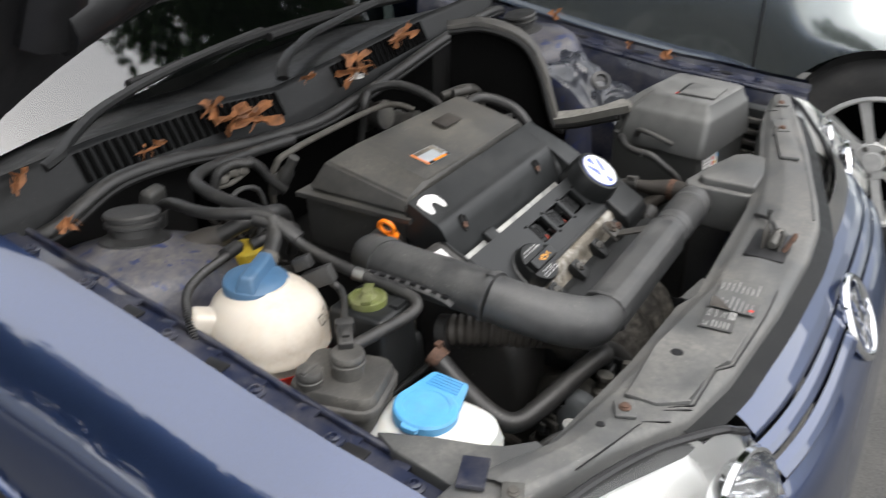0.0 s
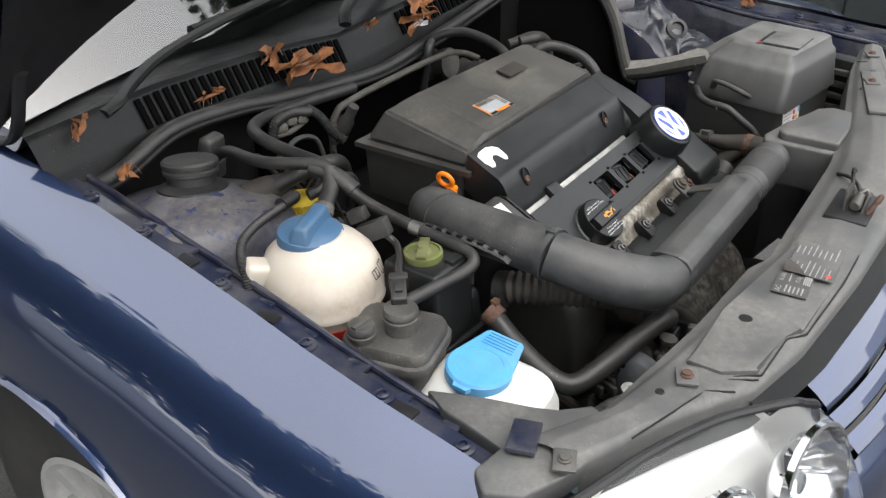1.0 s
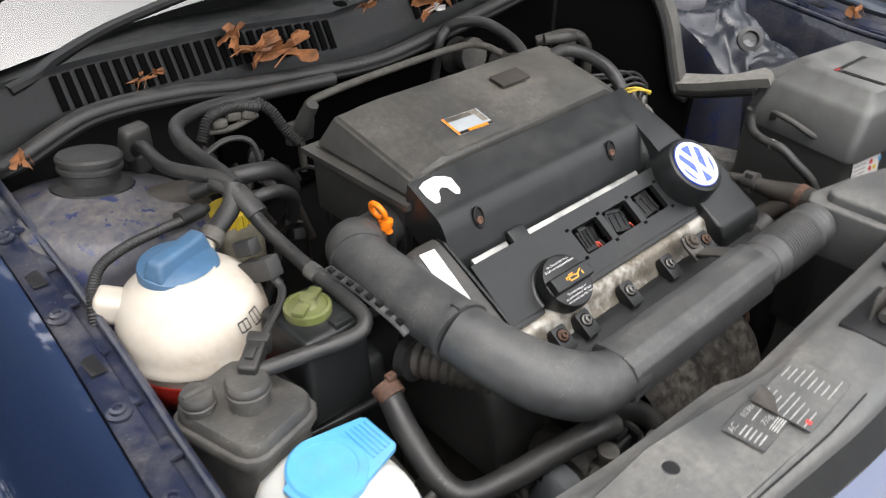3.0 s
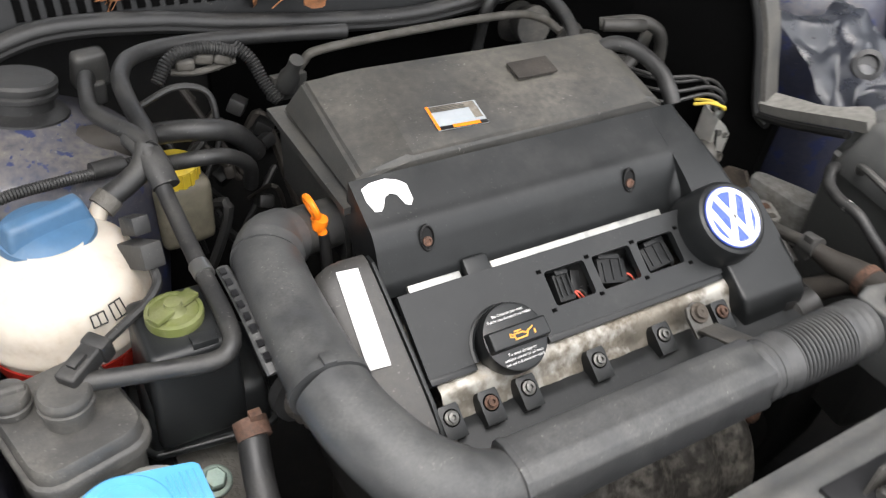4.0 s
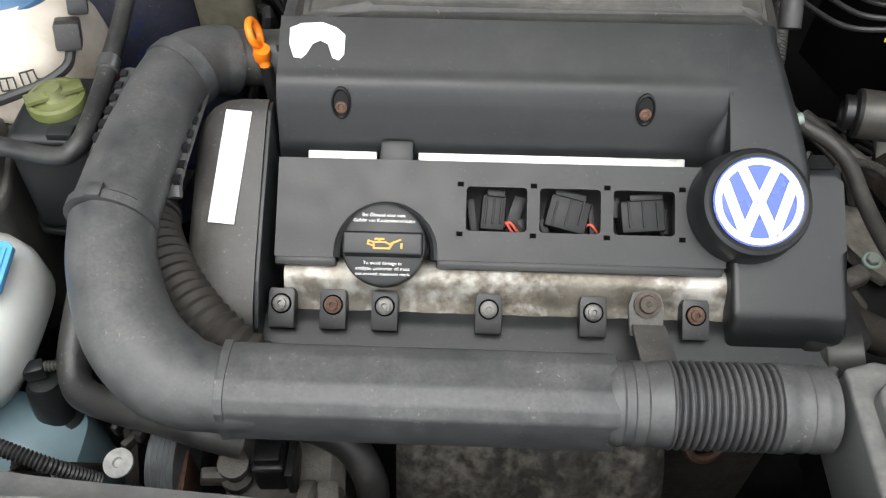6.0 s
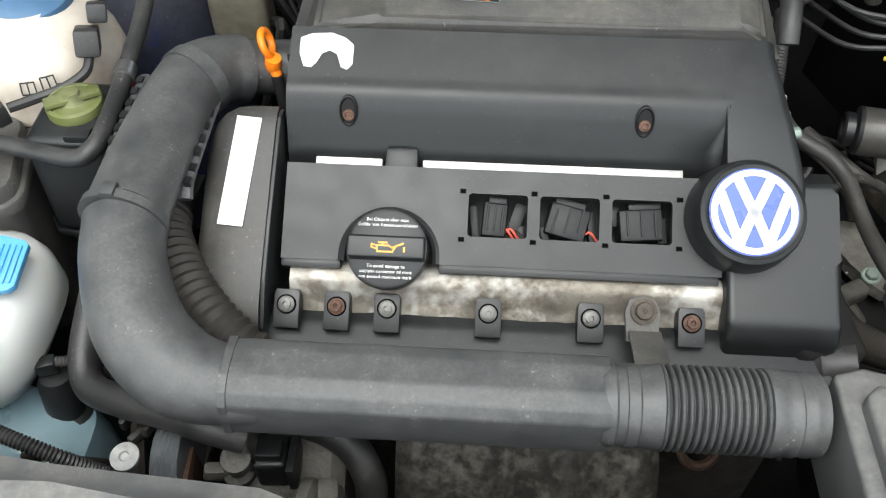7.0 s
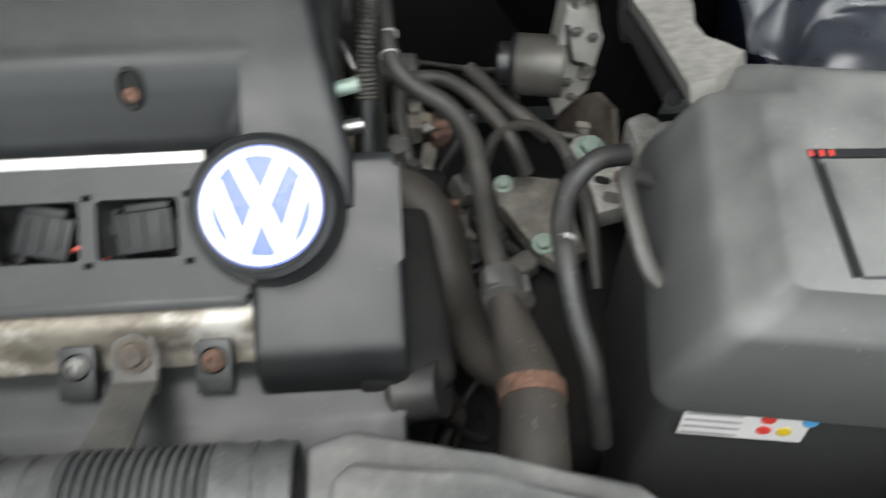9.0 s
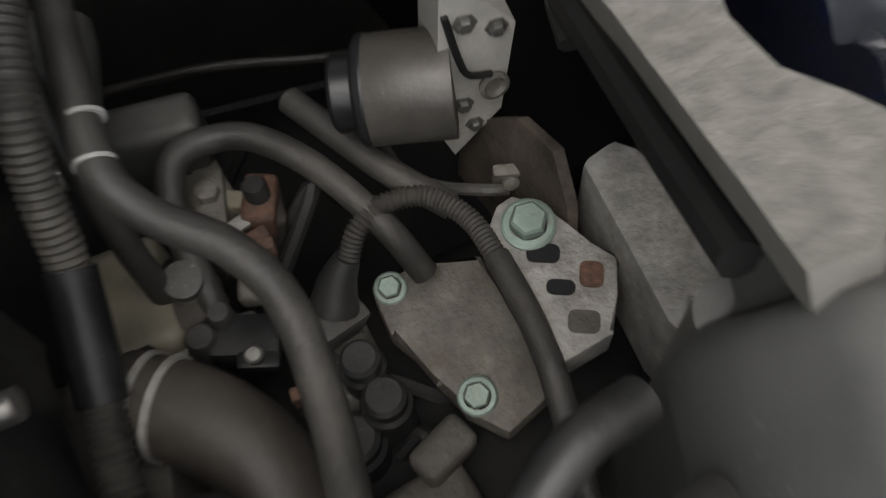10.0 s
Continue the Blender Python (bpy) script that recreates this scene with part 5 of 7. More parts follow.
add_lathe(bm, [(0.0075, 0), (0.0075, 0.006), (0.0045, 0.008), (0.0045, 0.014), (0, 0.014)], face_frame((-0.118, -0.247, 0.776), (0.1, -0.7, 0.7)), 14)
part("pivot", bm, "boltgrey", lock, "dull steel pivot")
# stickers on the slam panel
lf = face_frame((-0.278, -0.240, slam_z(-0.28) + 0.0045), (0, 0, 1), (0.98, 0.04, 0))
bm = B()
add_box(bm, lf.translation, (0.076, 0.050, 0.0006), 0.0, lf.to_3x3().to_4x4())
st = part("warning_sticker", bm, "slam", slam_ob, "faded grey warning sticker with a curled edge")
bm = B()
rng = random.Random(4)
for k in range(8):
    w = rng.uniform(0.02, 0.034)
    add_flat(bm, lf, -0.024 + w / 2 - 0.014, 0.022 - k * 0.0058, w, 0.0013, 0.0012)
    w = rng.uniform(0.016, 0.03)
    add_flat(bm, lf, 0.010 + w / 2 - 0.004, 0.022 - k * 0.0058, w, 0.0013, 0.0012)
part("lines", bm, "faded", st, "pale lines of small print")
bm = B()
add_flat(bm, lf, -0.030, -0.019, 0.005, 0.005, 0.0014)
part("red_mark", bm, "redmark", st, "small red mark")
bm = B()
add_grid(bm, lambda u, v: lf @ Vector((-0.040 + 0.018 * u, 0.026 - 0.024 * v * (1 - u * 0.5), 0.002 + 0.008 * math.sin(u * 2.4) * (1 - v))), 8, 6)
part("curl", bm, "brown", st, "curled brown corner of the sticker")
lf2 = face_frame((-0.338, -0.232, slam_z(-0.34) + 0.0045), (0, 0, 1), (0.96, 0.08, 0))
bm = B()
add_box(bm, lf2.translation, (0.046, 0.036, 0.0006), 0.0, lf2.to_3x3().to_4x4())
st2 = part("ac_sticker", bm, "duct", slam_ob, "black air conditioning sticker with white print")
bm = B()
for s, x, y, z in (("AC", -0.016, 0.012, 0.0085), ("R134a", 0.010, 0.012, 0.0070), ("750g", 0.010, -0.004, 0.0070)):
    add_text(bm, s, z, lf2 @ Matrix.Translation((x, y, 0.0012)))
for k in range(5):
    add_flat(bm, lf2, -0.013, 0.005 - 0.0042 * k, 0.014, 0.0016, 0.0012)
    add_flat(bm, lf2, 0.011, 0.0045 - 0.0 if k == 0 else -0.008 - 0.002 * k, 0.018, 0.0013, 0.0012)
part("print", bm, "faded", st2)
# left front cover over the washer neck
bm = B()
add_prism(bm, [(-0.672, 0.010), (-0.652, -0.040), (-0.640, -0.088), (-0.630, -0.110), (-0.603, -0.130), (-0.612, -0.152), (-0.700, -0.146), (-0.699, -0.092), (-0.687, -0.02)], 0.724, 0.739, None, 0.003)
part("corner_cover", bm, "slam", slam_ob, "grey plastic corner cover")
bm = B()
add_prism(bm, [(-0.760, -0.110), (-0.742, -0.090), (-0.690, -0.098), (-0.672, -0.112), (-0.676, -0.166), (-0.705, -0.158), (-0.745, -0.140)], 0.726, 0.7505, None, 0.004, 3)
part("end_panel", bm, "slam", slam_ob, "grey plastic end of the slam panel")
bm = B()
add_box(bm, (-0.690, -0.108, 0.755), (0.042, 0.026, 0.005), 0.0015, rot(0, 4, 20))
part("bracket", bm, "paint_in", slam_ob, "small navy bracket")

# fender flange: bolts, tabs and plates
rng = random.Random(11)
for s in (-1, 1):
    for y in (0.50, 0.403, 0.27, 0.14, 0.035, -0.06):
        xe, ze = lerp_table(FEND, y)
        bm = B()
        fr = Matrix.Translation(Vector((s * abs(xe + 0.016), y, ze - 0.0165)) + shift(s))
        add_lathe(bm, [(0.011, 0.0), (0.011, 0.002), (0.007, 0.003), (0.007, 0.006), (0.004, 0.007), (0.003, 0.004), (0, 0.004)], fr, 14)
        part("flange_bolt", bm, "paint_in", car, "dusty navy bolt")
    for k in range(9):
        y = -0.10 + 0.065 * k + rng.uniform(-0.01, 0.01)
        xe, ze = lerp_table(FEND, y)
        bm = B()
        add_box(bm, Vector((s * abs(xe + 0.034), y, ze - 0.021)) + shift(s), (rng.uniform(0.008, 0.014), rng.uniform(0.012, 0.026), 0.004), 0.001, rot(0, rng.uniform(-4, 4), rng.uniform(-6, 6)))
        part("flange_tab", bm, "paint_in", car)
    # black plates on the flange stand for shaded slots
    for y in (0.01, 0.20, 0.33):
        xe, ze = lerp_table(FEND, y)
        bm = B()
        add_box(bm, Vector((s * abs(xe + 0.018), y, ze - 0.0165)) + shift(s), (0.014, 0.028, 0.003), 0.0008)
        part("flange_slot", bm, "black", car, "dark slot in the flange")

# relay bracket on the bulkhead, and bulkhead clutter
bm = B()
add_box(bm, (-0.494, 0.500, 0.800), (0.040, 0.026, 0.042), 0.008, rot(10, 0, 10), 3, (0.85, 0.8))
add_box(bm, (-0.494, 0.498, 0.775), (0.022, 0.022, 0.03), 0.005, rot(10, 0, 10), 3)
tagged(part("bulkhead_box", bm, "dusty"), "dusty grey plastic box on the bulkhead", "box")

# leaves
for c, s, a, k in (((-0.295, 0.545, 0.845), 0.052, (62, 10, 20), 1), ((-0.250, 0.540, 0.838), 0.050, (70, -8, 35), 2), ((-0.325, 0.55, 0.865), 0.035, (40, 20, 80), 3), ((0.020, 0.548, 0.838), 0.045, (70, 20, 60), 4), ((0.045, 0.548, 0.855), 0.038, (60, -20, 120), 5), ((0.195, 0.553, 0.872), 0.040, (60, 10, 30), 6), ((0.172, 0.55, 0.86), 0.022, (50, 0, 70), 7), ((-0.462, 0.556, 0.842), 0.024, (65, 0, 90), 8), ((-0.435, 0.556, 0.850), 0.015, (65, 0, 20), 9), ((-0.625, 0.505, 0.806), 0.020, (30, 10, 120), 10), ((-0.650, 0.555, 0.858), 0.018, (20, 10, 40), 11), ((-0.630, 0.570, 0.862), 0.018, (15, -10, 10), 12), ((-0.108, 0.545, 0.862), 0.018, (50, 0, 0), 13), ((0.60, 0.22, 0.800), 0.016, (10, 0, 40), 14), ((0.60, 0.13, 0.790), 0.018, (20, 10, 100), 15), ((0.54, 0.37, 0.86), 0.02, (20, 10, 100), 16)):
    leaf(c, s * 0.8, a, k)
leaf((0.030, 0.545, 0.832), 0.016, (60, 0, 0), 30, "paper")

# ---- left side of the bay ----
can = thing("charcoal_canister", "dusty grey canister with two round caps", "canister", (-0.61, 0.1, 0.5))
bm = B()
def slab(sx, sy, r, z):
    return [Matrix.Translation((-0.607, 0.100, z)) @ rot(0, 0, 14) @ Vector((x, y, 0)) for x, y in rounded(-sx / 2, sx / 2, -sy / 2, sy / 2, r)]


add_loft(bm, [slab(0.076, 0.090, 0.016, 0.55), slab(0.082, 0.096, 0.017, 0.708), slab(0.092, 0.106, 0.020, 0.710), slab(0.093, 0.107, 0.020, 0.719), slab(0.091, 0.105, 0.019, 0.7205), slab(0.085, 0.099, 0.018, 0.7215), slab(0.084, 0.098, 0.018, 0.731), slab(0.080, 0.094, 0.016, 0.734)])
part("box", bm, "canister", can)
for c, r in (((-0.604, 0.094, 0.755), 0.0185), ((-0.640, 0.118, 0.745), 0.0145)):
    bm = B()
    add_lathe(bm, [(r * 0.95, -0.03), (r * 0.95, -0.007), (r * 1.08, -0.006), (r * 1.08, -0.003), (r * 0.98, -0.002), (r * 1.05, 0.0), (r * 1.05, 0.004), (r * 0.93, 0.0075), (0, 0.008)], Matrix.Translation(c), 30)
    part("cap", bm, "canister", can)
bm = B()
add_box(bm, (-0.640, 0.118, 0.752), (0.026, 0.008, 0.008), 0.003)
part("grip", bm, "canister", can)

wash = thing("washer_bottle", "white washer bottle with a light blue cap", "washer bottle", (-0.58, 0.0, 0.4))
bm = B()
add_loft(bm, [[Vector((cx + sx * math.copysign(abs(math.cos(a)) ** 0.65, math.cos(a)), cy + sy * math.copysign(abs(math.sin(a)) ** 0.65, math.sin(a)), z)) for a in (2 * math.pi * k / 32 for k in range(32))] for cx, cy, sx, sy, z in ((-0.640, 0.010, 0.020, 0.030, 0.52), (-0.628, 0.006, 0.030, 0.040, 0.57), (-0.602, -0.002, 0.056, 0.062, 0.605), (-0.588, -0.004, 0.064, 0.073, 0.645), (-0.586, -0.004, 0.060, 0.072, 0.672), (-0.586, -0.004, 0.054, 0.066, 0.690), (-0.586, -0.002, 0.040, 0.050, 0.700), (-0.586, 0.0, 0.030, 0.036, 0.703))])
part("bottle", bm, "white", wash)
bm = B()
add_loft(bm, [[Vector((cx + sx * math.copysign(abs(math.cos(a)) ** 0.6, math.cos(a)), cy + sy * math.copysign(abs(math.sin(a)) ** 0.6, math.sin(a)), z)) for a in (2 * math.pi * k / 32 for k in range(32))] for cx, cy, sx, sy, z in ((-0.545, -0.070, 0.055, 0.045, 0.42), (-0.545, -0.070, 0.055, 0.045, 0.545), (-0.547, -0.068, 0.050, 0.042, 0.575), (-0.560, -0.062, 0.038, 0.032, 0.592), (-0.580, -0.050, 0.024, 0.022, 0.600))])
part("lower_tank", bm, "fluid", wash, "bluish lower tank filled with fluid")
WM = face_frame((-0.590, 0.004, 0.7125), (0.02, -0.10, 1), (1.0, 0.05, 0))
bm = B()
add_lathe(bm, [(0.033, -0.012), (0.0355, -0.010), (0.0355, 0.002), (0.033, 0.0045), (0.026, 0.0050), (0.0255, 0.0042), (0.0, 0.0042)], WM, 40)
add_prism(bm, [(0.010, -0.0335), (0.056, -0.023), (0.060, -0.019), (0.060, 0.019), (0.056, 0.023), (0.010, 0.0335)], -0.003, 0.003, WM, 0.0015)
add_prism(bm, [(-0.040, -0.008), (-0.030, -0.012), (-0.030, 0.012), (-0.040, 0.008)], -0.004, 0.002, WM, 0.001)
cp = part("cap", bm, "skycap", wash, "light blue flip cap with a ribbed tab")
for k in range(5):
    bm = B()
    add_box(bm, WM @ Vector((0.036 + 0.0048 * k, 0, 0.0035)), (0.0022, 0.038 - 0.001 * k, 0.0022), 0.0006, WM.to_3x3().to_4x4())
    part("rib", bm, "skycap", cp)
bm = B()
add_lathe(bm, [(0.0, 0.0), (0.019, 0.0), (0.021, 0.004), (0.021, 0.010), (0.016, 0.013), (0.015, 0.050), (0.012, 0.054), (0.012, 0.058), (0, 0.060)], face_frame((-0.524, -0.044, 0.572), (0.1, 0.1, 1)), 24)
add_box(bm, (-0.522, -0.036, 0.640), (0.016, 0.012, 0.014), 0.003, rot(0, 0, 20), 2)
tagged(part("washer_pump", bm, "cover"), "black washer pump on the bottle", "pump")

# print on the coolant tank
bm = B()
for k in range(6):
    a = math.radians(-80 + k * 4.6)
    fr = face_frame((-0.583 + 0.0696 * math.cos(a), 0.226 + 0.0696 * math.sin(a), 0.7600), (math.cos(a), math.sin(a), 0.50), (-math.sin(a), math.cos(a), 0))
    tall = 0.007 if k > 2 else 0.005
    if k not in (2, 5):
        add_flat(bm, fr, 0.0028, tall, 0.0062, 0.0014, 0.001)
        add_flat(bm, fr, 0.0028, -tall, 0.0062, 0.0014, 0.001)
    add_flat(bm, fr, 0, 0, 0.0013, 2 * tall, 0.001)
part("print", bm, "black", tank, "small black symbols")
bm = B()
add_tube(bm, [(-0.545, 0.258, 0.775), (-0.535, 0.265, 0.792), (-0.528, 0.268, 0.800)], 0.008, 12, 5)
part("nozzle", bm, "tank", tank)
con = thing("tank_sensor_plug", "dark grey plug with a wire on the tank", "plug", (-0.52, 0.2, 0.77))
bm = B()
add_box(bm, (-0.520, 0.196, 0.783), (0.020, 0.038, 0.022), 0.003, rot(-25, 10, 20))
add_box(bm, (-0.517, 0.222, 0.794), (0.016, 0.022, 0.016), 0.002, rot(-25, 10, 20))
part("plug", bm, "rubber", con)
bm = B()
add_tube(bm, [(-0.515, 0.182, 0.778), (-0.516, 0.168, 0.772), (-0.530, 0.152, 0.768), (-0.548, 0.139, 0.767), (-0.566, 0.124, 0.768)], 0.0042, 8, 8)
part("wire", bm, "rubber", con)
bm = B()
add_box(bm, (-0.588, 0.108, 0.766), (0.036, 0.017, 0.016), 0.003, rot(0, -8, 40), 3)
add_box(bm, (-0.573, 0.120, 0.768), (0.012, 0.021, 0.019), 0.003, rot(0, -8, 40), 2)
add_box(bm, (-0.590, 0.106, 0.775), (0.014, 0.008, 0.004), 0.001, rot(0, -8, 40))
tagged(part("valve_plug", bm, "rubber"), "dark grey electrical plug on the canister", "plug")

# reservoir details
bm = B()
add_box(bm, (-0.500, 0.098, 0.764), (0.020, 0.012, 0.010), 0.001)
part("tab", bm, "cover", psr)
bm = B()
add_prism(bm, [(-0.562, 0.104), (-0.552, 0.090), (-0.462, 0.080), (-0.448, 0.088), (-0.436, 0.165), (-0.556, 0.185)], 0.652, 0.660, None, 0.003, 3)
part("flange", bm, "cover", psr)
bm = B()
add_prism(bm, [(-0.022, -0.006), (0.022, -0.006), (0.022, 0.006), (-0.022, 0.006)], 0.0, 0.004, Matrix.Translation((-0.513, 0.131, 0.7745)) @ rot(0, 0, 30), 0.001)
part("cap_ridge", bm, "olive", psr)

# the long thin coolant pipe past the reservoir
hose("vent_pipe", "black vent pipe bent round the reservoir", [(-0.487, 0.292, 0.822), (-0.482, 0.245, 0.792), (-0.480, 0.166, 0.776), (-0.479, 0.105, 0.770), (-0.484, 0.082, 0.766), (-0.500, 0.078, 0.760), (-0.545, 0.090, 0.757), (-0.590, 0.100, 0.757)], 0.0075)
bm = B()
add_tube(bm, [(-0.4805, 0.172, 0.7765), (-0.4795, 0.158, 0.7755)], 0.0088, 14, 4)
tagged(part("hose_clamp", bm, "steel"), "bright steel clamp on the pipe", "clamp", "clamps")
hose("heater_hose", "black heater hose from the bulkhead", [(-0.497, 0.50, 0.785), (-0.505, 0.455, 0.812), (-0.513, 0.405, 0.818), (-0.515, 0.370, 0.822), (-0.505, 0.335, 0.826), (-0.492, 0.312, 0.826), (-0.484, 0.290, 0.822)], 0.0078)
hose("heater_hose", "black heater hose from the bulkhead", [(-0.20, 0.50, 0.795), (-0.30, 0.50, 0.805), (-0.40, 0.485, 0.818), (-0.455, 0.455, 0.828), (-0.478, 0.415, 0.830), (-0.482, 0.37, 0.826), (-0.480, 0.32, 0.822), (-0.484, 0.290, 0.820)], 0.0088)
hose("tank_hose", "black hose from the tank to a joint", [(-0.530, 0.265, 0.795), (-0.510, 0.275, 0.800), (-0.493, 0.284, 0.808), (-0.485, 0.295, 0.822)], 0.0105)
bm = B()
add_tube(bm, [(-0.492, 0.315, 0.822), (-0.484, 0.285, 0.815), (-0.480, 0.258, 0.800)], 0.0125, 14, 6, squash=0.7)
tagged(part("hose_joint", bm, "rubber"), "black moulded joint of the hoses", "hose", "hoses")
bm = B()
add_tube(bm, [(-0.536, 0.262, 0.790), (-0.526, 0.267, 0.796)], 0.0125, 14, 4)
tagged(part("hose_clamp", bm, "cast"), "dull steel clamp on the tank hose", "clamp", "clamps")
hose("wire_loom", "ribbed grey wire loom behind the tank", [(-0.670, 0.235, 0.70), (-0.662, 0.262, 0.765), (-0.640, 0.290, 0.788), (-0.606, 0.305, 0.792), (-0.560, 0.322, 0.785), (-0.521, 0.339, 0.775), (-0.49, 0.35, 0.772)], 0.0045, ribs=(0.003, 0.0012), group="wires", category="wire")
bm = B()
add_tube(bm, [(-0.530, 0.338, 0.778), (-0.500, 0.345, 0.775)], 0.009, 10, 4)
tagged(part("loom_plug", bm, "rubber"), "black plug at the end of the loom", "plug")

# brake master cylinder with yellow cap
mc = thing("brake_fluid_reservoir", "grimy brake fluid reservoir with a yellow cap", "reservoir", (-0.447, 0.39, 0.6))
bm = B()
add_box(bm, (-0.447, 0.392, 0.685), (0.060, 0.070, 0.08), 0.012, rot(0, 0, 8), 3)
part("body", bm, "brownpaper", mc)
bm = B()
add_lathe(bm, [(0.026, -0.012), (0.026, 0.008), (0.022, 0.011), (0, 0.011)], Matrix.Translation((-0.447, 0.385, 0.730)), 30)
cap = part("cap", bm, "yellow", mc, "yellow ribbed screw cap")
for k in range(18):
    a = 2 * math.pi * k / 18
    bm = B()
    add_box(bm, (-0.447 + 0.026 * math.cos(a), 0.385 + 0.026 * math.sin(a), 0.729), (0.003, 0.004, 0.016), 0.0, rot(0, 0, math.degrees(a)))
    part("rib", bm, "yellow", cap)

# dark, thick hoses behind the filter housing
hose("intake_hose", "black thick hose behind the filter housing", [(-0.50, 0.40, 0.765), (-0.46, 0.375, 0.782), (-0.42, 0.36, 0.786), (-0.385, 0.368, 0.770), (-0.356, 0.385, 0.73)], 0.0110)
hose("intake_hose", "black thick hose behind the filter housing", [(-0.47, 0.35, 0.762), (-0.43, 0.335, 0.770), (-0.40, 0.340, 0.762), (-0.375, 0.355, 0.735), (-0.37, 0.37, 0.70)], 0.0080)
hose("intake_hose", "grimy thick hose by the strut tower", [(-0.525, 0.41, 0.765), (-0.50, 0.40, 0.768), (-0.47, 0.40, 0.76)], 0.018, "brown")
hose("brake_pipe", "dull bare metal pipe along the bulkhead", [(-0.268, 0.49, 0.68), (-0.267, 0.492, 0.745), (-0.258, 0.488, 0.772), (-0.235, 0.487, 0.783), (-0.12, 0.49, 0.786), (0.031, 0.491, 0.785), (0.075, 0.475, 0.78), (0.09, 0.45, 0.77)], 0.0055, "cast", group="pipes", category="pipe")
hose("breather_hose", "black breather hose over the filter housing", [(0.01, 0.52, 0.775), (0.03, 0.51, 0.812), (0.055, 0.47, 0.825), (0.055, 0.42, 0.822), (0.045, 0.375, 0.812), (0.03, 0.35, 0.80)], 0.008)
hose("breather_hose", "black breather hose over the filter housing", [(0.0, 0.515, 0.70), (0.0, 0.505, 0.76), (0.003, 0.50, 0.80), (0.02, 0.505, 0.812)], 0.007)
hose("crankcase_hose", "black crankcase hose beside the filter housing", [(0.022, 0.305, 0.822), (0.040, 0.290, 0.834), (0.055, 0.268, 0.832), (0.062, 0.235, 0.822), (0.0605, 0.214, 0.810), (0.060, 0.203, 0.798)], 0.009)
hose("wire_loom", "ribbed black wire loom on the bulkhead", [(-0.44, 0.44, 0.80), (-0.42, 0.45, 0.822), (-0.385, 0.455, 0.825), (-0.35, 0.455, 0.815)], 0.006, ribs=(0.0035, 0.0015), group="wires", category="wire")
hose("wire_loom", "ribbed black wire loom on the bulkhead", [(-0.35, 0.46, 0.82), (-0.335, 0.45, 0.805), (-0.325, 0.435, 0.78), (-0.315, 0.42, 0.765)], 0.006, ribs=(0.0035, 0.0015), group="wires", category="wire")
hose("thin_wire", "thin black wire between the hoses", [(-0.47, 0.40, 0.80), (-0.43, 0.40, 0.815), (-0.40, 0.395, 0.805), (-0.395, 0.385, 0.77)], 0.0035, group="wires", category="wire", n=8)
rng = random.Random(21)
for k in range(16):
    x, y, z = rng.uniform(-0.47, -0.29), rng.uniform(0.40, 0.53), rng.uniform(0.60, 0.74)
    hose("thin_wire", "thin dark wire deep in the bay", [(x, y, z), (x + rng.uniform(-0.05, 0.05), y - rng.uniform(0.0, 0.05), z + rng.uniform(0.0, 0.05)), (x + rng.uniform(-0.08, 0.08), y - rng.uniform(0.02, 0.1), z - rng.uniform(0.03, 0.1))], rng.choice((0.003, 0.004, 0.006)), rng.choice(("rubber", "brown", "rubber")), group="wires", category="wire", n=7, sub=6)
for k in range(9):
    bm = B()
    add_box(bm, (rng.uniform(-0.45, -0.30), rng.uniform(0.40, 0.50), rng.uniform(0.62, 0.76)), (rng.uniform(0.015, 0.03), rng.uniform(0.012, 0.022), rng.uniform(0.012, 0.022)), 0.004, rot(rng.uniform(-30, 30), rng.uniform(-30, 30), rng.uniform(0, 90)))
    tagged(part("wire_plug", bm, rng.choice(("rubber", "darkrubber", "brown"))), "dark plastic wire plug deep in the bay", "plug", "plugs")
bm = B()
for k in range(3):
    add_box(bm, (-0.405 + 0.020 * k, 0.456, 0.808 + 0.004 * (k % 2)), (0.020, 0.010, 0.012), 0.004, rot(0, 12 * k, 12 * (k - 1)), 3)
add_tube(bm, [(-0.42, 0.46, 0.800), (-0.39, 0.455, 0.798), (-0.35, 0.46, 0.802)], 0.004, 8, 4)
tagged(part("pipe_bracket", bm, "cast"), "dull metal pipe bracket on the bulkhead", "bracket")
bm = B()
add_lathe(bm, [(0.0, 0.0), (0.012, 0.0), (0.012, 0.02), (0.008, 0.03), (0.008, 0.05), (0, 0.05)], face_frame((-0.30, 0.44, 0.77), (0.1, -0.5, 0.9)), 14)
add_box(bm, (-0.295, 0.45, 0.765), (0.05, 0.012, 0.03), 0.003, rot(0, 10, 20))
tagged(part("vacuum_valve", bm, "dusty"), "dusty black vacuum valve beside the housing", "valve")

# radiator hose, ribbed hose, front left corner
radiator_hose = hose("radiator_hose", "black bent radiator hose at the front", [(-0.481, 0.060, 0.698), (-0.489, 0.018, 0.672), (-0.491, -0.028, 0.648), (-0.479, -0.054, 0.641), (-0.442, -0.072, 0.652), (-0.40, -0.088, 0.668), (-0.365, -0.103, 0.680), (-0.34, -0.105, 0.672)], 0.0125)
bm = B()
add_tube(bm, [(-0.481, 0.062, 0.699), (-0.4815, 0.048, 0.692)], 0.0142, 14, 4)
add_box(bm, (-0.478, 0.055, 0.711), (0.010, 0.008, 0.008), 0.001)
part("clamp", bm, "rust", radiator_hose, "rusty spring clamp")
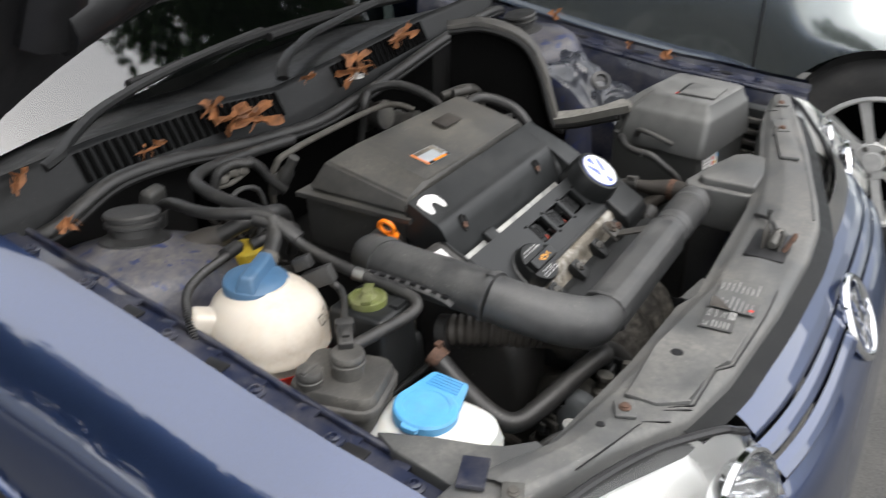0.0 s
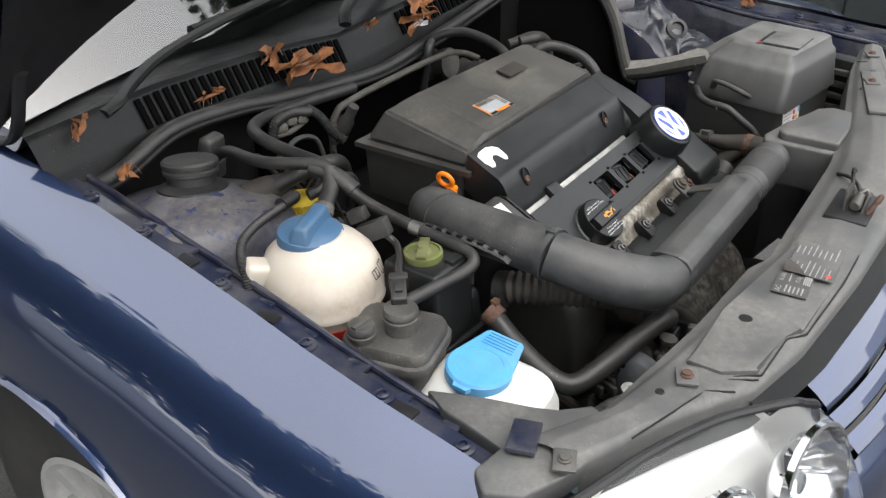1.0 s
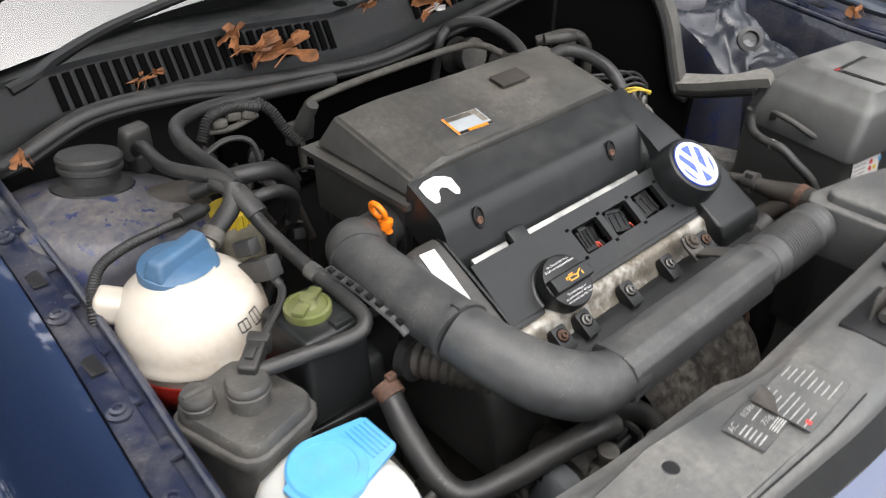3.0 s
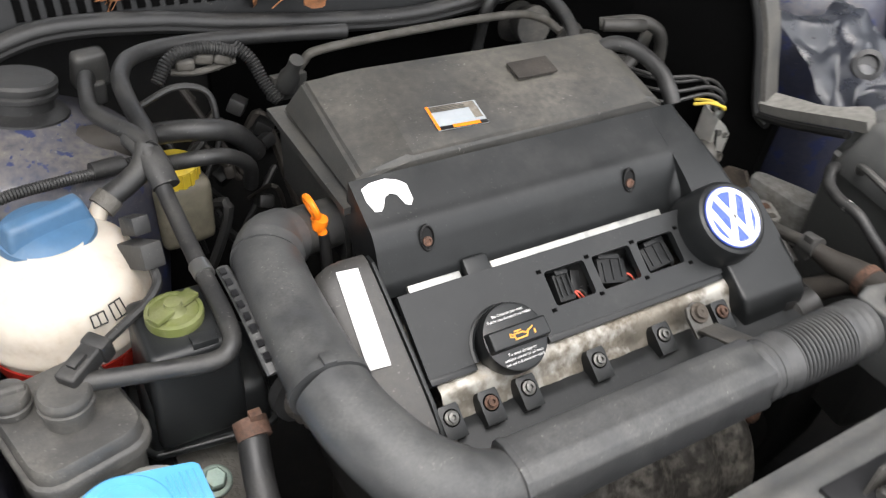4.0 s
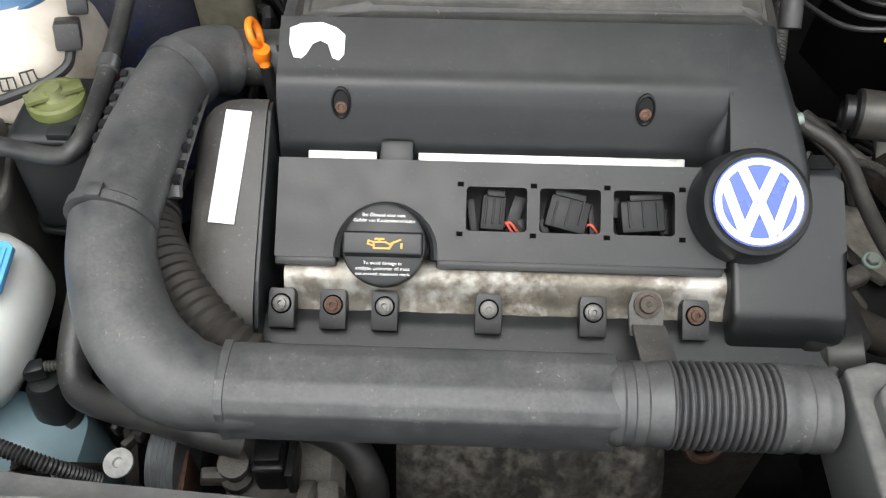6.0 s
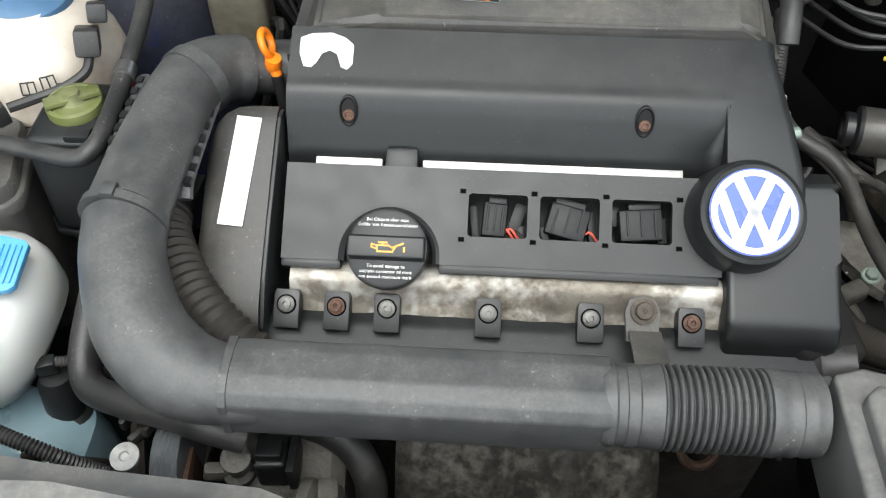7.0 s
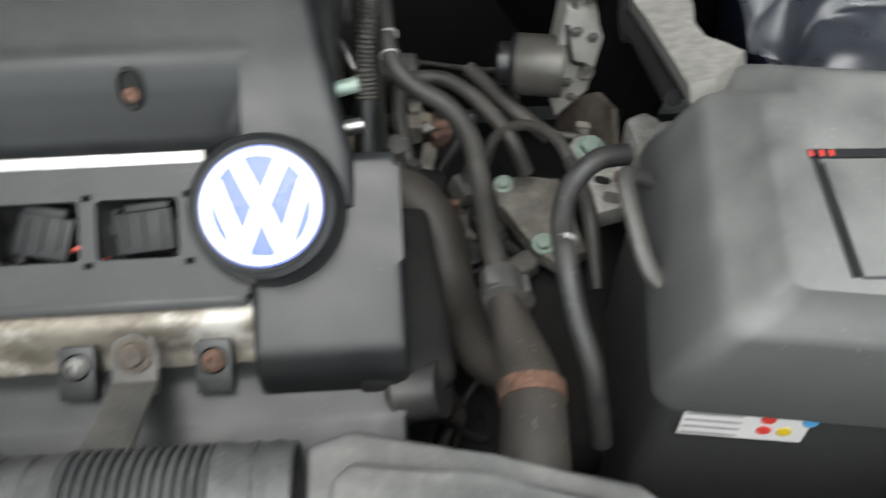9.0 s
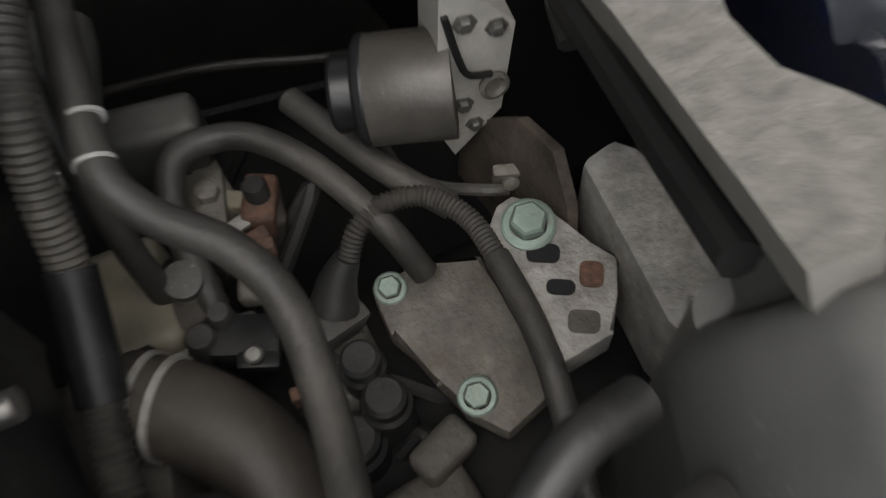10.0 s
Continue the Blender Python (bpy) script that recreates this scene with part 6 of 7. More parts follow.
ribbed = hose("ribbed_hose", "brown ribbed warm air hose below the elbow", [(-0.437, 0.072, 0.704), (-0.431, 0.050, 0.708), (-0.415, 0.020, 0.708), (-0.394, -0.009, 0.704), (-0.370, -0.032, 0.697), (-0.343, -0.047, 0.682), (-0.322, -0.052, 0.645)], 0.0172, "brown", ribs=(0.0088, 0.0030), n=22)
bm = B()
add_tube(bm, [(-0.4398, 0.074, 0.7022), (-0.4380, 0.062, 0.7045)], 0.0222, 20, 3)
part("end_band", bm, "rubber", ribbed, "smooth black end band")
hose("washer_tube", "grey ribbed tube from the washer pump", [(-0.518, -0.034, 0.642), (-0.500, -0.030, 0.640), (-0.482, -0.022, 0.634), (-0.470, -0.004, 0.620)], 0.0036, "canister", ribs=(0.003, 0.0012))
hose("lower_hose", "black hose curving below the duct", [(-0.330, -0.078, 0.650), (-0.300, -0.078, 0.645), (-0.272, -0.087, 0.633), (-0.256, -0.104, 0.612), (-0.256, -0.118, 0.575), (-0.262, -0.122, 0.50)], 0.0125)
al = thing("alternator", "grimy alternator with a ribbed pulley", "alternator", (-0.36, -0.06, 0.5))
bm = B()
add_lathe(bm, [(0.0, 0.0), (0.05, 0.0), (0.058, 0.01), (0.058, 0.08), (0.05, 0.09), (0, 0.09)], face_frame((-0.365, -0.07, 0.575), (1, 0, 0)), 36)
part("housing", bm, "cast", al)
bm = B()
prof = [(0.0, 0.0), (0.030, 0.0)]
for k in range(5):
    prof += [(0.034, 0.002 + 0.004 * k), (0.031, 0.004 + 0.004 * k)]
prof += [(0.034, 0.022), (0, 0.022)]
add_lathe(bm, prof, face_frame((-0.416, -0.096, 0.616), (1, 0, 0)), 40)
part("pulley", bm, "pulley", al, "grey ribbed pulley")
bm = B()
add_box(bm, (-0.327, -0.100, 0.630), (0.024, 0.030, 0.034), 0.004, rot(0, 0, 3), 3)
add_box(bm, (-0.327, -0.104, 0.650), (0.019, 0.014, 0.010), 0.002, rot(0, 0, 3))
add_box(bm, (-0.310, -0.105, 0.636), (0.006, 0.030, 0.030), 0.001)
part("bracket", bm, "coilgrey", al, "glossy black plastic holder")
bm = B()
add_lathe(bm, [(0.0, 0.0), (0.010, 0.0), (0.012, 0.003), (0.012, 0.012), (0.008, 0.016), (0.008, 0.028), (0.011, 0.031), (0.011, 0.036), (0, 0.038)], face_frame((-0.354, -0.108, 0.615), (0.1, -0.1, 1)), 20)
add_box(bm, (-0.366, -0.112, 0.628), (0.024, 0.010, 0.014), 0.003, rot(0, 15, 10), 2)
part("tensioner", bm, "cast", al, "grimy metal tensioner")
bm = B()
add_lathe(bm, [(0.0, 0.0), (0.022, 0.0), (0.026, 0.004), (0.026, 0.012), (0.021, 0.016), (0.021, 0.030), (0.012, 0.034), (0, 0.034)], face_frame((-0.308, -0.126, 0.600), (1, -0.1, 0.1)), 28)
add_box(bm, (-0.285, -0.122, 0.622), (0.016, 0.018, 0.020), 0.004, rot(0, 10, 8), 2)
part("end_casting", bm, "cast", al, "dull cast end piece")
for c, sz, a_, m_ in (((-0.395, -0.116, 0.600), (0.010, 0.05, 0.05), (0, 0, 5), "rust"), ((-0.435, -0.075, 0.618), (0.034, 0.006, 0.010), (0, 10, 60), "pipegrey"), ((-0.425, -0.060, 0.620), (0.050, 0.006, 0.010), (0, 10, 70), "pipegrey"), ((-0.448, -0.058, 0.622), (0.040, 0.005, 0.012), (0, 0, 75), "rubber"), ((-0.372, -0.128, 0.612), (0.020, 0.014, 0.024), (10, 0, 0), "rubber")):
    bm = B()
    add_box(bm, c, sz, 0.0015, rot(*a_))
    part("stay", bm, m_, al)
bm = B()
add_lathe(bm, [(0.011, 0), (0.011, 0.003), (0.008, 0.004), (0.004, 0.004), (0.003, 0.002), (0, 0.002)], face_frame((-0.440, -0.105, 0.628), (0, -0.2, 1)), 24)
tagged(part("round_plug", bm, "faded"), "grey round plug deep in the bay", "plug")
hose("wire_loom", "ribbed grey loom by the washer bottle", [(-0.56, -0.095, 0.655), (-0.52, -0.110, 0.665), (-0.48, -0.118, 0.650), (-0.455, -0.115, 0.62)], 0.005, ribs=(0.003, 0.0013), group="wires", category="wire")
for k in range(12):
    x, y, z = rng.uniform(-0.53, -0.40), rng.uniform(-0.12, 0.0), rng.uniform(0.50, 0.62)
    hose("thin_wire", "thin dark wire deep in the bay", [(x, y, z), (x + rng.uniform(-0.03, 0.03), y + rng.uniform(-0.04, 0.04), z + 0.03), (x + rng.uniform(-0.06, 0.06), y + rng.uniform(-0.08, 0.08), z - rng.uniform(0.03, 0.1))], rng.choice((0.003, 0.005, 0.007)), rng.choice(("rubber", "brown")), group="wires", category="wire", n=7, sub=6)
bm = B()
add_box(bm, (-0.508, 0.06, 0.600), (0.055, 0.15, 0.03), 0.004, rot(18, 0, 0))
rb = thing("mount_bracket", "grey steel bracket below the reservoir", "bracket", (-0.508, 0.06, 0.58))
part("bracket", bm, "cast", rb)
hex_bolt("bolt", (-0.512, 0.073, 0.624), (0, -0.3, 0.95), 0.010, "zinc", rb, "greenish zinc bolt")
bm = B()
add_box(bm, (-0.408, -0.088, 0.640), (0.014, 0.020, 0.014), 0.003, rot(20, 0, 20), 2)
add_box(bm, (-0.406, -0.097, 0.636), (0.017, 0.008, 0.016), 0.002, rot(20, 0, 20), 2)
add_tube(bm, [(-0.410, -0.080, 0.636), (-0.416, -0.072, 0.622), (-0.428, -0.066, 0.59)], 0.005, 10, 5, ribs=(0.004, 0.0015))
tagged(part("lamp_plug", bm, "darkrubber"), "black headlamp plug with its boot", "plug")

# ---- details of the engine ----
bm = B()
add_prism(bm, [(-0.012, -0.022), (0.012, -0.022), (0.013, 0.0), (0.010, 0.009), (0.0, 0.0125), (-0.010, 0.009), (-0.013, 0.0)], -0.004, 0.0, face_frame((-0.0575, -0.002, 0.703), PN), 0.0008)
add_prism(bm, [(-0.0135, -0.066), (0.0115, -0.066), (0.012, -0.014), (-0.012, -0.014)], 0.0, 0.003, Matrix.Translation((-0.0565, -0.004, 0.690)) @ rot(-24), 0.0008)
brk = tagged(part("duct_bracket", bm, "canister"), "grey metal bracket holding the duct", "bracket")
bm = B()
fr = face_frame((-0.057, -0.002, 0.704), PN)
add_lathe(bm, [(0.010, 0.0), (0.010, 0.002), (0.007, 0.003), (0.006, 0.006), (0.002, 0.006), (0, 0.004)], fr, 18)
part("bolt", bm, "grime", brk, "dull brown bolt")
# oil can sign and print on the filler cap
bm = B()
z = 0.0136
for pts, w in (([(-6.0, -3.8), (5.2, -3.8), (8.0, 0.6), (13.0, 2.6)], 1.3), ([(-6.0, -3.8), (-6.4, 0.8), (2.4, 0.8), (5.0, -0.8), (8.0, 0.6)], 1.2), ([(-6.4, 0.4), (-10.2, 1.8), (-10.6, -0.6), (-6.2, -2.0)], 1.1), ([(-2.2, 0.8), (-2.2, 3.0)], 1.2), ([(-5.0, 3.0), (0.8, 3.0)], 1.3), ([(14.0, -0.6), (14.0, -3.0)], 1.5)):
    for (x0, y0), (x1, y1) in zip(pts, pts[1:]):
        a, c = Vector((x0, y0, 0)) / 1000, Vector((x1, y1, 0)) / 1000
        add_box(bm, OF @ ((a + c) / 2 + Vector((0, 0, z))), ((c - a).length + w / 1000, w / 1000, 0.0004), 0.0, OF.to_3x3().to_4x4() @ rot(0, 0, math.degrees(math.atan2(y1 - y0, x1 - x0))))
part("oil_can_sign", bm, "amber", ocap, "amber oil can sign")
for lines in ((("Bei Ölstand über max.", 0.0215), ("Gefahr von Katalysatorschäden", 0.0175)), (("To avoid damage to", -0.0140), ("catalytic converter oil must", -0.0180), ("not exceed maximum mark", -0.0220))):
    bm = B()
    for s, y in lines:
        add_text(bm, s, 0.0036, OF @ Matrix.Translation((0, y, 0.0048)))
    part("print", bm, "paper", ocap, "small pale print")
# torn white label on the cover
TL = face_frame((-0.310, 0.1695, 0.8027), (0, -0.47, 0.88), (1, 0, 0))
bm = B()
add_prism(bm, [(-0.021, 0.009), (-0.012, 0.013), (0.004, 0.014), (0.015, 0.010), (0.022, 0.004), (0.022, -0.012), (0.018, -0.017), (0.013, -0.015), (0.009, -0.004), (0.003, -0.001), (-0.003, -0.004), (-0.007, -0.012), (-0.011, -0.016), (-0.017, -0.015), (-0.021, -0.004)], 0.0006, 0.0012, TL)
part("torn_label", bm, "paper", cover, "torn rest of a white paper label")
# clip tab over the metal strip
bm = B()
add_box(bm, (-0.246, 0.107, 0.742), (0.026, 0.022, 0.010), 0.003, rot(33), 2)
part("clip_tab", bm, "cover", cover)
# small slots round the windows, their shade laid on as near-black boxes
for x in (-0.1955, -0.1402, -0.0848, -0.0285):
    for v in (0.0525, 0.0145):
        bm = B()
        add_box(bm, PF @ Vector((x, v, 0.0002)), (0.0046, 0.0034, 0.0014), 0.0, PF.to_3x3().to_4x4())
        part("slot", bm, "void", cover, flat=True)
# red and black wires in the windows
for k, (x, c) in enumerate(((-0.166, "redwire"), (-0.162, "redwire"), (-0.158, "brown"), (-0.100, "redwire"), (-0.050, "rubber"))):
    hose("coil_wire", "thin coloured ignition wire under the cover", [PF @ Vector((x - 0.004, 0.018, -0.022)), PF @ Vector((x + 0.004, 0.026, -0.012)), PF @ Vector((x + 0.012, 0.018, -0.016)), PF @ Vector((x + 0.018, 0.02, -0.025))], 0.0011, c, group="wires", category="wire", n=6, sub=5)
# sticker print: bars and plain colours only
bm = B()
add_flat(bm, SF, -0.0265, 0, 0.003, 0.034, 0.0009)
part("orange_edge", bm, "orange", lab)
bm = B()
add_flat(bm, SF, 0.004, -0.0145, 0.030, 0.0045, 0.0010)
part("orange_bar", bm, "orange", lab)
bm = B()
add_flat(bm, SF, 0.0, 0.012, 0.050, 0.008, 0.0008)
add_flat(bm, SF, 0.021, 0.0, 0.009, 0.016, 0.0008)
part("grey_band", bm, "alu", lab)
bm = B()
add_flat(bm, SF, 0.001, -0.0148, 0.052, 0.0052, 0.00075)
for k in range(4):
    add_flat(bm, SF, -0.004, 0.0145 - 0.0022 * k, 0.034, 0.0006, 0.0011)
part("black_band", bm, "black", lab)
# ridges and clips of the housing lid
bm = B()
add_loft(bm, [[Vector(p) for p in s] for s in (((-0.346, 0.180, 0.782), (0.055, 0.196, 0.782), (0.062, 0.352, 0.792), (-0.346, 0.374, 0.780)), ((-0.346, 0.180, 0.789), (0.055, 0.196, 0.789), (0.062, 0.352, 0.799), (-0.346, 0.374, 0.787)))])
part("rim", bm, "dusty", airbox)
# elbow seam, strap with slots, clips on the duct
bm = B()
add_tube(bm, [(-0.4345, 0.006, 0.7695), (-0.4340, 0.013, 0.7703)], 0.0318, 28, 4)
add_box(bm, (-0.436, 0.008, 0.8015), (0.010, 0.012, 0.004), 0.001)
part("seam", bm, "duct", duct)
for s, x, dz in ((-1, -0.4630, -0.002), (1, -0.4035, -0.010)):
    bm = B()
    add_tube(bm, [(x, 0.165, 0.774 + dz), (x, 0.11, 0.774 + dz), (x - 0.001, 0.06, 0.770 + dz), (x, 0.045, 0.764 + dz)], 0.006, 8, 6, squash=0.5)
    st3 = part("side_strap", bm, "duct", duct, "slotted strap on the pipe")
    # black boxes stand for the shade in the strap's slots
    for k in range(8):
        bm = B()
        add_box(bm, (x + s * 0.002, 0.055 + 0.0145 * k, 0.777 + dz - 0.004 * (k < 2)), (0.005, 0.007, 0.004), 0.0)
        part("slot", bm, "black", st3, flat=True)
bm = B()
add_tube(bm, [(-0.426, 0.160, 0.768), (-0.420, 0.172, 0.7675)], 0.0315, 28, 4)
part("seam", bm, "duct", duct)
hose("filter_pipe", "black clamped pipe from the duct to the filter housing", [(-0.418, 0.180, 0.760), (-0.400, 0.202, 0.755), (-0.370, 0.214, 0.748), (-0.335, 0.220, 0.745)], 0.0240, "dusty", n=22)
# exhaust side below the duct
bm = B()
add_lathe(bm, [(0.0, 0.0), (0.010, 0.0), (0.010, 0.012), (0, 0.012)], face_frame((-0.145, -0.13, 0.60), (0, -0.5, 0.8)), 6)
part("shield_bolt", bm, "cast", head)
bm = B()
ringp = [(0.016 + 0.004 * math.cos(a), 0.004 * math.sin(a)) for a in (2 * math.pi * k / 8 for k in range(8))]
add_lathe(bm, ringp + ringp[:1], face_frame((0.0, -0.055, 0.60), (0.2, -0.6, 0.6)), 24)
tagged(part("lifting_eye", bm, "rust"), "rusty lifting eye on the engine", "bracket")


# ---- right side of the bay: battery, mount, pipes ----
bat = thing("battery", "battery under a dusty grey-black cover, its lit top toned paler", "battery", (0.35, 0.01, 0.45))
BRM = Matrix.Translation((0.350, 0.008, 0)) @ rot(0, 0, -9)


def bat_ring(hx0, hx1, hy0, hy1, z, r=0.02, n=5, notch=0.0):
    """An outline of the battery cover; notch sets its rear inner corner back."""
    xs = hx0 + 0.018
    corners = [(hx1 - r, hy1 - r, r, 0, 90)]
    if notch:
        q = 0.006
        corners += [(xs + q, hy1 - q, q, 90, 180), (xs - q, hy1 - notch + q, q, 360, 270)]
    corners += [(hx0 + r, hy1 - notch - r, r, 90, 180), (hx0 + r, hy0 + r, r, 180, 270), (hx1 - r, hy0 + r, r, 270, 360)]
    out = []
    for cx, cy, rr, a0, a1 in corners:
        for k in range(n + 1):
            a = math.radians(a0 + (a1 - a0) * k / n)
            out.append(BRM @ Vector((cx + rr * math.cos(a), cy + rr * math.sin(a), z)))
    return out


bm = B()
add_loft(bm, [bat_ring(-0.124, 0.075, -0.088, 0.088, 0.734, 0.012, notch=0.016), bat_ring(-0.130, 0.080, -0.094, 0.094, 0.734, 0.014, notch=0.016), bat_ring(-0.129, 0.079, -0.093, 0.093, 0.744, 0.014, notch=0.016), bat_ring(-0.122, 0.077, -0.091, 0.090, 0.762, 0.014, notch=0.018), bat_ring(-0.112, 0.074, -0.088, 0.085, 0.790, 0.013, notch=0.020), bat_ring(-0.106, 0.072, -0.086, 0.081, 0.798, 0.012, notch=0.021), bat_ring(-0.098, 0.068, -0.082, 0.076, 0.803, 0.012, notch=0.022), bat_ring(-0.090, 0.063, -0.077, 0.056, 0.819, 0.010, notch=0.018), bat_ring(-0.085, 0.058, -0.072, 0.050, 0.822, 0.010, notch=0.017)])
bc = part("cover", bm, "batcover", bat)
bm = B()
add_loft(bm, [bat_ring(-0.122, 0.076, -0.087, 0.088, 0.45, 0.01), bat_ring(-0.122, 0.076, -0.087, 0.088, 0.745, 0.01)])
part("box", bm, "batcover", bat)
bm = B()
WF = Matrix.Translation((0.316, -0.022, 0.8222)) @ rot(0, 0, -3)
for x, y, w, h in ((0, 0.034, 0.080, 0.005), (-0.038, 0.0, 0.003, 0.066), (0.038, 0, 0.003, 0.066)):
    add_box(bm, WF @ Vector((x, y, 0.0002)), (w, h, 0.0014), 0.0, rot(0, 0, -3))
part("lid_gap", bm, "black", bc, "dark gap round the lid")
bm = B()
add_box(bm, WF @ Vector((0, -0.003, 0.001)), (0.072, 0.062, 0.003), 0.001, rot(0, 0, -3))
part("lid", bm, "batcover", bc)
for x in (-0.0392, -0.0345, -0.0300):
    bm = B()
    add_box(bm, WF @ Vector((x, 0.034, 0.0010)), (0.0016, 0.0036, 0.001), 0.0003, rot(0, 0, -3), 1)
    part("red_tab", bm, "redmark", bc, "small red tab")
bm = B()
LBF = face_frame(BRM @ Vector((-0.080, -0.0884, 0.716)), (-0.15, -1, 0.1), (1, -0.16, 0))
add_box(bm, LBF.translation, (0.062, 0.030, 0.0008), 0, LBF.to_3x3().to_4x4())
bl = part("battery_label", bm, "paper", bat, "white battery label with coloured dots")
for k, c in enumerate(("redmark", "yellow", "skycap", "redmark")):
    bm = B()
    add_lathe(bm, [(0.0036, 0.0006), (0.0036, 0.0012), (0, 0.0012)], LBF @ Matrix.Translation((0.010 + 0.010 * (k % 3), -0.005 + 0.010 * (k // 2), 0)), 14)
    part("dot", bm, c, bl)
bm = B()
for k in range(5):
    add_flat(bm, LBF, -0.016, 0.012 - 0.006 * k, 0.028, 0.002, 0.001)
part("print", bm, "faded", bl)
# strap on the battery's side
bm = B()
add_tube(bm, [(0.228, 0.062, 0.752), (0.211, 0.052, 0.768), (0.211, 0.028, 0.764), (0.216, 0.003, 0.754), (0.226, -0.006, 0.746)], 0.0055, 10, 6, squash=0.8)
part("side_grip", bm, "dusty", bat)
side_hose = hose("side_hose", "grey hose running down beside the battery", [(0.222, 0.088, 0.745), (0.202, 0.080, 0.750), (0.186, 0.066, 0.744), (0.179, 0.045, 0.740), (0.178, 0.018, 0.738), (0.182, -0.006, 0.722), (0.190, -0.030, 0.700), (0.196, -0.05, 0.66)], 0.0064, "rubber")
bm = B()
add_tube(bm, [(0.1785, 0.034, 0.7394), (0.1782, 0.031, 0.7392)], 0.0069, 12, 3)
part("clamp", bm, "faded", side_hose, "pale ring clamp")

# wheel arch channel: felt-grey bracket with a black seal, and its arm
ch = thing("bracket_channel", "grey dusty sheet metal channel by the strut tower", "bracket", (0.26, 0.25, 0.6))


def chan_sheet(pts, w, th, material, name, label=""):
    bm = B()
    n = len(pts)
    secs = []
    for i, p in enumerate(pts):
        p = Vector(p)
        t_ = (Vector(pts[min(i + 1, n - 1)]) - Vector(pts[max(i - 1, 0)])).normalized()
        u = Vector((1, 0.35, 0.1))
        u = (u - t_ * u.dot(t_)).normalized()
        v = t_.cross(u)
        wi = w[i] if isinstance(w, tuple) else w
        secs.append([p, p + u * wi, p + u * wi + v * th, p + v * th])
    add_loft(bm, secs)
    bmesh.ops.recalc_face_normals(bm, faces=bm.faces)
    return part(name, bm, material, ch, label)


ARM = smooth_path([(0.18, 0.43, 0.90), (0.215, 0.37, 0.905), (0.245, 0.31, 0.880), (0.254, 0.275, 0.830), (0.255, 0.250, 0.760), (0.255, 0.235, 0.728), (0.254, 0.215, 0.722)], 5)
chan_sheet(ARM, 0.034, 0.012, "canister", "upright")
chan_sheet([(0.254, 0.235, 0.728), (0.255, 0.205, 0.737), (0.256, 0.19, 0.742), (0.2545, 0.165, 0.752), (0.253, 0.14, 0.762), (0.252, 0.125, 0.768), (0.251, 0.108, 0.775), (0.250, 0.094, 0.780), (0.2495, 0.084, 0.784)], (0.036, 0.033, 0.030, 0.0235, 0.0235, 0.030, 0.036, 0.026, 0.014), 0.014, "channelgrey", "arm")
bm = B()
add_tube(bm, [p + Vector((-0.003, -0.002, 0)) for p in ARM], 0.0055, 8, 2)
add_tube(bm, [(0.252, 0.235, 0.726), (0.252, 0.19, 0.738), (0.249, 0.14, 0.757), (0.247, 0.105, 0.771)], 0.0055, 8, 6)
part("edge_seal", bm, "darkrubber", ch, "black rubber edge seal")
# near-black sheet that fills in the shade behind the channel
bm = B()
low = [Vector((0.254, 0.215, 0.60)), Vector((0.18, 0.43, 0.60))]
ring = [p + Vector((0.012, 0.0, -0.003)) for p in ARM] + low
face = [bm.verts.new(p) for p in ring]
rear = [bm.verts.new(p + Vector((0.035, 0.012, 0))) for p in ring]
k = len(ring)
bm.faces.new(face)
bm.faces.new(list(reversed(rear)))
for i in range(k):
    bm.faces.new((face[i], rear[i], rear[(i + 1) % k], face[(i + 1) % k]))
part("shade_sheet", bm, "void", ch)
# near-black slab put in for the shade in front of the bulkhead
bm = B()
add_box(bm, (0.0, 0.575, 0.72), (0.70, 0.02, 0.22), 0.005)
tagged(part("bulkhead_shade", bm, "void"), "near-black slab standing for the bulkhead's shade", "mat")

# crumpled clear plastic in the corner


def crumple(u, v):
    p = Vector((0.315 + 0.15 * u, 0.105 + 0.195 * v, 0.715 + 0.09 * v + 0.03 * math.sin(3 * u)))
    q = noise.noise_vector(p * 14) * 0.030 + noise.noise_vector(p * 34) * 0.008 + noise.noise_vector(p * 70) * 0.002
    return p + q


bm = B()
add_grid(bm, crumple, 60, 60)
tagged(part("plastic_sheet", bm, "plastic_bag", angle=80), "crumpled milky plastic sheet beside the strut tower", "plastic sheet")
bm = B()
add_lathe(bm, [(0.020, -0.004), (0.020, 0.004), (0.013, 0.006), (0.012, 0.0), (0, 0.0)], face_frame((0.384, 0.196, 0.790), (-0.6, -0.6, 0.6)), 24)
tagged(part("rubber_grommet", bm, "black"), "black rubber grommet in the inner fender", "grommet")
bm = B()
IF = face_frame((0.455, 0.40, 0.80), (-0.75, -0.6, 0.2), (0.6, -0.75, 0))
add_box(bm, IF.translation, (0.07, 0.045, 0.0008), 0, IF.to_3x3().to_4x4())
pl = tagged(part("type_plate", bm, "canister"), "small grey data plate on the strut tower", "plate")
bm = B()
for k in range(5):
    add_flat(bm, IF, -0.006, 0.015 - 0.007 * k, 0.05, 0.0025, 0.001)
part("print", bm, "paper", pl, "pale bars of print")
bm = B()
add_box(bm, (0.43, 0.37, 0.745), (0.04, 0.012, 0.004), 0.001, rot(10, 0, 20))
tagged(part("metal_tab", bm, "cast"), "small bent metal tab on the inner fender", "bracket")

# fuse carrier by the slam panel
fu = thing("fuse_carrier", "black fuse carrier with grey fins", "fuse box", (0.47, -0.09, 0.6))
bm = B()
add_box(bm, (0.465, -0.092, 0.70), (0.035, 0.05, 0.13), 0.004, rot(0, 0, -12))
part("body", bm, "cover", fu)
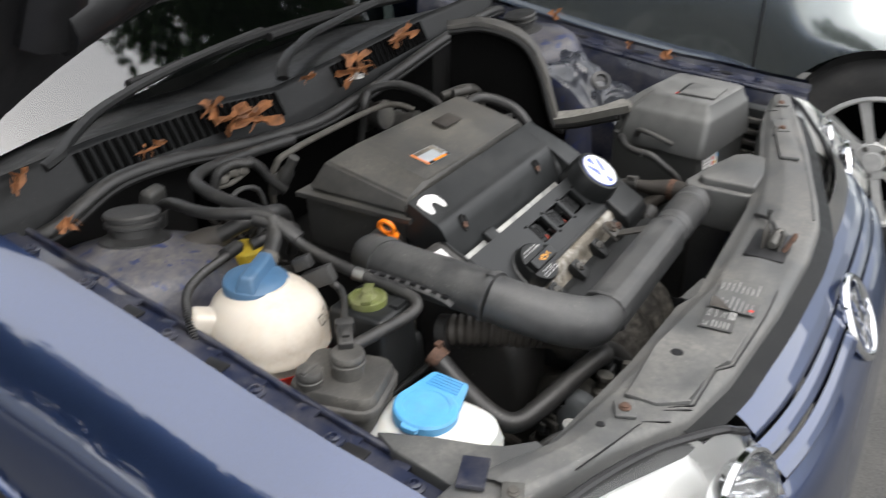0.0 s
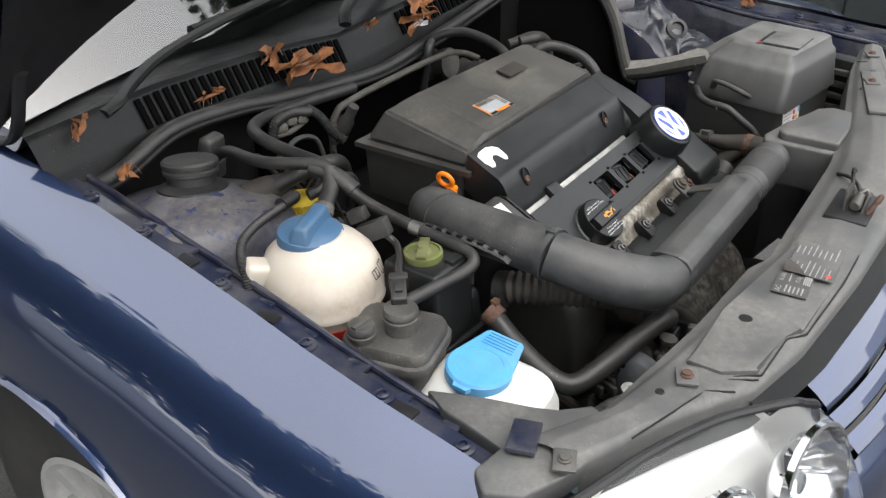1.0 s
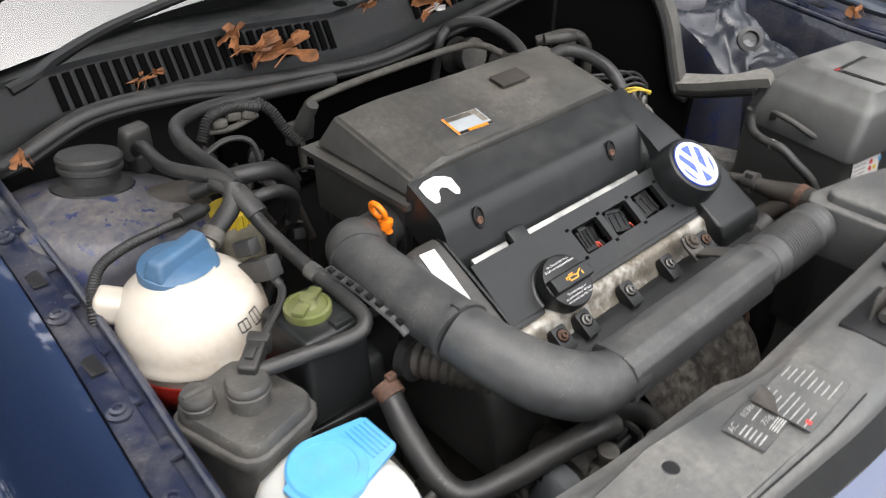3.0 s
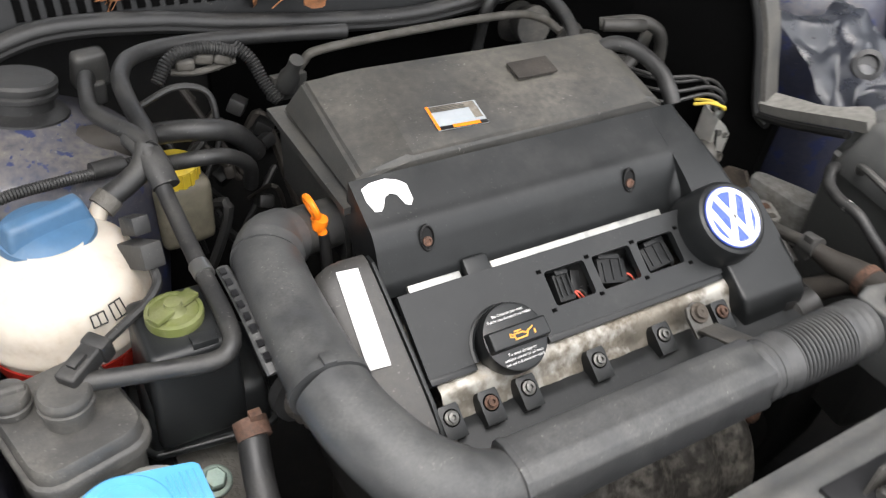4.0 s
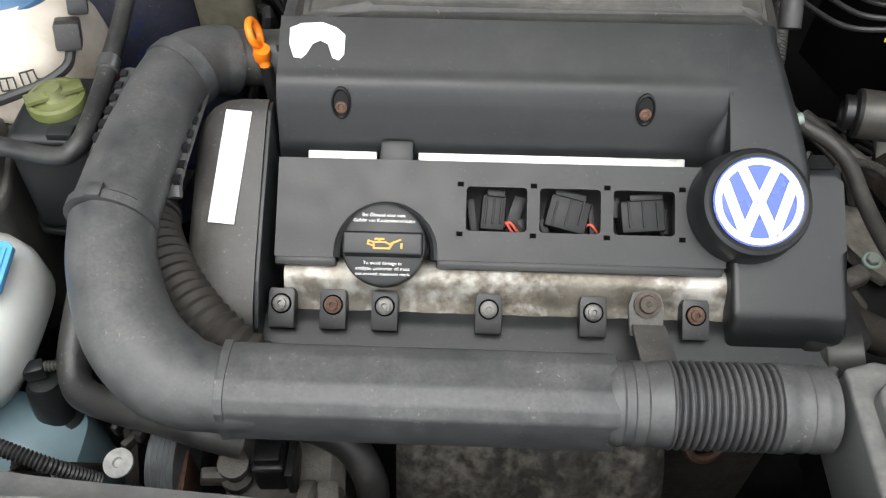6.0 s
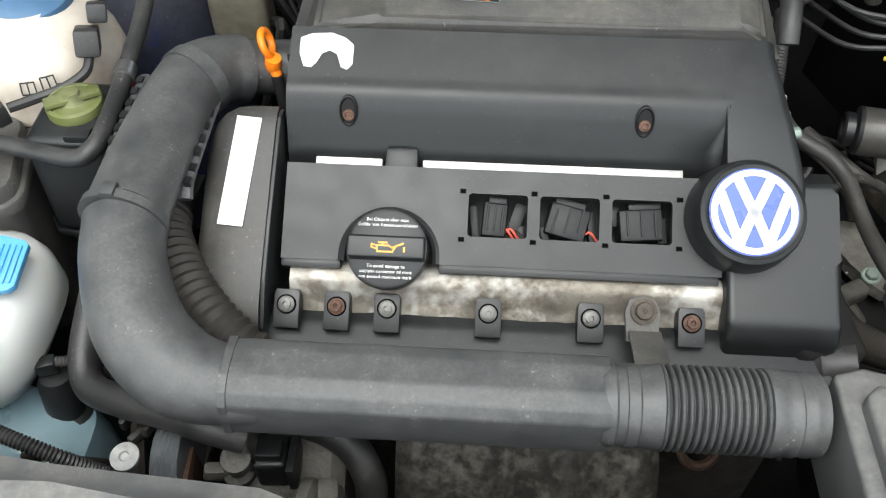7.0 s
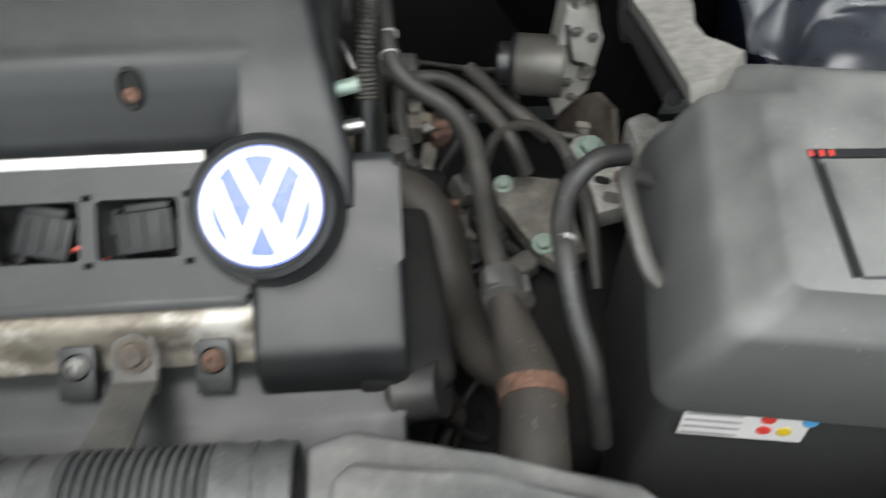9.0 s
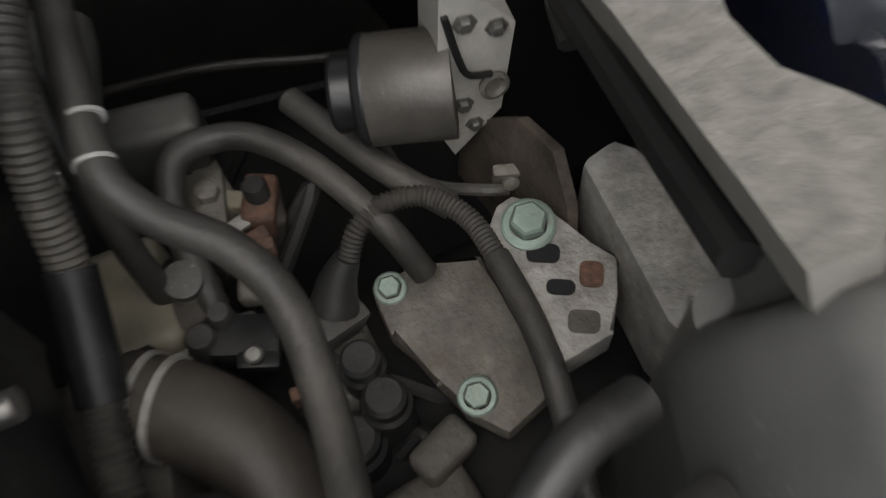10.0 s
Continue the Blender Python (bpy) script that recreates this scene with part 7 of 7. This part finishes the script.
for k in range(5):
    bm = B()
    add_box(bm, (0.445, -0.100, 0.655 + 0.022 * k), (0.018, 0.040, 0.010), 0.002, rot(0, 0, -12))
    part("fin", bm, "canister", fu)

# brake pressure unit
absu = thing("abs_unit", "grey brake pressure unit with steel pipes", "brake part", (0.21, 0.28, 0.55))
AX = Vector((0.97, -0.22, 0.05)).normalized()
bm = B()
add_lathe(bm, [(0.0, 0.0), (0.012, 0.0), (0.013, 0.004), (0.0215, 0.006), (0.0240, 0.010), (0.0240, 0.046), (0, 0.046)], face_frame((0.176, 0.272, 0.652), AX), 36)
part("motor", bm, "absmotor", absu)
bm = B()
add_lathe(bm, [(0.0200, 0.0045), (0.0232, 0.0062), (0.0244, 0.009), (0.0241, 0.0100)], face_frame((0.176, 0.272, 0.652), AX), 36)
add_lathe(bm, [(0.015, -0.006), (0.017, -0.004), (0.017, 0.004), (0.010, 0.0), (0, 0.0)], face_frame((0.176, 0.272, 0.652), AX), 28)
part("motor_rim", bm, "black", absu)
bm = B()
add_loft(bm, [[Vector((x, 0.262 + d * 0.9, z + d * 0.25)) for x, z in ((0.217, 0.712), (0.236, 0.698), (0.252, 0.678), (0.244, 0.634), (0.219, 0.603), (0.211, 0.626))] for d in (-0.002, 0.002, 0.026, 0.030)])
part("block", bm, "blockalu", absu)
bm = B()
add_lathe(bm, [(0.0065, 0), (0.007, 0.002), (0.005, 0.003), (0.0035, 0.001), (0, 0.001)], face_frame((0.237, 0.258, 0.652), (0.1, -0.9, 0.2)), 18)
part("port", bm, "cast", absu)
for x, z, r in ((0.226, 0.690, 0.0036), (0.239, 0.684, 0.0034), (0.224, 0.640, 0.0034), (0.229, 0.624, 0.0030)):
    bm = B()
    add_lathe(bm, [(r * 1.5, -0.001), (r * 1.5, 0.0008), (r, 0.001), (r, 0.003), (r * 0.8, 0.0036), (0, 0.0036)], face_frame((x, 0.2605 + (z - 0.65) * 0.0, z), (0.0, -1, 0.0)), 6)
    part("bolt", bm, "boltgrey", absu, "dull steel bolt")
bm = B()
add_tube(bm, [(0.218, 0.259, 0.697), (0.222, 0.257, 0.675), (0.226, 0.256, 0.664), (0.236, 0.257, 0.660)], 0.0016, 8, 5)
part("pipe", bm, "darkrubber", absu, "thin dark pipe")
for k, (dx, dy) in enumerate(((0.0, 0.0), (0.012, 0.008), (0.02, 0.018), (0.004, 0.022))):
    bm = B()
    c = Vector((0.222 + dx, 0.268 + dy, 0.712))
    add_lathe(bm, [(0.0055, -0.006), (0.0055, 0.004), (0.004, 0.006), (0.003, 0.010), (0, 0.010)], Matrix.Translation(c), 6)
    u = part("union", bm, "steel", absu, "bright steel union nut")
    bm = B()
    add_tube(bm, [c + Vector((0, 0, 0.006)), c + Vector((0, 0.0, 0.022)), c + Vector((-0.02, 0.012, 0.03 + 0.004 * k)), c + Vector((-0.07, 0.03, 0.02 + 0.008 * k)), c + Vector((-0.10, 0.09, 0.01 + 0.01 * k))], 0.0026, 8, 6)
    part("brake_line", bm, "rubber", u)
hose("brake_line", "thin dark brake line under the pressure unit", [(0.185, 0.278, 0.618), (0.192, 0.262, 0.598), (0.208, 0.250, 0.595), (0.226, 0.238, 0.602), (0.238, 0.236, 0.600)], 0.0030, "canister", group="pipes", category="pipe", n=8)
hose("yellow_wire", "short yellow and green wire on the unit", [(0.180, 0.275, 0.735), (0.195, 0.262, 0.740), (0.212, 0.252, 0.735)], 0.0022, "yellow", group="wires", category="wire", n=7)
hose("yellow_wire", "short yellow and green wire on the unit", [(0.190, 0.285, 0.735), (0.203, 0.268, 0.738), (0.220, 0.258, 0.728)], 0.0022, "yellow", group="wires", category="wire", n=7)

# engine mount
em = thing("engine_mount", "grey cast engine mount with greenish bolts", "engine mount", (0.24, 0.18, 0.5))
MF = Matrix.Translation((0.0, 0.0, 0.622))
bm = B()
add_prism(bm, [(0.220, 0.208), (0.226, 0.217), (0.234, 0.220), (0.247, 0.210), (0.252, 0.200), (0.257, 0.187), (0.269, 0.179), (0.259, 0.163), (0.254, 0.147), (0.231, 0.141), (0.226, 0.153), (0.222, 0.185)], -0.02, 0.0, MF, 0.002)
mp = part("plate", bm, "alucast", em)
for x, y, w, h, m_ in ((0.238, 0.189, 0.014, 0.009, "black"), (0.254, 0.174, 0.010, 0.012, "rust"), (0.240, 0.172, 0.012, 0.007, "black"), (0.244, 0.155, 0.013, 0.010, "cast")):
    bm = B()
    add_prism(bm, rounded(x - w / 2, x + w / 2, y - h / 2, y + h / 2, 0.003), -0.004, 0.0006, MF @ Matrix.Translation((x, y, 0)) @ rot(0, 0, -20) @ Matrix.Translation((-x, -y, 0)))
    part("pocket", bm, m_, mp, "rusty cast pocket" if m_ == "rust" else "dark cast pocket")
hex_bolt("bolt", (0.236, 0.203, 0.624), (-0.05, -0.1, 1), 0.0082, "zinc", mp, "greenish zinc bolt")
bm = B()
add_prism(bm, [(0.164, 0.216), (0.168, 0.222), (0.175, 0.225), (0.188, 0.222), (0.220, 0.222), (0.223, 0.199), (0.227, 0.174), (0.233, 0.146), (0.207, 0.133), (0.191, 0.148), (0.185, 0.169), (0.167, 0.194)], 0.555, 0.570, None, 0.003)
gp = part("bracket", bm, "bracketgrey", em, "flat grey cast bracket")
hex_bolt("bolt", (0.173, 0.216, 0.571), (-0.1, -0.2, 1), 0.0058, "zinc", gp, "greenish zinc bolt")
hex_bolt("bolt", (0.198, 0.153, 0.571), (-0.1, -0.2, 1), 0.0064, "zinc", gp, "greenish bolt in a worn recess")
bm = B()
add_prism(bm, [(0.263, 0.216), (0.276, 0.227), (0.288, 0.217), (0.308, 0.166), (0.317, 0.148), (0.330, 0.10), (0.290, 0.09), (0.270, 0.140)], 0.58, 0.640, None, 0.004)
part("side_block", bm, "alucast", em, "pale grey metal block")

iw = thing("inner_wall_panel", "grimy brown sheet metal panel beside the mount", "panel", (0.27, 0.27, 0.5))
bm = B()
add_loft(bm, [[Vector((x - e, 0.2518 - 2.9 * (x - 0.2417) + 0.29 * (z - 0.6036), z)) for x, z in ((0.2290, 0.560), (0.2330, 0.604), (0.2400, 0.622), (0.2490, 0.6444), (0.2570, 0.648), (0.2600, 0.625), (0.2590, 0.560))] for e in (0.001, 0.005, 0.006)])
part("panel", bm, "grime", iw)
bm = B()
add_box(bm, (0.2385, 0.240, 0.606), (0.014, 0.006, 0.018), 0.002, rot(15, 0, -12))
add_lathe(bm, [(0.004, 0.0), (0.004, 0.004), (0.002, 0.005), (0, 0.005)], face_frame((0.2385, 0.237, 0.607), (0, -1, 0.3)), 12)
part("pipe_clip", bm, "bracketgrey", iw, "dull metal pipe clip")
for k in range(4):
    bm = B()
    add_tube(bm, [(0.236 + 0.006 * k, 0.300 + 0.006 * k, 0.648 + 0.016 * k), (0.262 + 0.004 * k, 0.294 + 0.006 * k, 0.655 + 0.016 * k), (0.292, 0.280 + 0.006 * k, 0.652 + 0.014 * k)], 0.0035, 8, 5)
    part("pipe", bm, "darkrubber", iw, "dark pipe")
# gearbox and what stands round it
gb = thing("gearbox", "grimy cast gearbox housing", "gearbox", (0.15, 0.15, 0.3))
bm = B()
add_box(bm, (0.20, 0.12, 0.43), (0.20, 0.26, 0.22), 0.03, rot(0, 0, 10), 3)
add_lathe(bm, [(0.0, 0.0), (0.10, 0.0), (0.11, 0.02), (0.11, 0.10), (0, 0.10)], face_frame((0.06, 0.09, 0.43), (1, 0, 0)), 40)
# near-black housing: grime, with the deep shade put into its colour
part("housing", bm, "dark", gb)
for c, s, a, m_ in (((0.099, 0.280, 0.585), (0.024, 0.034, 0.03), (10, 0, 20), "bracketgrey"), ((0.124, 0.262, 0.585), (0.016, 0.022, 0.03), (0, 15, 0), "brown"), ((0.118, 0.268, 0.595), (0.030, 0.010, 0.008), (0, 0, -20), "brownpaper"), ((0.096, 0.204, 0.585), (0.032, 0.018, 0.02), (0, 10, 10), "cast"), ((0.080, 0.225, 0.590), (0.030, 0.040, 0.03), (0, 0, 25), "brown"), ((0.177, 0.135, 0.565), (0.030, 0.018, 0.018), (0, 0, 30), "cast"), ((0.165, 0.115, 0.545), (0.045, 0.030, 0.03), (0, 0, 15), "cast"), ((0.112, 0.235, 0.585), (0.012, 0.030, 0.012), (0, 0, -10), "bracketgrey"), ((0.145, 0.19, 0.55), (0.03, 0.05, 0.04), (0, 0, 10), "cast"), ((0.060, 0.228, 0.592), (0.040, 0.060, 0.03), (0, 0, 8), "brownpaper"), ((0.086, 0.300, 0.61), (0.045, 0.025, 0.05), (0, 0, 0), "dusty"), ((0.05, 0.31, 0.66), (0.05, 0.04, 0.06), (0, 20, 0), "dusty")):
    bm = B()
    add_box(bm, c, s, min(s) * 0.3, rot(*a), 3)
    part("casting", bm, m_, gb)
for c, r in (((0.152, 0.176, 0.585), 0.009), ((0.158, 0.160, 0.575), 0.010), ((0.090, 0.198, 0.600), 0.007), ((0.100, 0.205, 0.604), 0.0055), ((0.125, 0.262, 0.606), 0.006), ((0.140, 0.150, 0.56), 0.012)):
    bm = B()
    add_lathe(bm, [(r * 1.2, -0.03), (r * 1.2, 0.0), (r, 0.002), (r, 0.010), (r * 0.8, 0.012), (0, 0.012)], Matrix.Translation(c), 20)
    part("plug", bm, "rubber", gb)
for c in ((0.128, 0.158, 0.618), (0.126, 0.225, 0.622)):
    bm = B()
    add_box(bm, c, (0.008, 0.006, 0.010), 0.001)
    part("rust_spot", bm, "rust", gb)

bm = B()
add_prism(bm, [(0.094, 0.254), (0.108, 0.252), (0.110, 0.285), (0.106, 0.300), (0.096, 0.300)], 0.585, 0.604, None, 0.002)
add_lathe(bm, [(0.006, 0.0), (0.006, 0.005), (0.004, 0.006), (0, 0.006)], Matrix.Translation((0.102, 0.272, 0.604)), 6)
part("shift_bracket", bm, "bracketgrey", gb, "grimy cast lever bracket")
bm = B()
add_box(bm, (0.124, 0.262, 0.598), (0.016, 0.026, 0.022), 0.004, rot(0, 8, -15), 3)
add_box(bm, (0.121, 0.243, 0.600), (0.010, 0.008, 0.012), 0.002, rot(0, 0, 20))
part("rusty_link", bm, "rust", gb, "rusty linkage block")
bm = B()
add_box(bm, (0.113, 0.250, 0.606), (0.010, 0.007, 0.004), 0.001, rot(10, 10, 30))
part("bright_tab", bm, "alucast", gb, "bright metal tab")
bm = B()
add_prism(bm, [(0.055, 0.196), (0.088, 0.192), (0.092, 0.214), (0.078, 0.240), (0.058, 0.240)], 0.585, 0.597, None, 0.002)
part("sensor_plate", bm, "bracketgrey", gb, "flat grimy sensor plate")
bm = B()
add_lathe(bm, [(0.0, 0.0), (0.012, 0.0), (0.012, 0.006), (0.009, 0.008), (0.009, 0.014), (0.0105, 0.016), (0.0105, 0.020), (0.0085, 0.022), (0.0085, 0.030), (0, 0.031)], face_frame((0.086, 0.232, 0.588), (0.05, -0.25, 0.9)), 22)
part("sensor", bm, "canister", gb, "stepped grey sensor")
bm = B()
add_box(bm, (0.107, 0.196, 0.600), (0.030, 0.020, 0.016), 0.003, rot(0, 8, -12), 2)
add_box(bm, (0.111, 0.183, 0.602), (0.018, 0.008, 0.012), 0.002, rot(0, 8, -12), 2)
add_box(bm, (0.096, 0.203, 0.607), (0.010, 0.006, 0.004), 0.001, rot(0, 8, -12), 1)
part("connector", bm, "coilgrey", gb, "black electrical connector")
bm = B()
add_lathe(bm, [(0.0042, 0.0), (0.0042, 0.004), (0.003, 0.005), (0, 0.005)], face_frame((0.111, 0.184, 0.609), (0, -0.2, 1)), 14)
part("connector_bolt", bm, "boltgrey", gb, "dull small bolt")
RH = [(0.083, 0.33, 0.735), (0.083, 0.273, 0.717), (0.087, 0.226, 0.706), (0.100, 0.206, 0.697), (0.124, 0.188, 0.692), (0.138, 0.165, 0.686), (0.143, 0.128, 0.680), (0.1445, 0.085, 0.684), (0.147, 0.036, 0.694)]
hose("coolant_pipe", "grey coolant pipe with white tape rings", RH, 0.0070, "pipegrey")
for i in (1, 2):
    a, b = Vector(RH[i]), Vector(RH[i]) + (Vector(RH[2]) - Vector(RH[1])).normalized() * 0.0016
    if i == 1:
        a, b = a + Vector((0.003, -0.03, -0.007)), b + Vector((0.003, -0.03, -0.007))
    bm = B()
    add_tube(bm, [a, b], 0.0076, 16, 3)
    tagged(part("tape_ring", bm, "faded"), "thin white tape ring on the pipe", "tape", "tape rings")
bm = B()
add_tube(bm, [(0.147, 0.044, 0.693), (0.1475, 0.026, 0.695)], 0.0125, 16, 3)
for a in (0, 120, 240):
    add_box(bm, (0.147 + 0.012 * math.cos(math.radians(a)), 0.035, 0.694 + 0.012 * math.sin(math.radians(a))), (0.008, 0.012, 0.008), 0.001)
tagged(part("pipe_coupling", bm, "canister"), "pale grey plastic pipe coupling", "coupling")
water_hose = hose("water_hose", "brown grimy water hose below the coupling", [(0.147, 0.030, 0.692), (0.152, 0.005, 0.690), (0.157, -0.030, 0.692), (0.153, -0.075, 0.690), (0.15, -0.12, 0.67)], 0.018, "brown", radii=[0.009, 0.013, 0.017, 0.019, 0.020], n=20)
bm = B()
add_tube(bm, [(0.157, -0.028, 0.692), (0.1565, -0.038, 0.692)], 0.0188, 20, 3)
part("clamp", bm, "rust", water_hose, "rusty clamp")
big_hose = hose("big_water_hose", "thick brown water hose bending forward", [(0.066, 0.167, 0.640), (0.084, 0.158, 0.640), (0.101, 0.145, 0.638), (0.113, 0.127, 0.630), (0.120, 0.09, 0.615), (0.128, 0.050, 0.620), (0.138, 0.016, 0.645), (0.150, -0.010, 0.672), (0.155, -0.028, 0.684)], 0.019, "brown", n=20, radii=[0.019, 0.019, 0.019, 0.018, 0.014, 0.012])
for a, b in (((0.073, 0.1635, 0.640), (0.0755, 0.1623, 0.640)), ((0.081, 0.1596, 0.640), (0.0835, 0.1583, 0.640))):
    bm = B()
    add_tube(bm, [a, b], 0.0206, 20, 3)
    part("clamp", bm, "alucast", big_hose, "steel band clamp")
for dy in (0.0, 0.018, 0.036):
    hose("brake_pipe", "thin dark brake pipe behind the pressure unit", [(0.255, 0.385 - dy, 0.520), (0.290, 0.390 - dy, 0.497), (0.325, 0.395 - dy, 0.462), (0.365, 0.400 - dy, 0.42)], 0.0028, "pipegrey", group="brake pipes", category="pipe", n=8)
hose("brake_pipe", "thin dark brake pipe along the bulkhead", [(0.02, 0.43, 0.515), (0.10, 0.42, 0.525), (0.17, 0.41, 0.520), (0.22, 0.395, 0.530), (0.255, 0.385, 0.520)], 0.0030, "pipegrey", group="brake pipes", category="pipe", n=8)
hose("corrugated_hose", "grey corrugated cable sleeve", [(0.158, 0.217, 0.608), (0.166, 0.226, 0.618), (0.180, 0.232, 0.622), (0.199, 0.230, 0.622), (0.213, 0.214, 0.622), (0.219, 0.193, 0.622)], 0.0040, "pipegrey", ribs=(0.0022, 0.0011), group="wires", category="wire")
hose("cable_sleeve", "grey cable down past the mount", [(0.219, 0.193, 0.622), (0.223, 0.167, 0.624), (0.2245, 0.150, 0.624), (0.225, 0.132, 0.622), (0.226, 0.09, 0.60)], 0.0058, "pipegrey", group="wires", category="wire")
bm = B()
add_tube(bm, [(0.146, 0.206, 0.588), (0.151, 0.213, 0.599), (0.158, 0.218, 0.609)], 0.011, 14, 5, radii=[0.012, 0.009, 0.006])
tagged(part("rubber_boot", bm, "rubber"), "black rubber cable boot", "boot")
bm = B()
add_box(bm, (0.143, 0.203, 0.583), (0.028, 0.022, 0.018), 0.003, rot(10, 20, 30))
tagged(part("wire_plug", bm, "canister"), "grey plastic wire plug by the boot", "plug", "plugs")
hose("arched_hose", "dark arched hose over the gearbox", [(0.096, 0.215, 0.600), (0.090, 0.250, 0.622), (0.095, 0.275, 0.632), (0.115, 0.281, 0.632), (0.133, 0.275, 0.632), (0.155, 0.255, 0.628), (0.177, 0.226, 0.615), (0.19, 0.21, 0.59)], 0.0065, "pipegrey")
hose("stub_hose", "grey stub hose under the pressure unit", [(0.150, 0.30, 0.622), (0.158, 0.288, 0.622), (0.186, 0.250, 0.618), (0.209, 0.228, 0.612)], 0.0068, "pipegrey")
loom = hose("ribbed_loom", "grey ribbed wire loom beside the cover", [(0.085, 0.30, 0.765), (0.075, 0.24, 0.739), (0.070, 0.215, 0.710), (0.069, 0.196, 0.687), (0.067, 0.160, 0.665), (0.067, 0.129, 0.653), (0.072, 0.08, 0.64)], 0.0066, "pipegrey", ribs=(0.0032, 0.0012), group="wires", category="wire")
bm = B()
add_tube(bm, [(0.0692, 0.198, 0.689), (0.068, 0.180, 0.676), (0.067, 0.158, 0.664)], 0.0092, 14, 6)
part("tape", bm, "coilgrey", loom, "shiny black tape round the loom")
hose("second_pipe", "grey pipe beside the cover", [(0.068, 0.34, 0.745), (0.066, 0.275, 0.722), (0.072, 0.245, 0.690), (0.075, 0.23, 0.65), (0.076, 0.225, 0.60)], 0.0060, "pipegrey")
hose("steel_hook", "bright bent steel handle by the cover", [(0.062, 0.252, 0.662), (0.052, 0.268, 0.674), (0.044, 0.279, 0.673), (0.044, 0.28, 0.63)], 0.0045, "steel", group="pipes", category="pipe")
bm = B()
add_lathe(bm, [(0.005, 0), (0.005, 0.026), (0, 0.026)], face_frame((0.044, 0.138, 0.755), (1, 0.2, 0.1)), 12)
tagged(part("steel_stud", bm, "zinc"), "pale zinc stud beside the cover", "bolt")
bm = B()
add_lathe(bm, [(0.005, 0), (0.005, 0.026), (0, 0.026)], face_frame((0.044, 0.133, 0.728), (1, 0.1, 0.1)), 12)
tagged(part("steel_stud", bm, "steel"), "bright steel stud beside the cover", "bolt")
th = thing("thermostat_housing", "dirty black thermostat housing at the head's end", "thermostat", (0.09, 0.0, 0.62))
bm = B()
add_lathe(bm, [(0.0, 0.0), (0.017, 0.0), (0.020, 0.005), (0.018, 0.008), (0.017, 0.03), (0, 0.03)], face_frame((0.082, -0.01, 0.655), (0.8, -0.1, 0.3)), 28)
part("neck", bm, "rubber", th)
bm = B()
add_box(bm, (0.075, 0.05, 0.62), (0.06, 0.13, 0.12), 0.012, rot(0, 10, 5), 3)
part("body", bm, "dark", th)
rng = random.Random(5)
for k in range(18):
    x, y, z = rng.uniform(0.06, 0.16), rng.uniform(0.0, 0.32), rng.uniform(0.50, 0.585)
    hose("thin_wire", "thin dark wire deep in the bay", [(x, y, z), (x + rng.uniform(-0.03, 0.03), y + rng.uniform(-0.05, 0.05), z + rng.uniform(0, 0.04)), (x + rng.uniform(-0.06, 0.06), y + rng.uniform(-0.1, 0.1), z - rng.uniform(0.0, 0.08))], rng.choice((0.0022, 0.003, 0.004)), rng.choice(("rubber", "brown", "brown")), group="wires", category="wire", n=7, sub=6)
for c, r in (((0.10, 0.55, 0.74), 0.028), ((0.20, 0.54, 0.70), 0.02)):
    bm = B()
    add_lathe(bm, [(0.0, 0.03), (r, 0.03), (r, 0.02), (r * 0.8, 0.0), (r * 1.2, -0.02)], face_frame(c, (0, -1, 0.2)), 24)
    tagged(part("bulkhead_grommet", bm, "canister"), "grey grommet in the bulkhead", "grommet")
for pts in ([(0.11, 0.40, 0.80), (0.15, 0.37, 0.81), (0.18, 0.36, 0.79), (0.19, 0.36, 0.74)], [(0.08, 0.36, 0.82), (0.105, 0.345, 0.822), (0.135, 0.35, 0.815)], [(0.22, 0.42, 0.78), (0.17, 0.38, 0.765), (0.12, 0.36, 0.74)], [(0.05, 0.45, 0.74), (0.15, 0.43, 0.73), (0.24, 0.40, 0.72)]):
    hose("bulkhead_pipe", "dull grey pipe in front of the bulkhead", pts, 0.008, "pipegrey", group="pipes", category="pipe")
